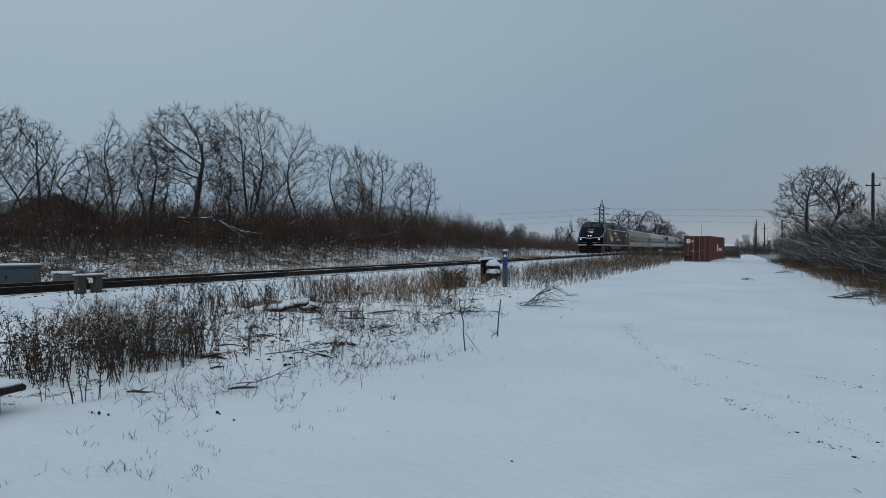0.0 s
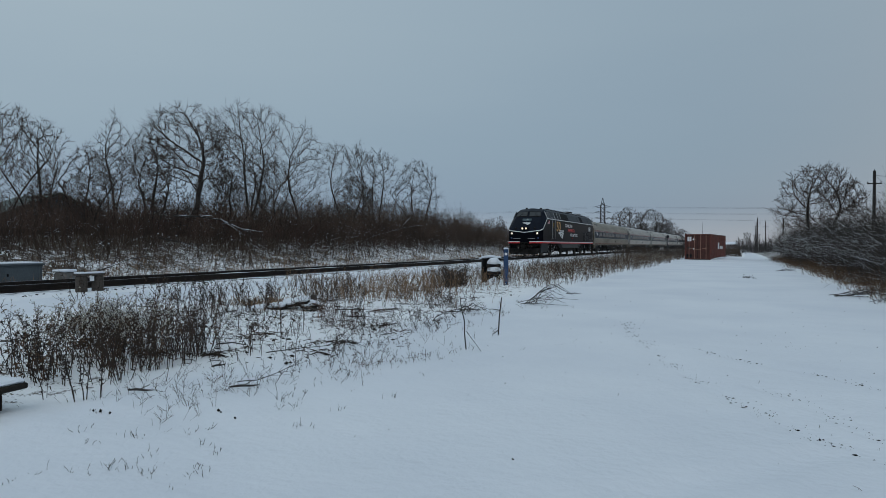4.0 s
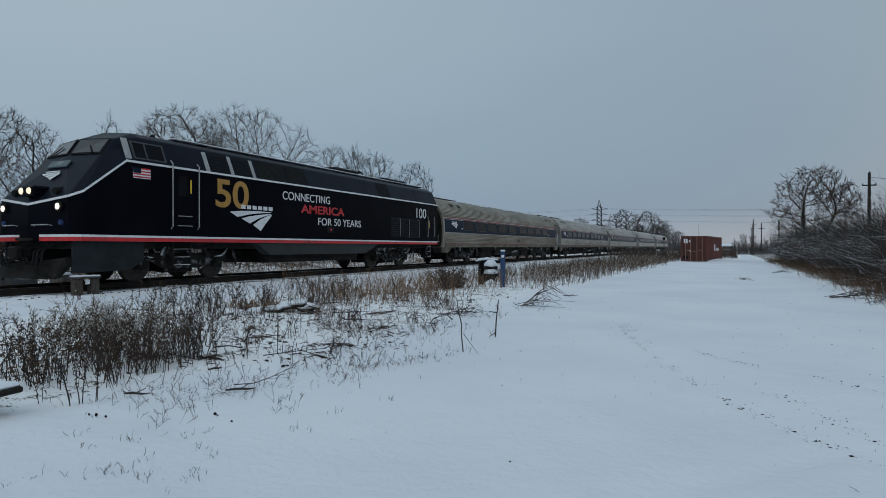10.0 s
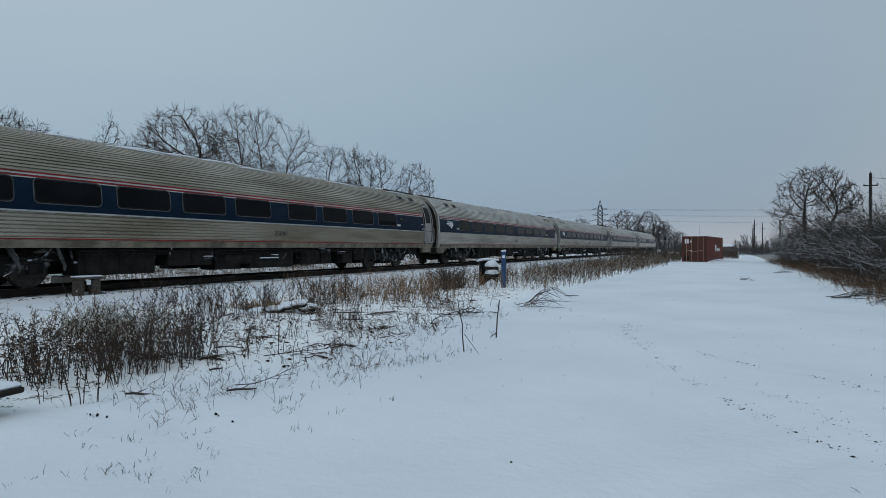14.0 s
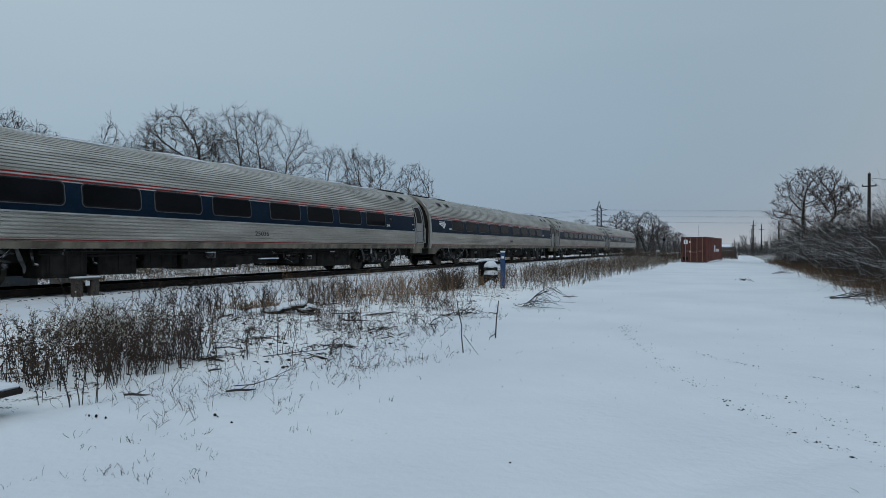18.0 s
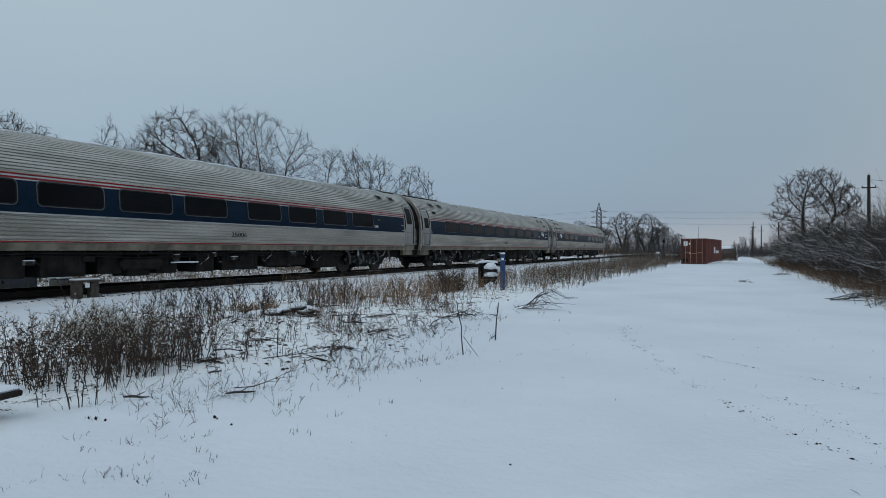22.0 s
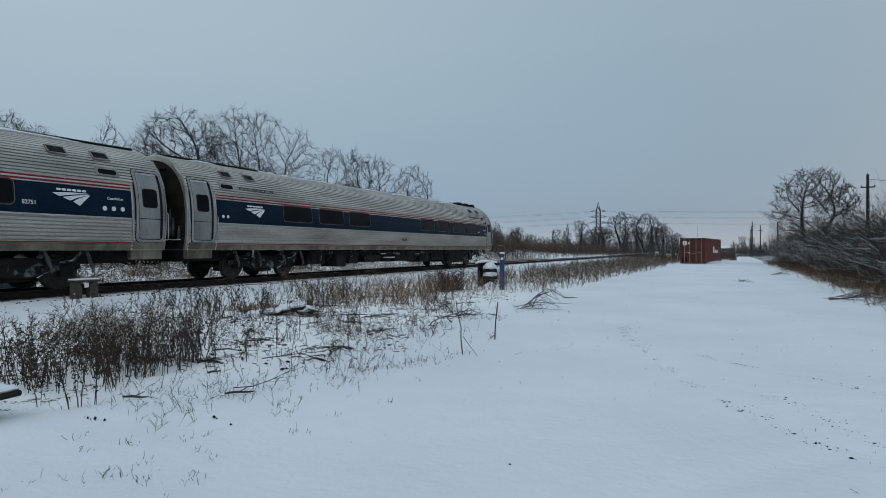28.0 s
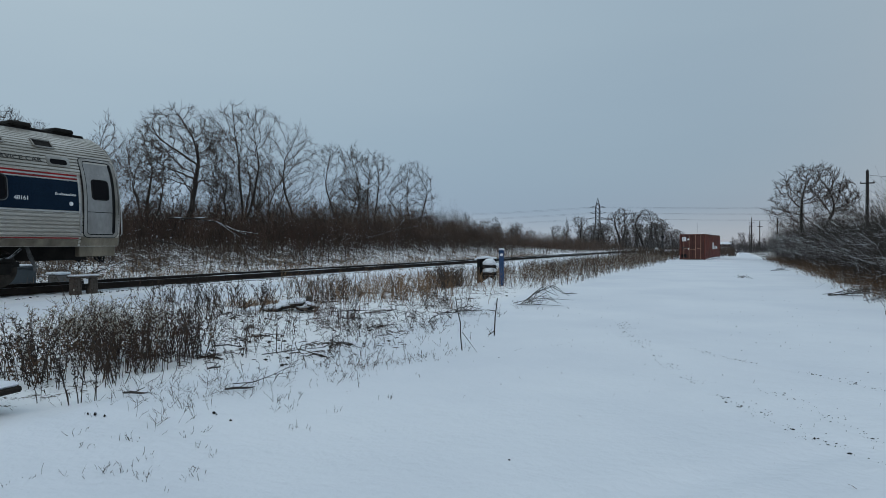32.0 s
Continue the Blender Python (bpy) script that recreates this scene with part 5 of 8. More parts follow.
# ---------------------------------------------------------------- plants
def strands_mesh(name, P, R, sides=3):
    """Many thin tapered stems in one mesh. P: stems x points x 3, R: stems x points."""
    P, R = np.asarray(P, float), np.asarray(R, float)
    N, K, _ = P.shape
    D = np.empty_like(P)
    D[:, 1:-1] = P[:, 2:] - P[:, :-2]
    D[:, 0], D[:, -1] = P[:, 1] - P[:, 0], P[:, -1] - P[:, -2]
    D /= np.linalg.norm(D, axis=2, keepdims=True) + 1e-9
    ref = np.where(np.abs(D[..., 2:3]) > 0.8, np.array([0.6, 0.8, 0.0]), np.array([0.0, 0.0, 1.0]))
    U = np.cross(D, ref)
    U /= np.linalg.norm(U, axis=2, keepdims=True) + 1e-9
    W = np.cross(D, U)
    V = np.empty((N, K, sides, 3))
    for j in range(sides):
        a = 2 * math.pi * j / sides + 0.5
        V[:, :, j] = P + (U * math.cos(a) + W * math.sin(a)) * R[..., None]
    idx = np.arange(N * K * sides).reshape(N, K, sides)
    nxt = np.roll(idx, -1, axis=2)
    F = np.stack([idx[:, :-1], nxt[:, :-1], nxt[:, 1:], idx[:, 1:]], axis=-1).reshape(-1, 4)
    me = bpy.data.meshes.new(name)
    me.vertices.add(N * K * sides)
    me.vertices.foreach_set("co", V.reshape(-1))
    me.loops.add(F.size)
    me.loops.foreach_set("vertex_index", F.reshape(-1).astype(np.int32))
    me.polygons.add(len(F))
    me.polygons.foreach_set("loop_start", np.arange(0, F.size, 4, dtype=np.int32))
    me.update(calc_edges=True)
    return me


def lumps_mesh(name, C, S):
    """Many small uneven lumps (seed heads, leaves, pebbles): C centres, S half sizes x 3."""
    C, S = np.asarray(C, float), np.asarray(S, float)
    base = np.array([(1, 0, 0), (-1, 0, 0), (0, 1, 0), (0, -1, 0), (0, 0, 1), (0, 0, -1)], float)
    rng = np.random.default_rng(3)
    V = C[:, None] + base[None] * S[:, None] * rng.uniform(0.6, 1.2, (len(C), 6, 1))
    tri = np.array([(0, 2, 4), (2, 1, 4), (1, 3, 4), (3, 0, 4), (2, 0, 5), (1, 2, 5), (3, 1, 5), (0, 3, 5)])
    F = (tri[None] + 6 * np.arange(len(C))[:, None, None]).reshape(-1, 3)
    me = bpy.data.meshes.new(name)
    me.vertices.add(len(C) * 6)
    me.vertices.foreach_set("co", V.reshape(-1))
    me.loops.add(F.size)
    me.loops.foreach_set("vertex_index", F.reshape(-1).astype(np.int32))
    me.polygons.add(len(F))
    me.polygons.foreach_set("loop_start", np.arange(0, F.size, 3, dtype=np.int32))
    me.update(calc_edges=True)
    return me


def stuff(name, me, material, label, category):
    me.materials.append(material)
    return tagged(new(name, me), label, category, kind="stuff")


def heights(X, Y):
    return np.array([ground_z(x, y) for x, y in zip(X, Y)])


def tree_branches(seed, height, stems=1, fork=0.3, spread=0.5, twig=0.0078, counts=(4, 8, 6, 4), up=0.3, crooked=1.0, girth=0.0185, leader=0.0, tilt_most=0.26):
    """Limbs and twigs of one bare tree as two lists of polylines with radii: a trunk that forks into limbs, and ever finer branching."""
    rng = random.Random(seed)
    limbs, twigs = [], []
    def grow(p, d, length, r, level):
        k = (6 if leader else 3, 6, 4, 3, 2)[level]
        pts, rad, q, v = [tuple(p)], [r], Vector(p), Vector(d).normalized()
        tip = r * (0.22 if leader else 0.72) if level == 0 else max(twig * 0.45, r * 0.16)
        for i in range(k):
            wob = (0.05, 0.10, 0.14, 0.16, 0.18)[level] * crooked
            v = (v + Vector((rng.gauss(0, wob), rng.gauss(0, wob), rng.gauss(0, wob) + up * (0.0, 0.20, 0.22, 0.15, 0.10)[level]))).normalized()
            q = q + v * (length / k)
            pts.append(tuple(q))
            rad.append(r + (tip - r) * (i + 1) / k)
        (limbs if level < 2 else twigs).append((pts, rad))
        if level == 4:
            return
        n = counts[level]
        turn = rng.uniform(0, 6.28)
        for c in range(n):
            if level == 0:
                f = 0.38 + 0.6 * (c + rng.random()) / n if leader else 1.0 - 0.35 * rng.random() * (c > 1)
            else:
                f = 0.14 + 0.84 * (c + rng.random()) / n
            pos = f * k * 0.999
            i = int(pos)
            a = Vector(pts[i]).lerp(Vector(pts[i + 1]), pos - i)
            vv = (Vector(pts[i + 1]) - Vector(pts[i])).normalized()
            turn += 2.4 + rng.uniform(-0.5, 0.5)
            side = vv.cross(Vector((0.3, 0.2, 1.0)).cross(vv) if abs(vv.z) < 0.95 else Vector((1, 0, 0)))
            if side.length < 1e-3:
                side = Vector((1, 0, 0))
            side = Matrix.Rotation(turn, 3, vv) @ side.normalized()
            ang = rng.uniform(0.30, 0.75) * (spread + 0.5) if level else (rng.uniform(0.5, 0.95) * (spread + 0.45) if leader else rng.uniform(0.15, 0.55) * (spread + 0.55))
            nd = vv * math.cos(ang) + side * math.sin(ang)
            rr = rad[i] + (rad[i + 1] - rad[i]) * (pos - i)
            if level == 0:
                reach = height * 0.58 * (1.22 - 0.85 * f) if leader else height * (1 - fork)
                grow(a, nd, reach * rng.uniform(0.72, 1.0), rr * rng.uniform(0.58, 0.8), 1)
            else:
                grow(a, nd, length * rng.uniform(0.34, 0.60) * (1.2 - 0.62 * f), max(twig, rr * rng.uniform(0.42, 0.62)), level + 1)
    for s in range(stems):
        a = 2 * math.pi * (s + rng.random() * 0.5) / stems
        o = 0.12 * (stems > 1)
        tilt = rng.uniform(0.10, tilt_most) if stems > 1 else 0.03
        grow((o * math.cos(a), o * math.sin(a), -0.3), (tilt * math.cos(a), tilt * math.sin(a), 1.0), height * (leader or fork) * rng.uniform(0.85, 1.1), height * girth / (stems ** 0.35), 0)
    return limbs, twigs


def crown_branches(seed, height, width, bare=0.3, profile=((0.0, 0.5), (0.4, 1.0), (0.75, 0.85), (1.0, 0.25)), n=520, stems=1, step=None, tip=0.0085, gaps=0.42, lean=(0.0, 0.0),
                   rise=0.25, leader=0.68, twigs=2, droop=0.0, vines=()):
    """Limbs and twigs of a bare tree that grows step by step towards points spread through its crown's outline. Lengths in metres; profile: half width up the crown."""
    rng = np.random.default_rng(seed)
    step = step or height * 0.034
    pf, pw = [p[0] for p in profile], [p[1] for p in profile]
    goal = []
    while len(goal) < n * 1.6:
        f = rng.random()
        a, q = rng.uniform(0, 6.283), rng.random() ** 0.55
        r = np.interp(f, pf, pw) * width / 2 * q * (1 + 0.42 * noise.noise((3 * math.cos(a), 3 * math.sin(a), 3 * f + seed)))
        z = height * (bare + (1 - bare) * f)
        p = (r * math.cos(a) + lean[0] * f * width, r * math.sin(a) + lean[1] * f * width, z)
        if noise.noise((p[0] * 0.9 + seed, p[1] * 0.9, p[2] * 0.7)) > gaps - 0.9 + 0.5 * (1 - q):
            goal.append(p)
    goal = np.array(goal)
    pos, up = [], []
    for k in range(stems):
        a = 6.283 * (k + 0.4 * rng.random()) / stems
        o = 0.14 * (stems > 1)
        q = np.array([o * math.cos(a), o * math.sin(a), -0.3])
        tilt = 0.55 * width / 2 / (leader * height) * rng.uniform(0.8, 1.3)
        v = np.array([tilt * math.cos(a), tilt * math.sin(a), 1.0]) if stems > 1 else np.array([0.1 * lean[0], 0.1 * lean[1], 1.0])
        last = -1
        while q[2] < height * leader * (rng.uniform(0.8, 1.0) if stems > 1 else 1.0):
            pos.append(q.copy())
            up.append(last)
            last = len(pos) - 1
            v = v + rng.normal(0, 0.06, 3) if stems > 1 else v * (0.8, 0.8, 1) + rng.normal(0, 0.11, 3)
            v[2] = max(v[2], 0.75)
            v /= np.linalg.norm(v)
            q = q + v * step
        pos.append(q.copy())
        up.append(last)
    P = np.array(pos)
    lowered = goal - np.array([0, 0, 1.0]) * (0.75 * np.hypot(goal[:, 0], goal[:, 1]))[:, None]
    lowered[:, 2] = np.maximum(lowered[:, 2], height * bare * 0.8)
    near = np.linalg.norm(lowered[:, None] - P[None], axis=2).argmin(1)
    dist = np.linalg.norm(goal - P[near], axis=1)
    kids = np.zeros(len(pos), int)
    for turn in range(130):
        live = dist < max(step * 12.0, np.percentile(dist, 30))
        if not live.any():
            break
        pull = goal[live] - P[near[live]]
        pull /= np.linalg.norm(pull, axis=1, keepdims=True) + 1e-9
        total = np.zeros_like(P)
        np.add.at(total, near[live], pull)
        src = np.unique(near[live])
        src = src[kids[src] < 3]
        if not len(src):
            break
        v = total[src]
        v /= np.linalg.norm(v, axis=1, keepdims=True) + 1e-9
        before = np.array([P[i] - P[up[i]] if up[i] >= 0 else (0, 0, step) for i in src]) / step
        v = v + 0.34 * before + rng.normal(0, 0.10, v.shape) + np.array([0, 0, 0.05 + rise * 0.5])
        v /= np.linalg.norm(v, axis=1, keepdims=True)
        fresh = P[src] + v * step
        first = len(P)
        kids[src] += 1
        up += [int(i) for i in src]
        kids = np.concatenate([kids, np.zeros(len(src), int)])
        P = np.concatenate([P, fresh])
        d = np.linalg.norm(goal[:, None] - fresh[None], axis=2)
        j, m = d.argmin(1), d.min(1)
        better = m < dist
        near = np.where(better, j + first, near)
        dist = np.where(better, m, dist)
        keep = dist > step * 1.25
        goal, near, dist = goal[keep], near[keep], dist[keep]
        if not len(goal):
            break
    N = len(P)
    area = np.zeros(N)
    children = [[] for _ in range(N)]
    for i in range(N - 1, -1, -1):
        if not children[i]:
            area[i] = tip ** 2.0
        if up[i] >= 0:
            area[up[i]] += area[i]
            children[up[i]].append(i)
    rad = area ** 0.5
    limbs, fine = [], []
    starts = [i for i in range(N) if up[i] < 0]
    while starts:
        i = starts.pop()
        chain, rr = ([tuple(P[up[i]])], [min(rad[up[i]], rad[i] * 1.1)]) if up[i] >= 0 else ([], [])
        while True:
            chain.append(tuple(P[i]))
            rr.append(rad[i])
            if not children[i]:
                break
            nxt = max(children[i], key=lambda c: area[c])
            starts += [c for c in children[i] if c != nxt]
            i = nxt
        if len(chain) > 1:
            (limbs if max(rr) > tip * 5.5 else fine).append((chain, rr))
    thin = [i for i in range(N) if rad[i] < tip * 3.2 and up[i] >= 0]
    for i in thin:
        for k in range(twigs + (0 if children[i] else 2)):
            v = (P[i] - P[up[i]]) / step + rng.normal(0, 0.42, 3) + np.array([0, 0, 0.38 - droop])
            v /= np.linalg.norm(v)
            l = step * rng.uniform(1.0, 2.6)
            a = P[i] + (P[up[i]] - P[i]) * rng.random()
            b = a + v * l * 0.5 + rng.normal(0, 0.05, 3) * l
            c = b + (v + rng.normal(0, 0.15, 3)) * l * 0.5
            fine.append(([tuple(a), tuple(b), tuple(c)], [tip * 0.85, tip * 0.7, tip * 0.4]))
            if rng.random() < 0.6:
                w = v + rng.normal(0, 0.45, 3)
                fine.append(([tuple(b), tuple(b + w * l * 0.4)], [tip * 0.65, tip * 0.4]))
    for x, y, z, r, count in vines:
        for k in range(count):
            p = np.array([x, y, z]) + rng.normal(0, r * 0.5, 3)
            line = [tuple(p)]
            v = rng.normal(0, 1, 3)
            for j in range(5):
                v = v * 0.6 + rng.normal(0, 0.6, 3)
                p = p + v * 0.17
                line.append(tuple(p))
            fine.append((line, [tip * 1.5] * 6))
    return limbs, fine


def tree_meshes(name, lists):
    out = []
    for which, sides in zip(lists, (5, 3)):
        groups = {}
        for pts, rad in which:
            groups.setdefault(len(pts), []).append((pts, rad))
        g = Geo()
        vs, fs = [], []
        for k, items in groups.items():
            me = strands_mesh(name, [p for p, r in items], [r for p, r in items], sides)
            co = np.empty(len(me.vertices) * 3)
            me.vertices.foreach_get("co", co)
            off = len(vs)
            vs += [tuple(c) for c in co.reshape(-1, 3)]
            fs += [tuple(i + off for i in p.vertices) for p in me.polygons]
            bpy.data.meshes.remove(me)
        g.v, g.f = vs, fs
        out.append(g)
    return out


def tree(label, x, y, seed, height, m_trunk=BARK, m_twig=TWIG, z=None, group="", turn=0.0, category="tree", name="tree", **k):
    lists = crown_branches(seed, height, **k) if "width" in k else tree_branches(seed, height, **k)
    top = max(p[2] for pts, r in lists[1] for p in pts)
    f = height / top
    lists = [[([(a * f, b * f, c * f) for a, b, c in pts], r) for pts, r in which] for which in lists]
    trunk, crown = tree_meshes(name, lists)
    t = thing(name, label, category, pose(x, y, ground_z(x, y) if z is None else z, 0, 0, turn), group)
    part("trunk", trunk, m_trunk, t, "bare trunk and limbs", smooth=True, fix=False)
    part("crown", crown, m_twig, t, "fine leafless twigs", fix=False)
    return t


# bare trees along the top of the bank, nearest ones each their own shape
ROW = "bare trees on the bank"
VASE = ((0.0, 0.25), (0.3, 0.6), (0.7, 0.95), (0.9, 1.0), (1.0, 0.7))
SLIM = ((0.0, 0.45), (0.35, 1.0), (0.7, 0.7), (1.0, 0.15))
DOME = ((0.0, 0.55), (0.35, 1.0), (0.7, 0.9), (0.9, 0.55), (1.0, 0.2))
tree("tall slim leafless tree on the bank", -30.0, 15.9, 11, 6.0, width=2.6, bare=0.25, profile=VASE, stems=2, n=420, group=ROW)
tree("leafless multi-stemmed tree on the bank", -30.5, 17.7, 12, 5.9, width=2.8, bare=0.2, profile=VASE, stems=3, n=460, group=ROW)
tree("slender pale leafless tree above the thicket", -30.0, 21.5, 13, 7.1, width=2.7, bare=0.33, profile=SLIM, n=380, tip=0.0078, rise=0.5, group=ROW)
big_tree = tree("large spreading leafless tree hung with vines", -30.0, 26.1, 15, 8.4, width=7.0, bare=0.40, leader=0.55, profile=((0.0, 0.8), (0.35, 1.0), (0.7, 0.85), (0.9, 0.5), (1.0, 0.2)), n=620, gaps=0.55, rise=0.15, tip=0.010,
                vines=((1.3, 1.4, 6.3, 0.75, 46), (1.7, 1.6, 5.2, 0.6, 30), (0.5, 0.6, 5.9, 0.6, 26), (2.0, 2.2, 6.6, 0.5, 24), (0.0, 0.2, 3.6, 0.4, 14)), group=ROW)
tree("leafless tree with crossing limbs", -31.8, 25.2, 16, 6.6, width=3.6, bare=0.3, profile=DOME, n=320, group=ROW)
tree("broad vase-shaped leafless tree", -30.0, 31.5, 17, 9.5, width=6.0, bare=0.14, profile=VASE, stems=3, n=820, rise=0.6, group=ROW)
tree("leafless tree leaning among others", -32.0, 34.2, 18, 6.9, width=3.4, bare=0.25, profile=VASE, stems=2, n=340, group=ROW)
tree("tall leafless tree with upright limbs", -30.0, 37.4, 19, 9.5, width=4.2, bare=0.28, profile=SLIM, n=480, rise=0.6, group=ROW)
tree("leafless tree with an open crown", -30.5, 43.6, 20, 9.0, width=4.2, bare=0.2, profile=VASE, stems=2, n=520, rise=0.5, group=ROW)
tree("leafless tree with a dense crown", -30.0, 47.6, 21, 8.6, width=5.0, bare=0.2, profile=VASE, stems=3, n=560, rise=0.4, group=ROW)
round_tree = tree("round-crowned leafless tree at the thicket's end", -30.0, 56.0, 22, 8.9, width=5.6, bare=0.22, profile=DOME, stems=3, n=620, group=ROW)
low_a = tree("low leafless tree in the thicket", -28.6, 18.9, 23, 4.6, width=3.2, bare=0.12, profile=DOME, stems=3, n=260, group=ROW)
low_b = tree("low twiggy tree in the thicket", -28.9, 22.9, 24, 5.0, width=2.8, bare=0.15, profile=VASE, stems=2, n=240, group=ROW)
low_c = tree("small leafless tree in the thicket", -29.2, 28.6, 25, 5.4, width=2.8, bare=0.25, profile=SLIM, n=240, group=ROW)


def sized(x, y, turn, s, z=None):
    return pose(x, y, ground_z(x, y) if z is None else z, 0, 0, turn) @ Matrix.Diagonal((s, s, s, 1))


rng = random.Random(8)
for i in range(38):
    y = 8 + i * 2.2 + rng.uniform(-0.6, 0.6)
    x = rng.uniform(-34.5, -27.6) + 0.04 * max(0, y - 50)
    copy_thing(rng.choice((low_a, low_b, low_c)), sized(x, y, rng.uniform(0, 360), rng.uniform(0.5, 0.8)))
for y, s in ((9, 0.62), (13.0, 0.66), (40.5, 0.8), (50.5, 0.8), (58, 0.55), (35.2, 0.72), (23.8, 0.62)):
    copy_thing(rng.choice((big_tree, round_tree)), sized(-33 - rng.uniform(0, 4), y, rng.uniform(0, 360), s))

# woods on the horizon: the same kinds of tree, far off
FAR = "far bare trees"
far_a = tree("far broad leafless tree on the skyline", -22.9, 198, 31, 13.0, FAR_WOOD, FAR_WOOD, width=13.0, bare=0.16, profile=DOME, stems=2, n=420, tip=0.034, twigs=1, group=FAR)
far_b = tree("far upright leafless tree on the skyline", -43.0, 196, 32, 11.0, FAR_WOOD, FAR_WOOD, width=5.5, bare=0.25, profile=VASE, stems=2, n=260, tip=0.032, twigs=1, rise=0.5, group=FAR)
far_c = tree("far slender leafless tree on the skyline", -48.0, 199, 33, 10.5, FAR_WOOD, FAR_WOOD, width=4.0, bare=0.25, profile=SLIM, n=200, tip=0.032, twigs=1, rise=0.5, group=FAR)
for i in range(40):
    x = -92 + 80 * i / 39 + rng.uniform(-1.5, 1.5)
    if -60 < x < -54:
        continue
    s = rng.uniform(0.62, 0.92) if x < -16 else rng.uniform(0.4, 0.6)
    copy_thing(rng.choice((far_b, far_c)), sized(x, 195 + rng.uniform(-10, 25), rng.uniform(0, 360), s))
for x, s in ((-29.0, 0.98), (-35.5, 0.66), (-18.0, 0.72), (-40.0, 0.6), (-13.6, 0.5)):
    copy_thing(far_a, sized(x, 192 + rng.uniform(-4, 8), rng.uniform(0, 360), s))
for i in range(26):
    x = 3 + i * 2.2
    copy_thing(rng.choice((far_b, far_c)), sized(x, 330 + rng.uniform(-30, 40), rng.uniform(0, 360), rng.uniform(0.45, 0.8)))
# the tree beside the lane, and unseen woods added east of and behind the camera
lane_tree = tree("dark spreading leafless tree beside the lane", 6.95, 61.6, 48, 8.8, width=7.8, bare=0.3, profile=((0.0, 0.6), (0.25, 1.0), (0.5, 0.95), (0.8, 0.7), (1.0, 0.25)), stems=2, n=820, gaps=0.6, rise=0.1, leader=0.6,
                 tip=0.014, vines=((1.6, 0.0, 6.0, 0.5, 40), (2.5, -0.3, 5.0, 0.5, 36), (0.9, 0.2, 5.2, 0.45, 28), (2.6, 0.2, 6.9, 0.4, 26), (0.1, 0.0, 6.5, 0.4, 16)))
# out of view, they darken what the locomotive's side reflects
for i in range(46):
    y = -55 + i * 2.6
    copy_thing(rng.choice((big_tree, round_tree, low_c)), sized(17.5 + rng.uniform(0, 9) + 0.06 * max(0, y), y, rng.uniform(0, 360), rng.uniform(0.6, 0.85)))
for i in range(9):
    copy_thing(rng.choice((low_a, low_c)), sized(6.2 + rng.uniform(0, 6), 66 + i * 6, rng.uniform(0, 360), rng.uniform(0.5, 0.8)))

R = np.random.default_rng(5)


def thicket(name, X, Y, H, material, label, lean=(0, 0), radius=0.012, side=3, wob=0.12, category="brush"):
    """Upright, branching stems standing at X, Y."""
    n = len(X)
    Z = heights(X, Y)
    d = np.stack([R.normal(lean[0], 0.22, n), R.normal(lean[1], 0.22, n), np.ones(n)], 1)
    d /= np.linalg.norm(d, axis=1, keepdims=True)
    f = np.array([0.0, 0.4, 0.75, 1.0])
    P = np.stack([X, Y, Z - 0.05], 1)[:, None] + d[:, None] * (H[:, None] * f)[..., None]
    P[:, 1:] += R.normal(0, wob, (n, 3, 3)) * H[:, None, None] * 0.35
    rad = radius * R.uniform(0.7, 1.4, n)[:, None] * np.array([1.0, 0.8, 0.55, 0.3])
    allP, allR = [P], [rad]
    for k in range(side):
        s = R.uniform(0.3, 0.9, n)
        a = P[:, 0] + (P[:, 3] - P[:, 0]) * s[:, None]
        a = np.where((s < 0.4)[:, None], P[:, 0] + (P[:, 1] - P[:, 0]) * (s / 0.4)[:, None], np.where((s < 0.75)[:, None], P[:, 1] + (P[:, 2] - P[:, 1]) * ((s - 0.4) / 0.35)[:, None], P[:, 2] + (P[:, 3] - P[:, 2]) * ((s - 0.75) / 0.25)[:, None]))
        v = np.stack([R.normal(0, 0.6, n), R.normal(0, 0.6, n), R.uniform(0.3, 1.0, n)], 1)
        v /= np.linalg.norm(v, axis=1, keepdims=True)
        L = H * R.uniform(0.15, 0.38, n)
        Q = a[:, None] + v[:, None] * (L[:, None] * np.array([0, 0.35, 0.7, 1.0]))[..., None]
        Q[:, 2:] += R.normal(0, 0.05, (n, 2, 3)) * H[:, None, None] * 0.4
        allP.append(Q)
        allR.append(rad * 0.55)
    return stuff(name, strands_mesh(name, np.concatenate(allP), np.concatenate(allR)), material, label, category)


def scatter(n, x0, x1, y0, y1, keep=None):
    X, Y = R.uniform(x0, x1, n), R.uniform(y0, y1, n)
    if keep is not None:
        k = np.array([R.random() < keep(x, y) for x, y in zip(X, Y)])
        X, Y = X[k], Y[k]
    return X, Y


def clump(x, y, s=0.5, seed=0.0):
    return 0.5 + 0.5 * noise.noise((x * s, y * s, seed))


# thicket on the bank: sparse at its foot, dense on top
X, Y = scatter(8000, -33, -25.0, -4, 75)
thicket("bank_thicket", X, Y, R.uniform(1.0, 2.6, len(X)) * np.interp(Y, [10, 25, 42, 60, 70], [0.78, 0.9, 1.45, 1.45, 1.0]) * np.array([0.55 + 0.95 * clump(x, y, 0.28, 14) for x, y in zip(X, Y)]), BRUSH, "dense dark brown leafless thicket on the bank")
X, Y = scatter(3600, -30, -24.2, -2, 45, lambda x, y: clump(x, y, 0.25, 4) ** 1.5)
thicket("red_thicket", X, Y, R.uniform(1.2, 2.1, len(X)), BRUSH_RED, "reddish-brown leafless shrubs on the bank")
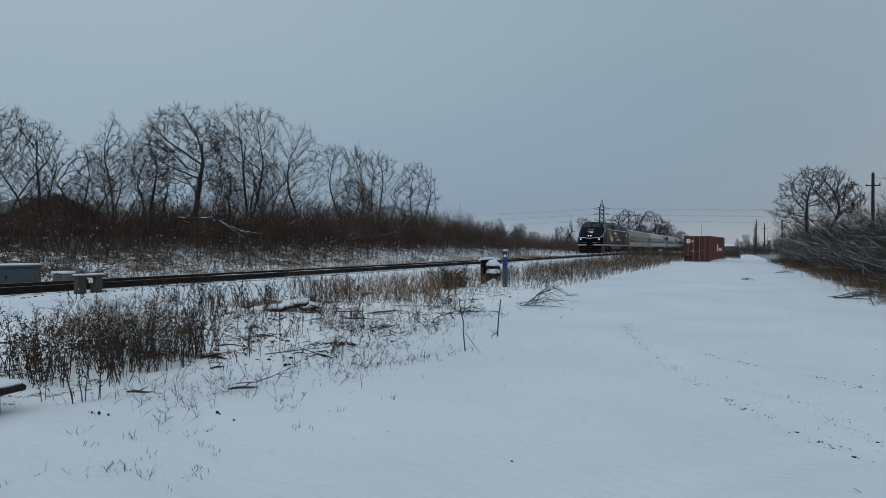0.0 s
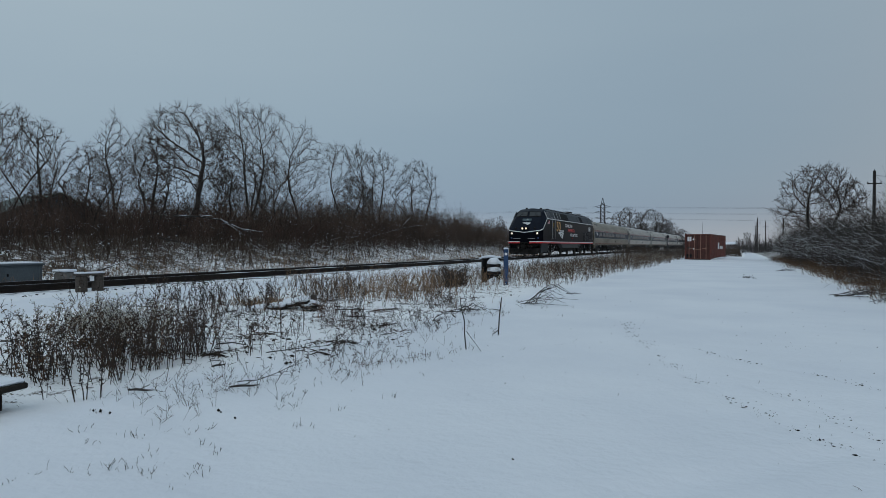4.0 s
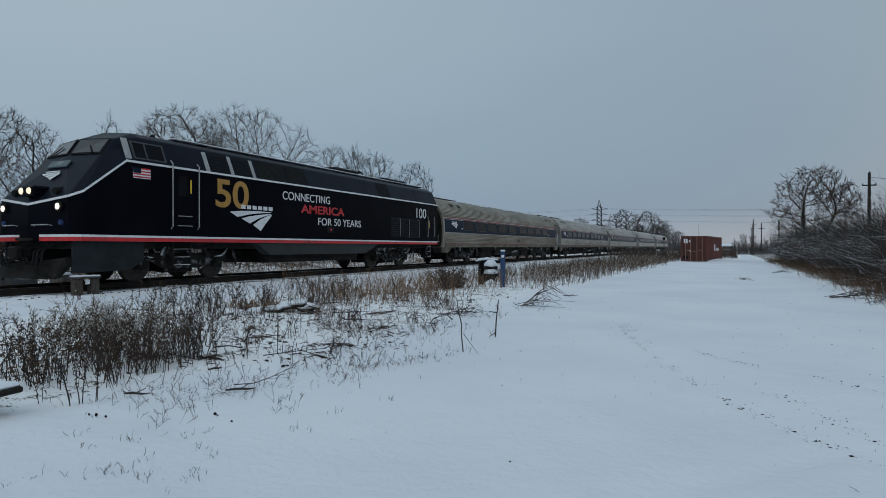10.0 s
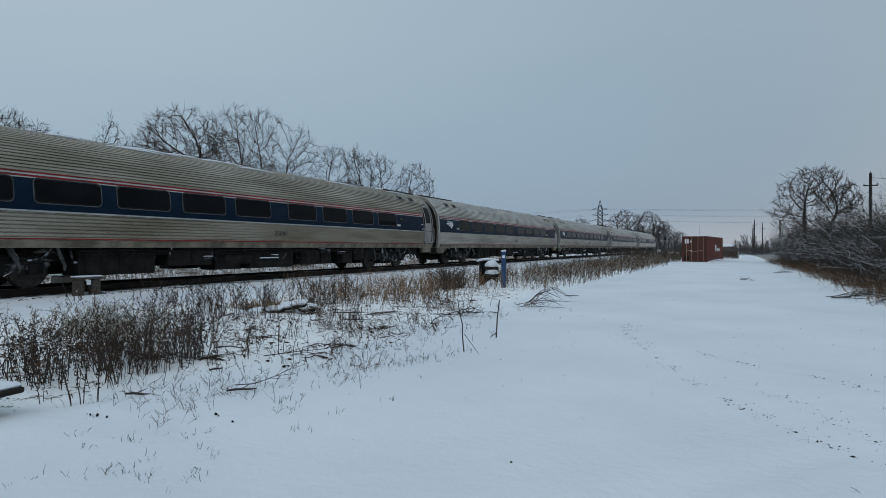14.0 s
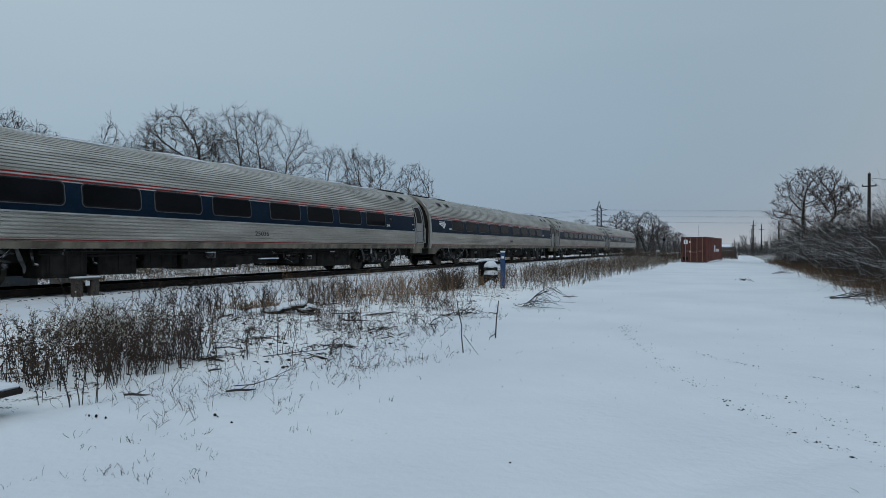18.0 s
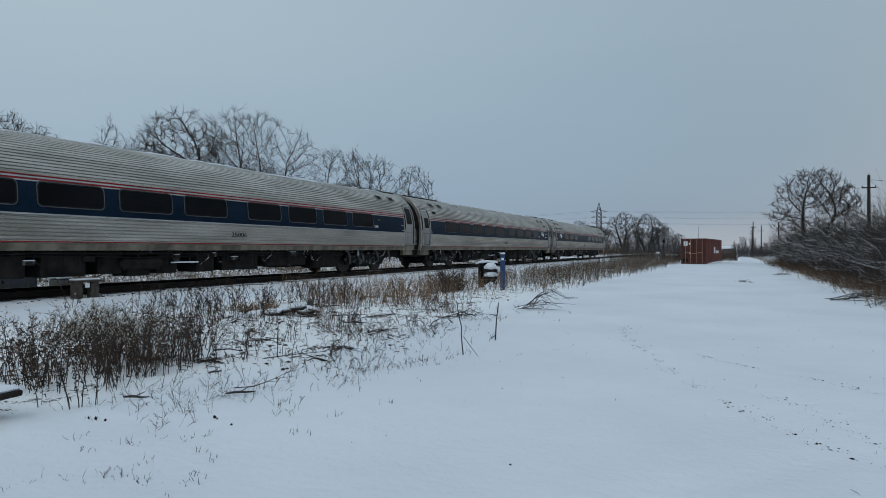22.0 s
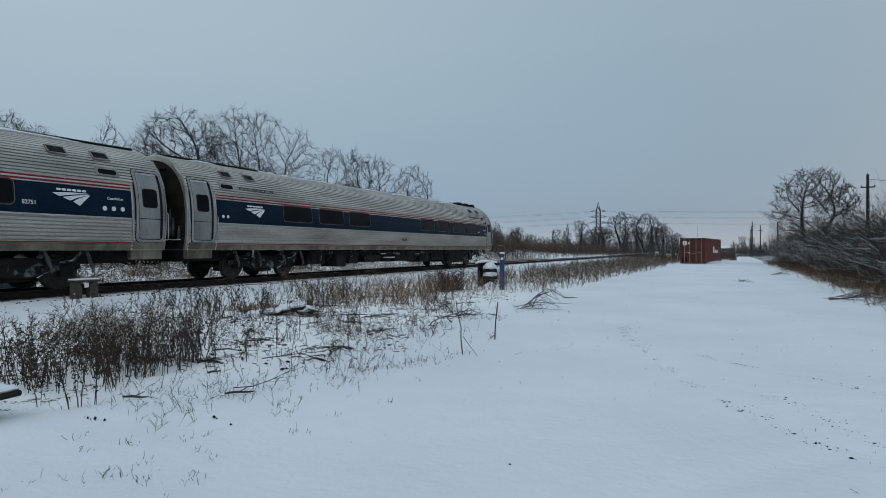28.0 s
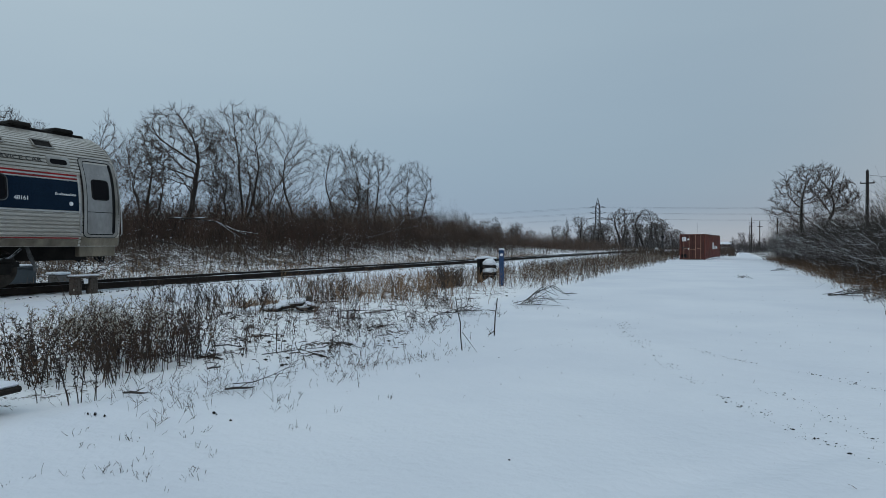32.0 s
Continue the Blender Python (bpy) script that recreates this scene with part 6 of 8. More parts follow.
X, Y = scatter(6500, -27.0, -19.9, -4, 75, lambda x, y: (0.03 + 0.97 * ease(-22.0, -24.4, x - 1.7 * ease(38, 24, y) + 0.9 * noise.noise((y * 0.35, x * 0.3, 51.0)))) * (0.3 + 0.7 * clump(x, y, 0.5, 7)))
thicket("bank_foot_stems", X, Y, R.uniform(0.4, 1.5, len(X)), DRY, "sparse dark stems over snow at the foot of the bank", side=2)
X, Y = scatter(17000, -24.0, -18.7, 2, 72, lambda x, y: 0.15 + clump(x, y, 0.6, 2) ** 2 * 1.2)
thicket("bank_foot_grass", X, Y, R.uniform(0.08, 0.42, len(X)), STRAW, "dry weeds along the far side of the track", radius=0.007, side=2)
X, Y = scatter(4500, -24.5, -18.9, 2, 72, lambda x, y: clump(x, y, 0.8, 31) ** 3 * 2.0)
thicket("bank_foot_litter", X, Y, R.uniform(0.06, 0.5, len(X)), DRY_DARK, "low dark broken stems on the snowy foot of the bank", radius=0.009, side=3, wob=0.4)
# snow lodged in tufts on the low brush
X, Y = scatter(5200, -25.0, -19.2, 4, 72, lambda x, y: clump(x, y, 0.7, 37) ** 3 * 2.2)
C = np.stack([X, Y, heights(X, Y) + R.uniform(0.05, 0.9, len(X)) ** 1.5 * np.interp(X, [-25, -19.2], [1.5, 0.3])], 1)
stuff("snow_flecks", lumps_mesh("snow_flecks", C, R.uniform(0.012, 0.05, (len(X), 3)) * np.array([1.2, 1.2, 0.7])), SNOW_CAP, "small tufts of snow lodged on the low brush", "snow")
X, Y = scatter(7000, -75, -19.5, 62, 150, lambda x, y: ease(-19.5, -24, x - (track_x(y) - TRACK_X)))
thicket("far_thicket", X, Y, R.uniform(1.3, 3.0, len(X)), BRUSH, "far dark leafless thicket beside the line", radius=0.022, side=2)
X, Y = scatter(3000, -110, -9, 165, 240)
thicket("skyline_thicket", X, Y, R.uniform(1.6, 4.0, len(X)), FAR_WOOD, "dark leafless thicket on the skyline", radius=0.05, side=2)
X, Y = scatter(5200, -60, -31.5, -10, 70, lambda x, y: 0.3 + 0.7 * ease(24, 34, y))
thicket("back_thicket", X, Y, R.uniform(1.6, 3.5, len(X)), BRUSH, "leafless undergrowth behind the bank", radius=0.022, side=3)
X, Y = scatter(3800, 2, 70, 85, 330, lambda x, y: 1.0 if x > 6.5 + (y - 85) * 0.03 or y > 180 else 0.0)
thicket("lane_end_thicket", X, Y, R.uniform(1.5, 4.0, len(X)), FAR_WOOD, "far dark leafless thicket at the lane's end", radius=0.035, side=2)


# the thicket beside the lane: long stems that arch over towards it, with snow along them
def arching(name, n, x0, x1, y0, y1, label, tall=(2.2, 3.6), material=BRUSH_SNOW, radius=0.016, way=math.pi):
    X, Y = scatter(n, x0, x1, y0, y1)
    Z = heights(X, Y)
    n = len(X)
    L = R.uniform(*tall, n) * np.clip((Y + 1) / 27, 0.5, 1.0)
    a = R.normal(way, 1.0, n)
    out = np.stack([np.cos(a), np.sin(a) * 0.9, np.zeros(n)], 1)
    reach = R.uniform(0.25, 0.8, n)
    f = np.array([0, 0.25, 0.5, 0.75, 1.0])
    P = np.stack([X, Y, Z - 0.05], 1)[:, None] + out[:, None] * (L * reach)[:, None, None] * (f ** 1.4)[None, :, None]
    rise = np.sin(f[None] * R.uniform(1.0, 1.75, n)[:, None]) * (L * np.sqrt(1.15 - reach ** 2))[:, None] * 0.95
    P[:, :, 2] += rise
    P[:, 1:] += R.normal(0, 0.11, (n, 4, 3))
    rad = radius * R.uniform(0.6, 1.4, n)[:, None] * np.array([1, 0.85, 0.7, 0.5, 0.3])
    allP, allR = [P], [rad]
    for k in range(4):
        i = R.integers(1, 4, n)
        base = P[np.arange(n), i]
        v = P[np.arange(n), i + 1] - base
        v /= np.linalg.norm(v, axis=1, keepdims=True)
        v = v + R.normal(0, 0.45, (n, 3)) + np.array([0, 0, 0.15])
        l2 = R.uniform(0.3, 1.0, n)
        Q = base[:, None] + v[:, None] * (l2[:, None] * f)[..., None]
        Q[:, 2:] += R.normal(0, 0.03, (n, 3, 3))
        allP.append(Q)
        allR.append(rad * 0.5)
    return stuff(name, strands_mesh(name, np.concatenate(allP), np.concatenate(allR)), material, label, "brush")


arching("bank_arching_stems", 190, -28.0, -22.0, 4, 70, "snow-lined bent stems in the thicket on the bank", (0.8, 2.2), radius=0.012, way=0.6)
arching("lane_thicket", 1150, 5.2, 13.0, 12.5, 75, "tangle of arching leafless stems lined with snow beside the lane", (2.3, 3.7), radius=0.0105)
arching("dark_lane_thicket", 4400, 5.4, 15.0, 12.5, 75, "tangle of arching dark leafless stems beside the lane", (2.2, 3.8), BARK, 0.010)
arching("lane_thicket_edge", 420, 4.4, 5.6, 15.0, 70, "low arching leafless stems at the lane's edge", (1.2, 2.6), radius=0.013)
X, Y = scatter(6500, 6.0, 15.0, 11, 72)
thicket("lane_thicket_core", X, Y, R.uniform(1.0, 3.0, len(X)) * np.clip((Y + 1) / 27, 0.5, 1.0), BARK, "dark heart of the thicket beside the lane", radius=0.011)
X, Y = scatter(5200, 3.2, 5.4, 11, 45, lambda x, y: (0.15 + 0.85 * clump(x, y, 0.7, 19) ** 2) * ease(3.2, 4.0, x + 0.6 * noise.noise((y * 0.5, x, 3))))
thicket("lane_edge_straw", X, Y, R.uniform(0.06, 0.34, len(X)), STRAW, "pale matted straw at the foot of the thicket", lean=(-0.5, 0), radius=0.005, side=2, wob=0.3)
X, Y = scatter(13000, 3.0, 6.6, 11, 70, lambda x, y: (0.3 + 0.7 * clump(x, y, 0.5, 11)) * ease(3.1, 4.5, x + 0.7 * noise.noise((y * 0.5, x, 3))))
thicket("lane_edge_grass", X, Y, R.uniform(0.12, 0.6, len(X)), RUSSET, "dry brown grass at the foot of the thicket", lean=(-0.2, 0), radius=0.006, side=2)
# undergrowth put out of view, so the train's side mirrors something dark
X, Y = scatter(3000, 14.5, 26, -45, 60)
thicket("unseen_thicket", X, Y, R.uniform(2.0, 3.8, len(X)), BRUSH, "dark leafless undergrowth added out of view to darken reflections", radius=0.02, side=2)


# weeds between the lane and the track
def weeds(name, X, Y, H, material, label, radius=0.0055, side=6, heads=0.0, head_mat=SEED, bend=0.10, head_size=0.018, low=0.35, steep=0.7):
    n = len(X)
    Z = heights(X, Y)
    d = np.stack([R.normal(0.02, bend, n), R.normal(0, bend, n), np.ones(n)], 1)
    f = np.array([0.0, 0.35, 0.7, 1.0])
    P = np.stack([X, Y, Z - 0.04], 1)[:, None] + d[:, None] * (H[:, None] * f)[..., None]
    P[:, 1:] += R.normal(0, 0.018, (n, 3, 3)) * np.minimum(1.0, H / 0.35)[:, None, None]
    P[:, 3, 2] -= np.abs(R.normal(0, 0.05, n)) * H
    rad = radius * R.uniform(0.7, 1.5, n)[:, None] * np.array([1.0, 0.85, 0.6, 0.4])
    allP, allR, tips = [P], [rad], [P[:, 3]]
    for k in range(side):
        s = R.uniform(low, 0.98, n)
        a = P[:, 0] + (P[:, 3] - P[:, 0]) * s[:, None]
        v = np.stack([R.normal(0, 0.6, n), R.normal(0, 0.6, n), R.uniform(0.0, 1.0, n) * steep + 0.15], 1)
        v /= np.linalg.norm(v, axis=1, keepdims=True)
        L = H * R.uniform(0.08, 0.26, n)
        Q = a[:, None] + v[:, None] * (L[:, None] * np.array([0, 0.4, 0.75, 1.0]))[..., None]
        Q[:, 3, 2] -= L * R.uniform(0, 0.25, n)
        allP.append(Q)
        allR.append(rad * 0.65)
        tips.append(Q[:, 3])
    stuff(name, strands_mesh(name, np.concatenate(allP), np.concatenate(allR)), material, label, "weeds")
    if heads:
        T = np.concatenate(tips)
        T = T[R.random(len(T)) < heads]
        S = head_size * R.uniform(0.5, 1.5, (len(T), 3))
        S[:, 2] *= 1.3
        stuff(name.replace("weeds", "seed_heads").replace("stalks", "withered_leaves"), lumps_mesh("heads", T, S), head_mat, "withered seed heads and curled leaves on dead weeds", "weeds")


def lane_edge(y):
    """Where the weeds end towards the lane."""
    return np.interp(y, [0, 3.4, 4.5, 6.5, 9, 14, 24, 40, 58, 80], [-6.6, -5.5, -4.9, -4.2, -4.7, -5.4, -5.2, -4.7, -3.9, -3.4]) + 0.35 * noise.noise((y * 0.7, 0, 2))


def in_strip(x, y):
    return 1.0 if x < lane_edge(y) else 0.0


def forbs(name, B, H, material, label, leaves=14, twigs=5, radius=0.004, bend=0.16, leaf=0.042, leaf_mat=None, low=0.08, tops=0.0, top_mat=SEED, top_size=0.014):
    """Dead flowering weeds: crooked stems, short twigs near the top, curled leaves hanging all along them."""
    B = np.asarray(B, float)
    n = len(B)
    Z = heights(B[:, 0], B[:, 1])
    f = np.array([0.0, 0.25, 0.5, 0.75, 1.0])
    lean = R.normal(0, bend, (n, 2))
    curl = R.normal(0, bend * 0.8, (n, 2))
    P = np.empty((n, 5, 3))
    for i in range(2):
        P[:, :, i] = B[:, i:i + 1] + H[:, None] * (lean[:, i:i + 1] * f + curl[:, i:i + 1] * f ** 2)
    P[:, :, 2] = Z[:, None] - 0.03 + H[:, None] * (f - 0.12 * f ** 3 * np.abs(R.normal(0, 1, n))[:, None])
    P[:, 1:] += R.normal(0, 0.008, (n, 4, 3))
    rad = radius * R.uniform(0.7, 1.4, n)[:, None] * np.array([1.0, 0.9, 0.75, 0.55, 0.35])
    def along(s):
        i = np.minimum((s * 4).astype(int), 3)
        k = (s * 4 - i)[:, None]
        j = np.arange(n)
        return P[j, i] * (1 - k) + P[j, i + 1] * k
    allP, allR, tips = [P], [rad], [P[:, 4]]
    for k in range(twigs):
        a = along(R.uniform(0.45, 0.97, n))
        v = np.stack([R.normal(0, 0.6, n), R.normal(0, 0.6, n), R.uniform(0.35, 1.0, n)], 1)
        v /= np.linalg.norm(v, axis=1, keepdims=True)
        L = H * R.uniform(0.06, 0.22, n)
        Q = a[:, None] + v[:, None] * (L[:, None] * f)[..., None]
        Q[:, 2:] += R.normal(0, 0.006, (n, 3, 3))
        allP.append(Q)
        allR.append(rad * 0.6)
        tips.append(Q[:, 4])
    stuff(name, strands_mesh(name, np.concatenate(allP), np.concatenate(allR)), material, label, "weeds")
    LP, LR = [], []
    for k in range(leaves):
        a = along(low + (0.97 - low) * R.random(n) ** 0.8)
        t = R.uniform(0, 6.28, n)
        l = leaf * R.uniform(0.4, 1.3, n)
        o = np.stack([np.cos(t), np.sin(t), np.zeros(n)], 1) * l[:, None]
        d = R.uniform(-0.9, 0.5, n) * l
        Q = np.stack([a, a + o * 0.45 + np.array([0, 0, 1.0]) * (0.15 * l)[:, None], a + o * 0.75 + np.array([0, 0, 1.0]) * d[:, None]], 1)
        LP.append(Q)
        LR.append(l[:, None] * np.array([0.05, 0.17, 0.04]))
    if leaves:
        stuff(name + "_leaves", strands_mesh(name + "_leaves", np.concatenate(LP), np.concatenate(LR)), leaf_mat or material, "curled withered leaves on dead weeds", "weeds")
    if tops:
        T = np.concatenate(tips)
        T = T[R.random(len(T)) < tops]
        S = top_size * R.uniform(0.4, 1.7, (len(T), 3))
        stuff(name + "_seed_heads", lumps_mesh("heads", T, S), top_mat, "fluffy withered seed heads on dead weeds", "weeds")


def clusters(n, per, spread, x0, x1, y0, y1, keep):
    """Base points in loose clusters, kept where keep(x, y) allows."""
    X, Y = scatter(n, x0, x1, y0, y1, keep)
    out = []
    for x, y in zip(X, Y):
        m = max(1, int(R.exponential(per)))
        out.append(np.stack([x + R.normal(0, spread, m), y + R.normal(0, spread, m)], 1))
    return np.concatenate(out)


def side_of(x, y):
    """How far to the side of the way ahead a place lies."""
    return -x / max(y, 0.1)


def left_band(x, y):
    d = math.hypot(x, y)
    return (0.10 * ease(0.85, 1.0, side_of(x, y)) + 0.9 * ease(1.02, 1.32, side_of(x, y))) * (1 if 6.75 + 0.5 * noise.noise((x, y, 8)) < d < 11.5 else 0.0) * (1 - 0.75 * ease(9.3, 11.2, d))


B = clusters(230, 3.4, 0.11, -10.6, -5.2, 3.4, 8.0, left_band)
half = R.random(len(B)) < 0.62
B, B2 = B[half], B[~half]
forbs("brown_stalks", B2, R.uniform(0.34, 0.8, len(B2)), DRY, "dead light-brown weeds with curled leaves", 13, 6, 0.0044, leaf=0.048, bend=0.2, leaf_mat=RUSSET, tops=0.10)
forbs("tall_stalks", B, R.uniform(0.34, 0.74, len(B)) + 0.16 * np.array([clump(x, y, 1.1, 41) for x, y in B]), DRY_DARK, "tall dead brown weed stalks standing in the snow", 12, 5, 0.0046, tops=0.07, leaf=0.05, bend=0.2)
B = np.stack([R.normal(-7.2, 0.48, 110), R.normal(5.0, 0.30, 110)], 1)
forbs("pale_weeds", B, R.uniform(0.62, 0.88, len(B)), DRY, "pale dried weeds with fluffy white seed heads", 8, 15, 0.0038, 0.14, 0.034, STRAW, tops=0.95, top_size=0.011)
B = np.stack([R.normal(-6.6, 0.25, 55), R.normal(5.4, 0.25, 55)], 1)
forbs("russet_weeds", B, R.uniform(0.4, 0.72, len(B)), BRUSH_RED, "russet dead weeds in the snow", 20, 6, 0.0045, 0.16, 0.04)
B = np.array([(x + R.normal(0, 0.03), y + R.normal(0, 0.03)) for x, y in ((-5.54, 3.52), (-5.48, 3.62), (-5.4, 3.7), (-5.88, 3.48), (-5.94, 4.62), (-6.05, 4.8), (-6.04, 5.05), (-5.91, 5.11), (-6.3, 3.9), (-5.74, 4.15), (-6.0, 4.3)) for k in range(2)])
forbs("front_stalks", B, R.uniform(0.45, 0.7, len(B)), TWIG, "single dark leafy dead stalks in the snow", 22, 4, 0.005, 0.14, 0.036, low=0.2)


def mid_field(x, y):
    return in_strip(x, y) * clump(x, y, 0.9, 23) ** 2 * (1 - ease(1.1, 1.3, side_of(x, y))) * 1.6


B = clusters(280, 2.2, 0.09, -11.5, -4.3, 5.0, 15.0, mid_field)
forbs("thin_weeds", B, R.uniform(0.18, 0.72, len(B)), DRY_DARK, "thin dead weeds scattered over the snow", 8, 7, 0.0046, 0.2, 0.045)
B = clusters(120, 5, 0.14, -12.8, -8.2, 7.4, 16.0, lambda x, y: 0.25 + 0.75 * clump(x, y, 0.6, 61) ** 2)
forbs("trackside_weeds", B, R.uniform(0.3, 0.75, len(B)), DRY_DARK, "dead weeds in clumps along the track", 9, 6, 0.0058, 0.2, 0.055)
# matted grass, broken twigs and stems lying on the snow
B = clusters(420, 9, 0.12, -11.5, -4.4, 5.0, 17, lambda x, y: in_strip(x, y) * clump(x, y, 1.0, 71) ** 3 * 1.8)
X, Y = B[:, 0], B[:, 1]
a, l = R.uniform(0, 6.28, len(X)), R.uniform(0.04, 0.26, len(X))
Z = heights(X, Y)
P = np.stack([np.stack([X + np.cos(a) * l * q, Y + np.sin(a) * l * q, Z + h * l], 1) for q, h in ((-0.5, -0.02), (-0.1, 0.10), (0.25, 0.13), (0.5, 0.05))], 1)
stuff("fallen_twigs", strands_mesh("fallen_twigs", P, np.ones((len(X), 1)) * np.array([[0.005, 0.006, 0.005, 0.002]])), DRY_DARK, "broken twigs and flattened stems on the snow", "twigs")
X, Y = R.normal(-9.8, 0.5, 300), R.normal(10.9, 0.35, 300)
weeds("matted_grass", X, Y, R.uniform(0.10, 0.30, len(X)), STRAW, "hump of matted straw-coloured grass", 0.005, 3, 0.0, bend=0.7)
FRINGE = ((-3.88, 5.54), (-3.84, 6.11), (-3.7, 6.6), (-3.34, 7.05))
f = R.uniform(0, 3, 300)
X, Y = np.interp(f, range(4), [p[0] for p in FRINGE]) + R.normal(0, 0.12, 300), np.interp(f, range(4), [p[1] for p in FRINGE]) + R.normal(0, 0.2, 300)
weeds("grass_fringe", X, Y, R.uniform(0.02, 0.10, 300), DRY, "fringe of short dry grass in the snow", 0.0022, 2, 0.0, bend=0.45)

# bushy dead shrubs that stand singly in the snow
SHRUBS = "dead shrubs in the snow"
def shrub(label, x, y, seed, h, material=DRY_DARK, **k):
    k.setdefault("girth", 0.011)
    return tree(label, x, y, seed, h, material, material, z=ground_z(x, y), group=SHRUBS, category="shrub", name="shrub", **k)


bush = shrub("round twiggy dead shrub in the snow", -4.31, 6.23, 61, 0.42, stems=7, fork=0.12, spread=1.0, twig=0.0027, counts=(3, 5, 4, 2), up=0.3)
fan = shrub("fan of reddish bare stems in the snow", -6.4, 9.07, 62, 0.62, BRUSH_RED, stems=9, fork=0.3, spread=0.35, twig=0.0031, counts=(2, 3, 2, 1), up=0.3)
small = shrub("small dead shrub in the snow", -5.08, 5.42, 63, 0.34, stems=4, fork=0.2, spread=0.6, twig=0.0028, counts=(3, 4, 3, 2), girth=0.015)
stalk = shrub("tall thin dead stalk with few twigs", -5.47, 6.34, 64, 0.98, stems=1, fork=0.7, spread=0.4, twig=0.0035, counts=(2, 4, 2, 1), up=0.5, girth=0.0058)
for m, x, y, s in ((stalk, -4.49, 5.42, 0.55), (stalk, -9.2, 8.91, 0.95), (stalk, -7.3, 7.4, 0.9), (stalk, -6.6, 8.2, 0.8), (stalk, -8.1, 9.6, 0.8), (small, -4.35, 4.05, 0.75), (bush, -4.6, 4.15, 0.5), (small, -4.1, 4.3, 0.6), (small, -4.81, 3.88, 0.7), (small, -4.95, 4.3, 0.8), (small, -5.05, 4.47, 0.6),
                   (bush, -5.35, 9.1, 1.2), (bush, -5.75, 8.85, 1.0), (bush, -5.1, 9.7, 0.9), (fan, -6.9, 9.4, 0.8), (fan, -7.6, 10.3, 0.8), (bush, -6.9, 7.2, 0.8), (small, -6.2, 7.2, 1.1), (small, -5.6, 7.6, 1.2),
                   (bush, -4.9, 11.6, 0.8), (small, -4.5, 12.6, 1.2), (fan, -5.8, 12.4, 0.7), (bush, -6.3, 13.2, 0.9), (small, -4.6, 9.2, 0.8), (small, -4.0, 7.6, 0.7), (small, -4.2, 5.2, 0.5), (bush, -7.9, 8.3, 0.9), (fan, -8.4, 7.7, 0.9)):
    copy_thing(m, sized(x, y, rng.uniform(0, 360), s))
X, Y = scatter(1500, -11.8, -6.6, 12.5, 24, lambda x, y: clump(x, y, 0.45, 24) ** 2 * ease(-5.8, -7.6, x))
weeds("straw_weeds", X, Y, R.uniform(0.3, 0.8, len(X)), STRAW, "straw-coloured dead grass by the track", 0.0045, 5, 0.0, bend=0.28)
X, Y = R.normal(-8.6, 1.0, 420), R.normal(14.8, 1.9, 420)
weeds("straw_clump", X, Y, R.uniform(0.3, 0.85, len(X)), STRAW, "clump of straw-coloured dead grass", 0.005, 5, 0.0, bend=0.32)
X, Y = R.normal(-8.67, 0.26, 170), R.normal(18.67, 0.5, 170)
weeds("dark_clump", X, Y, R.uniform(0.2, 0.85, len(X)), TWIG, "dark clump of dead weeds by the track", 0.008, 9, 0.3, DRY_DARK, bend=0.4)
X, Y = scatter(8600, -10.8, -4.4, 19.5, 72, lambda x, y: in_strip(x, y) * (0.1 + 1.3 * clump(x, y, 0.6, 25) ** 2) * (0.4 + 0.6 * ease(-4.6, -6.0, x)))
weeds("strip_weeds", X, Y, R.uniform(0.25, 0.6, len(X)) + 0.35 * np.array([clump(x, y, 0.7, 45) ** 2 for x, y in zip(X, Y)]), RUSSET, "dense dead weeds beside the track", 0.005, 8, 0.2, SEED, bend=0.25, head_size=0.016, low=0.15)
X, Y = scatter(2600, -11.2, -4.6, 24, 75, lambda x, y: in_strip(x, y) * 1.5 * clump(x, y, 0.7, 26) ** 2)
weeds("strip_dark_stalks", X, Y, R.uniform(0.4, 0.95, len(X)), DRY_DARK, "dark dead stalks beside the track", 0.0075, 7, 0.15, DRY_DARK, bend=0.25, head_size=0.016, low=0.15)
X, Y = scatter(2200, -13, 3, 70, 100, lambda x, y: 1.0 if x < -3.2 + (y - 70) * 0.05 else 0.0)
weeds("far_weeds", X, Y, R.uniform(0.6, 1.3, len(X)), DRY, "far dead weeds behind the container", 0.014, 4, 0.0)
X, Y = scatter(1100, -5.6, -3.0, 4.6, 9.4, lambda x, y: clump(x, y, 1.2, 27) ** 3 * ease(-2.9, -3.8, x))
weeds("short_grass", X, Y, R.uniform(0.06, 0.20, len(X)), DRY, "short dry grass poking through the snow", 0.0028, 3, 0.0, bend=0.3)

# single tufts in the open snow
TUFTS = [(-4.83, 3.27), (-3.62, 2.52), (-3.61, 2.56), (-3.5, 2.54), (-3.53, 2.63), (-3.42, 2.6), (-3.32, 2.58), (-3.33, 2.61), (-3.5, 2.8), (-3.58, 2.84), (-3.1, 2.78), (-3.08, 2.73), (-3.02, 2.6),
         (-4.05, 3.0), (-3.95, 2.99), (-3.8, 3.3), (-3.73, 3.29), (-3.41, 3.12), (-4.52, 2.92), (-3.0, 2.53), (-3.95, 2.18), (-3.95, 2.26), (-3.7, 2.4), (-4.14, 2.77), (-3.65, 3.42), (-3.19, 3.06),
         (-3.07, 4.32), (-2.89, 4.89), (-3.04, 3.85), (-3.12, 3.81), (-3.6, 5.6), (-3.1, 5.9), (-2.6, 7.9)]
X, Y = np.concatenate([[x + R.normal(0, 0.05) for _ in range(6)] for x, y in TUFTS]), np.concatenate([[y + R.normal(0, 0.035) for _ in range(6)] for x, y in TUFTS])
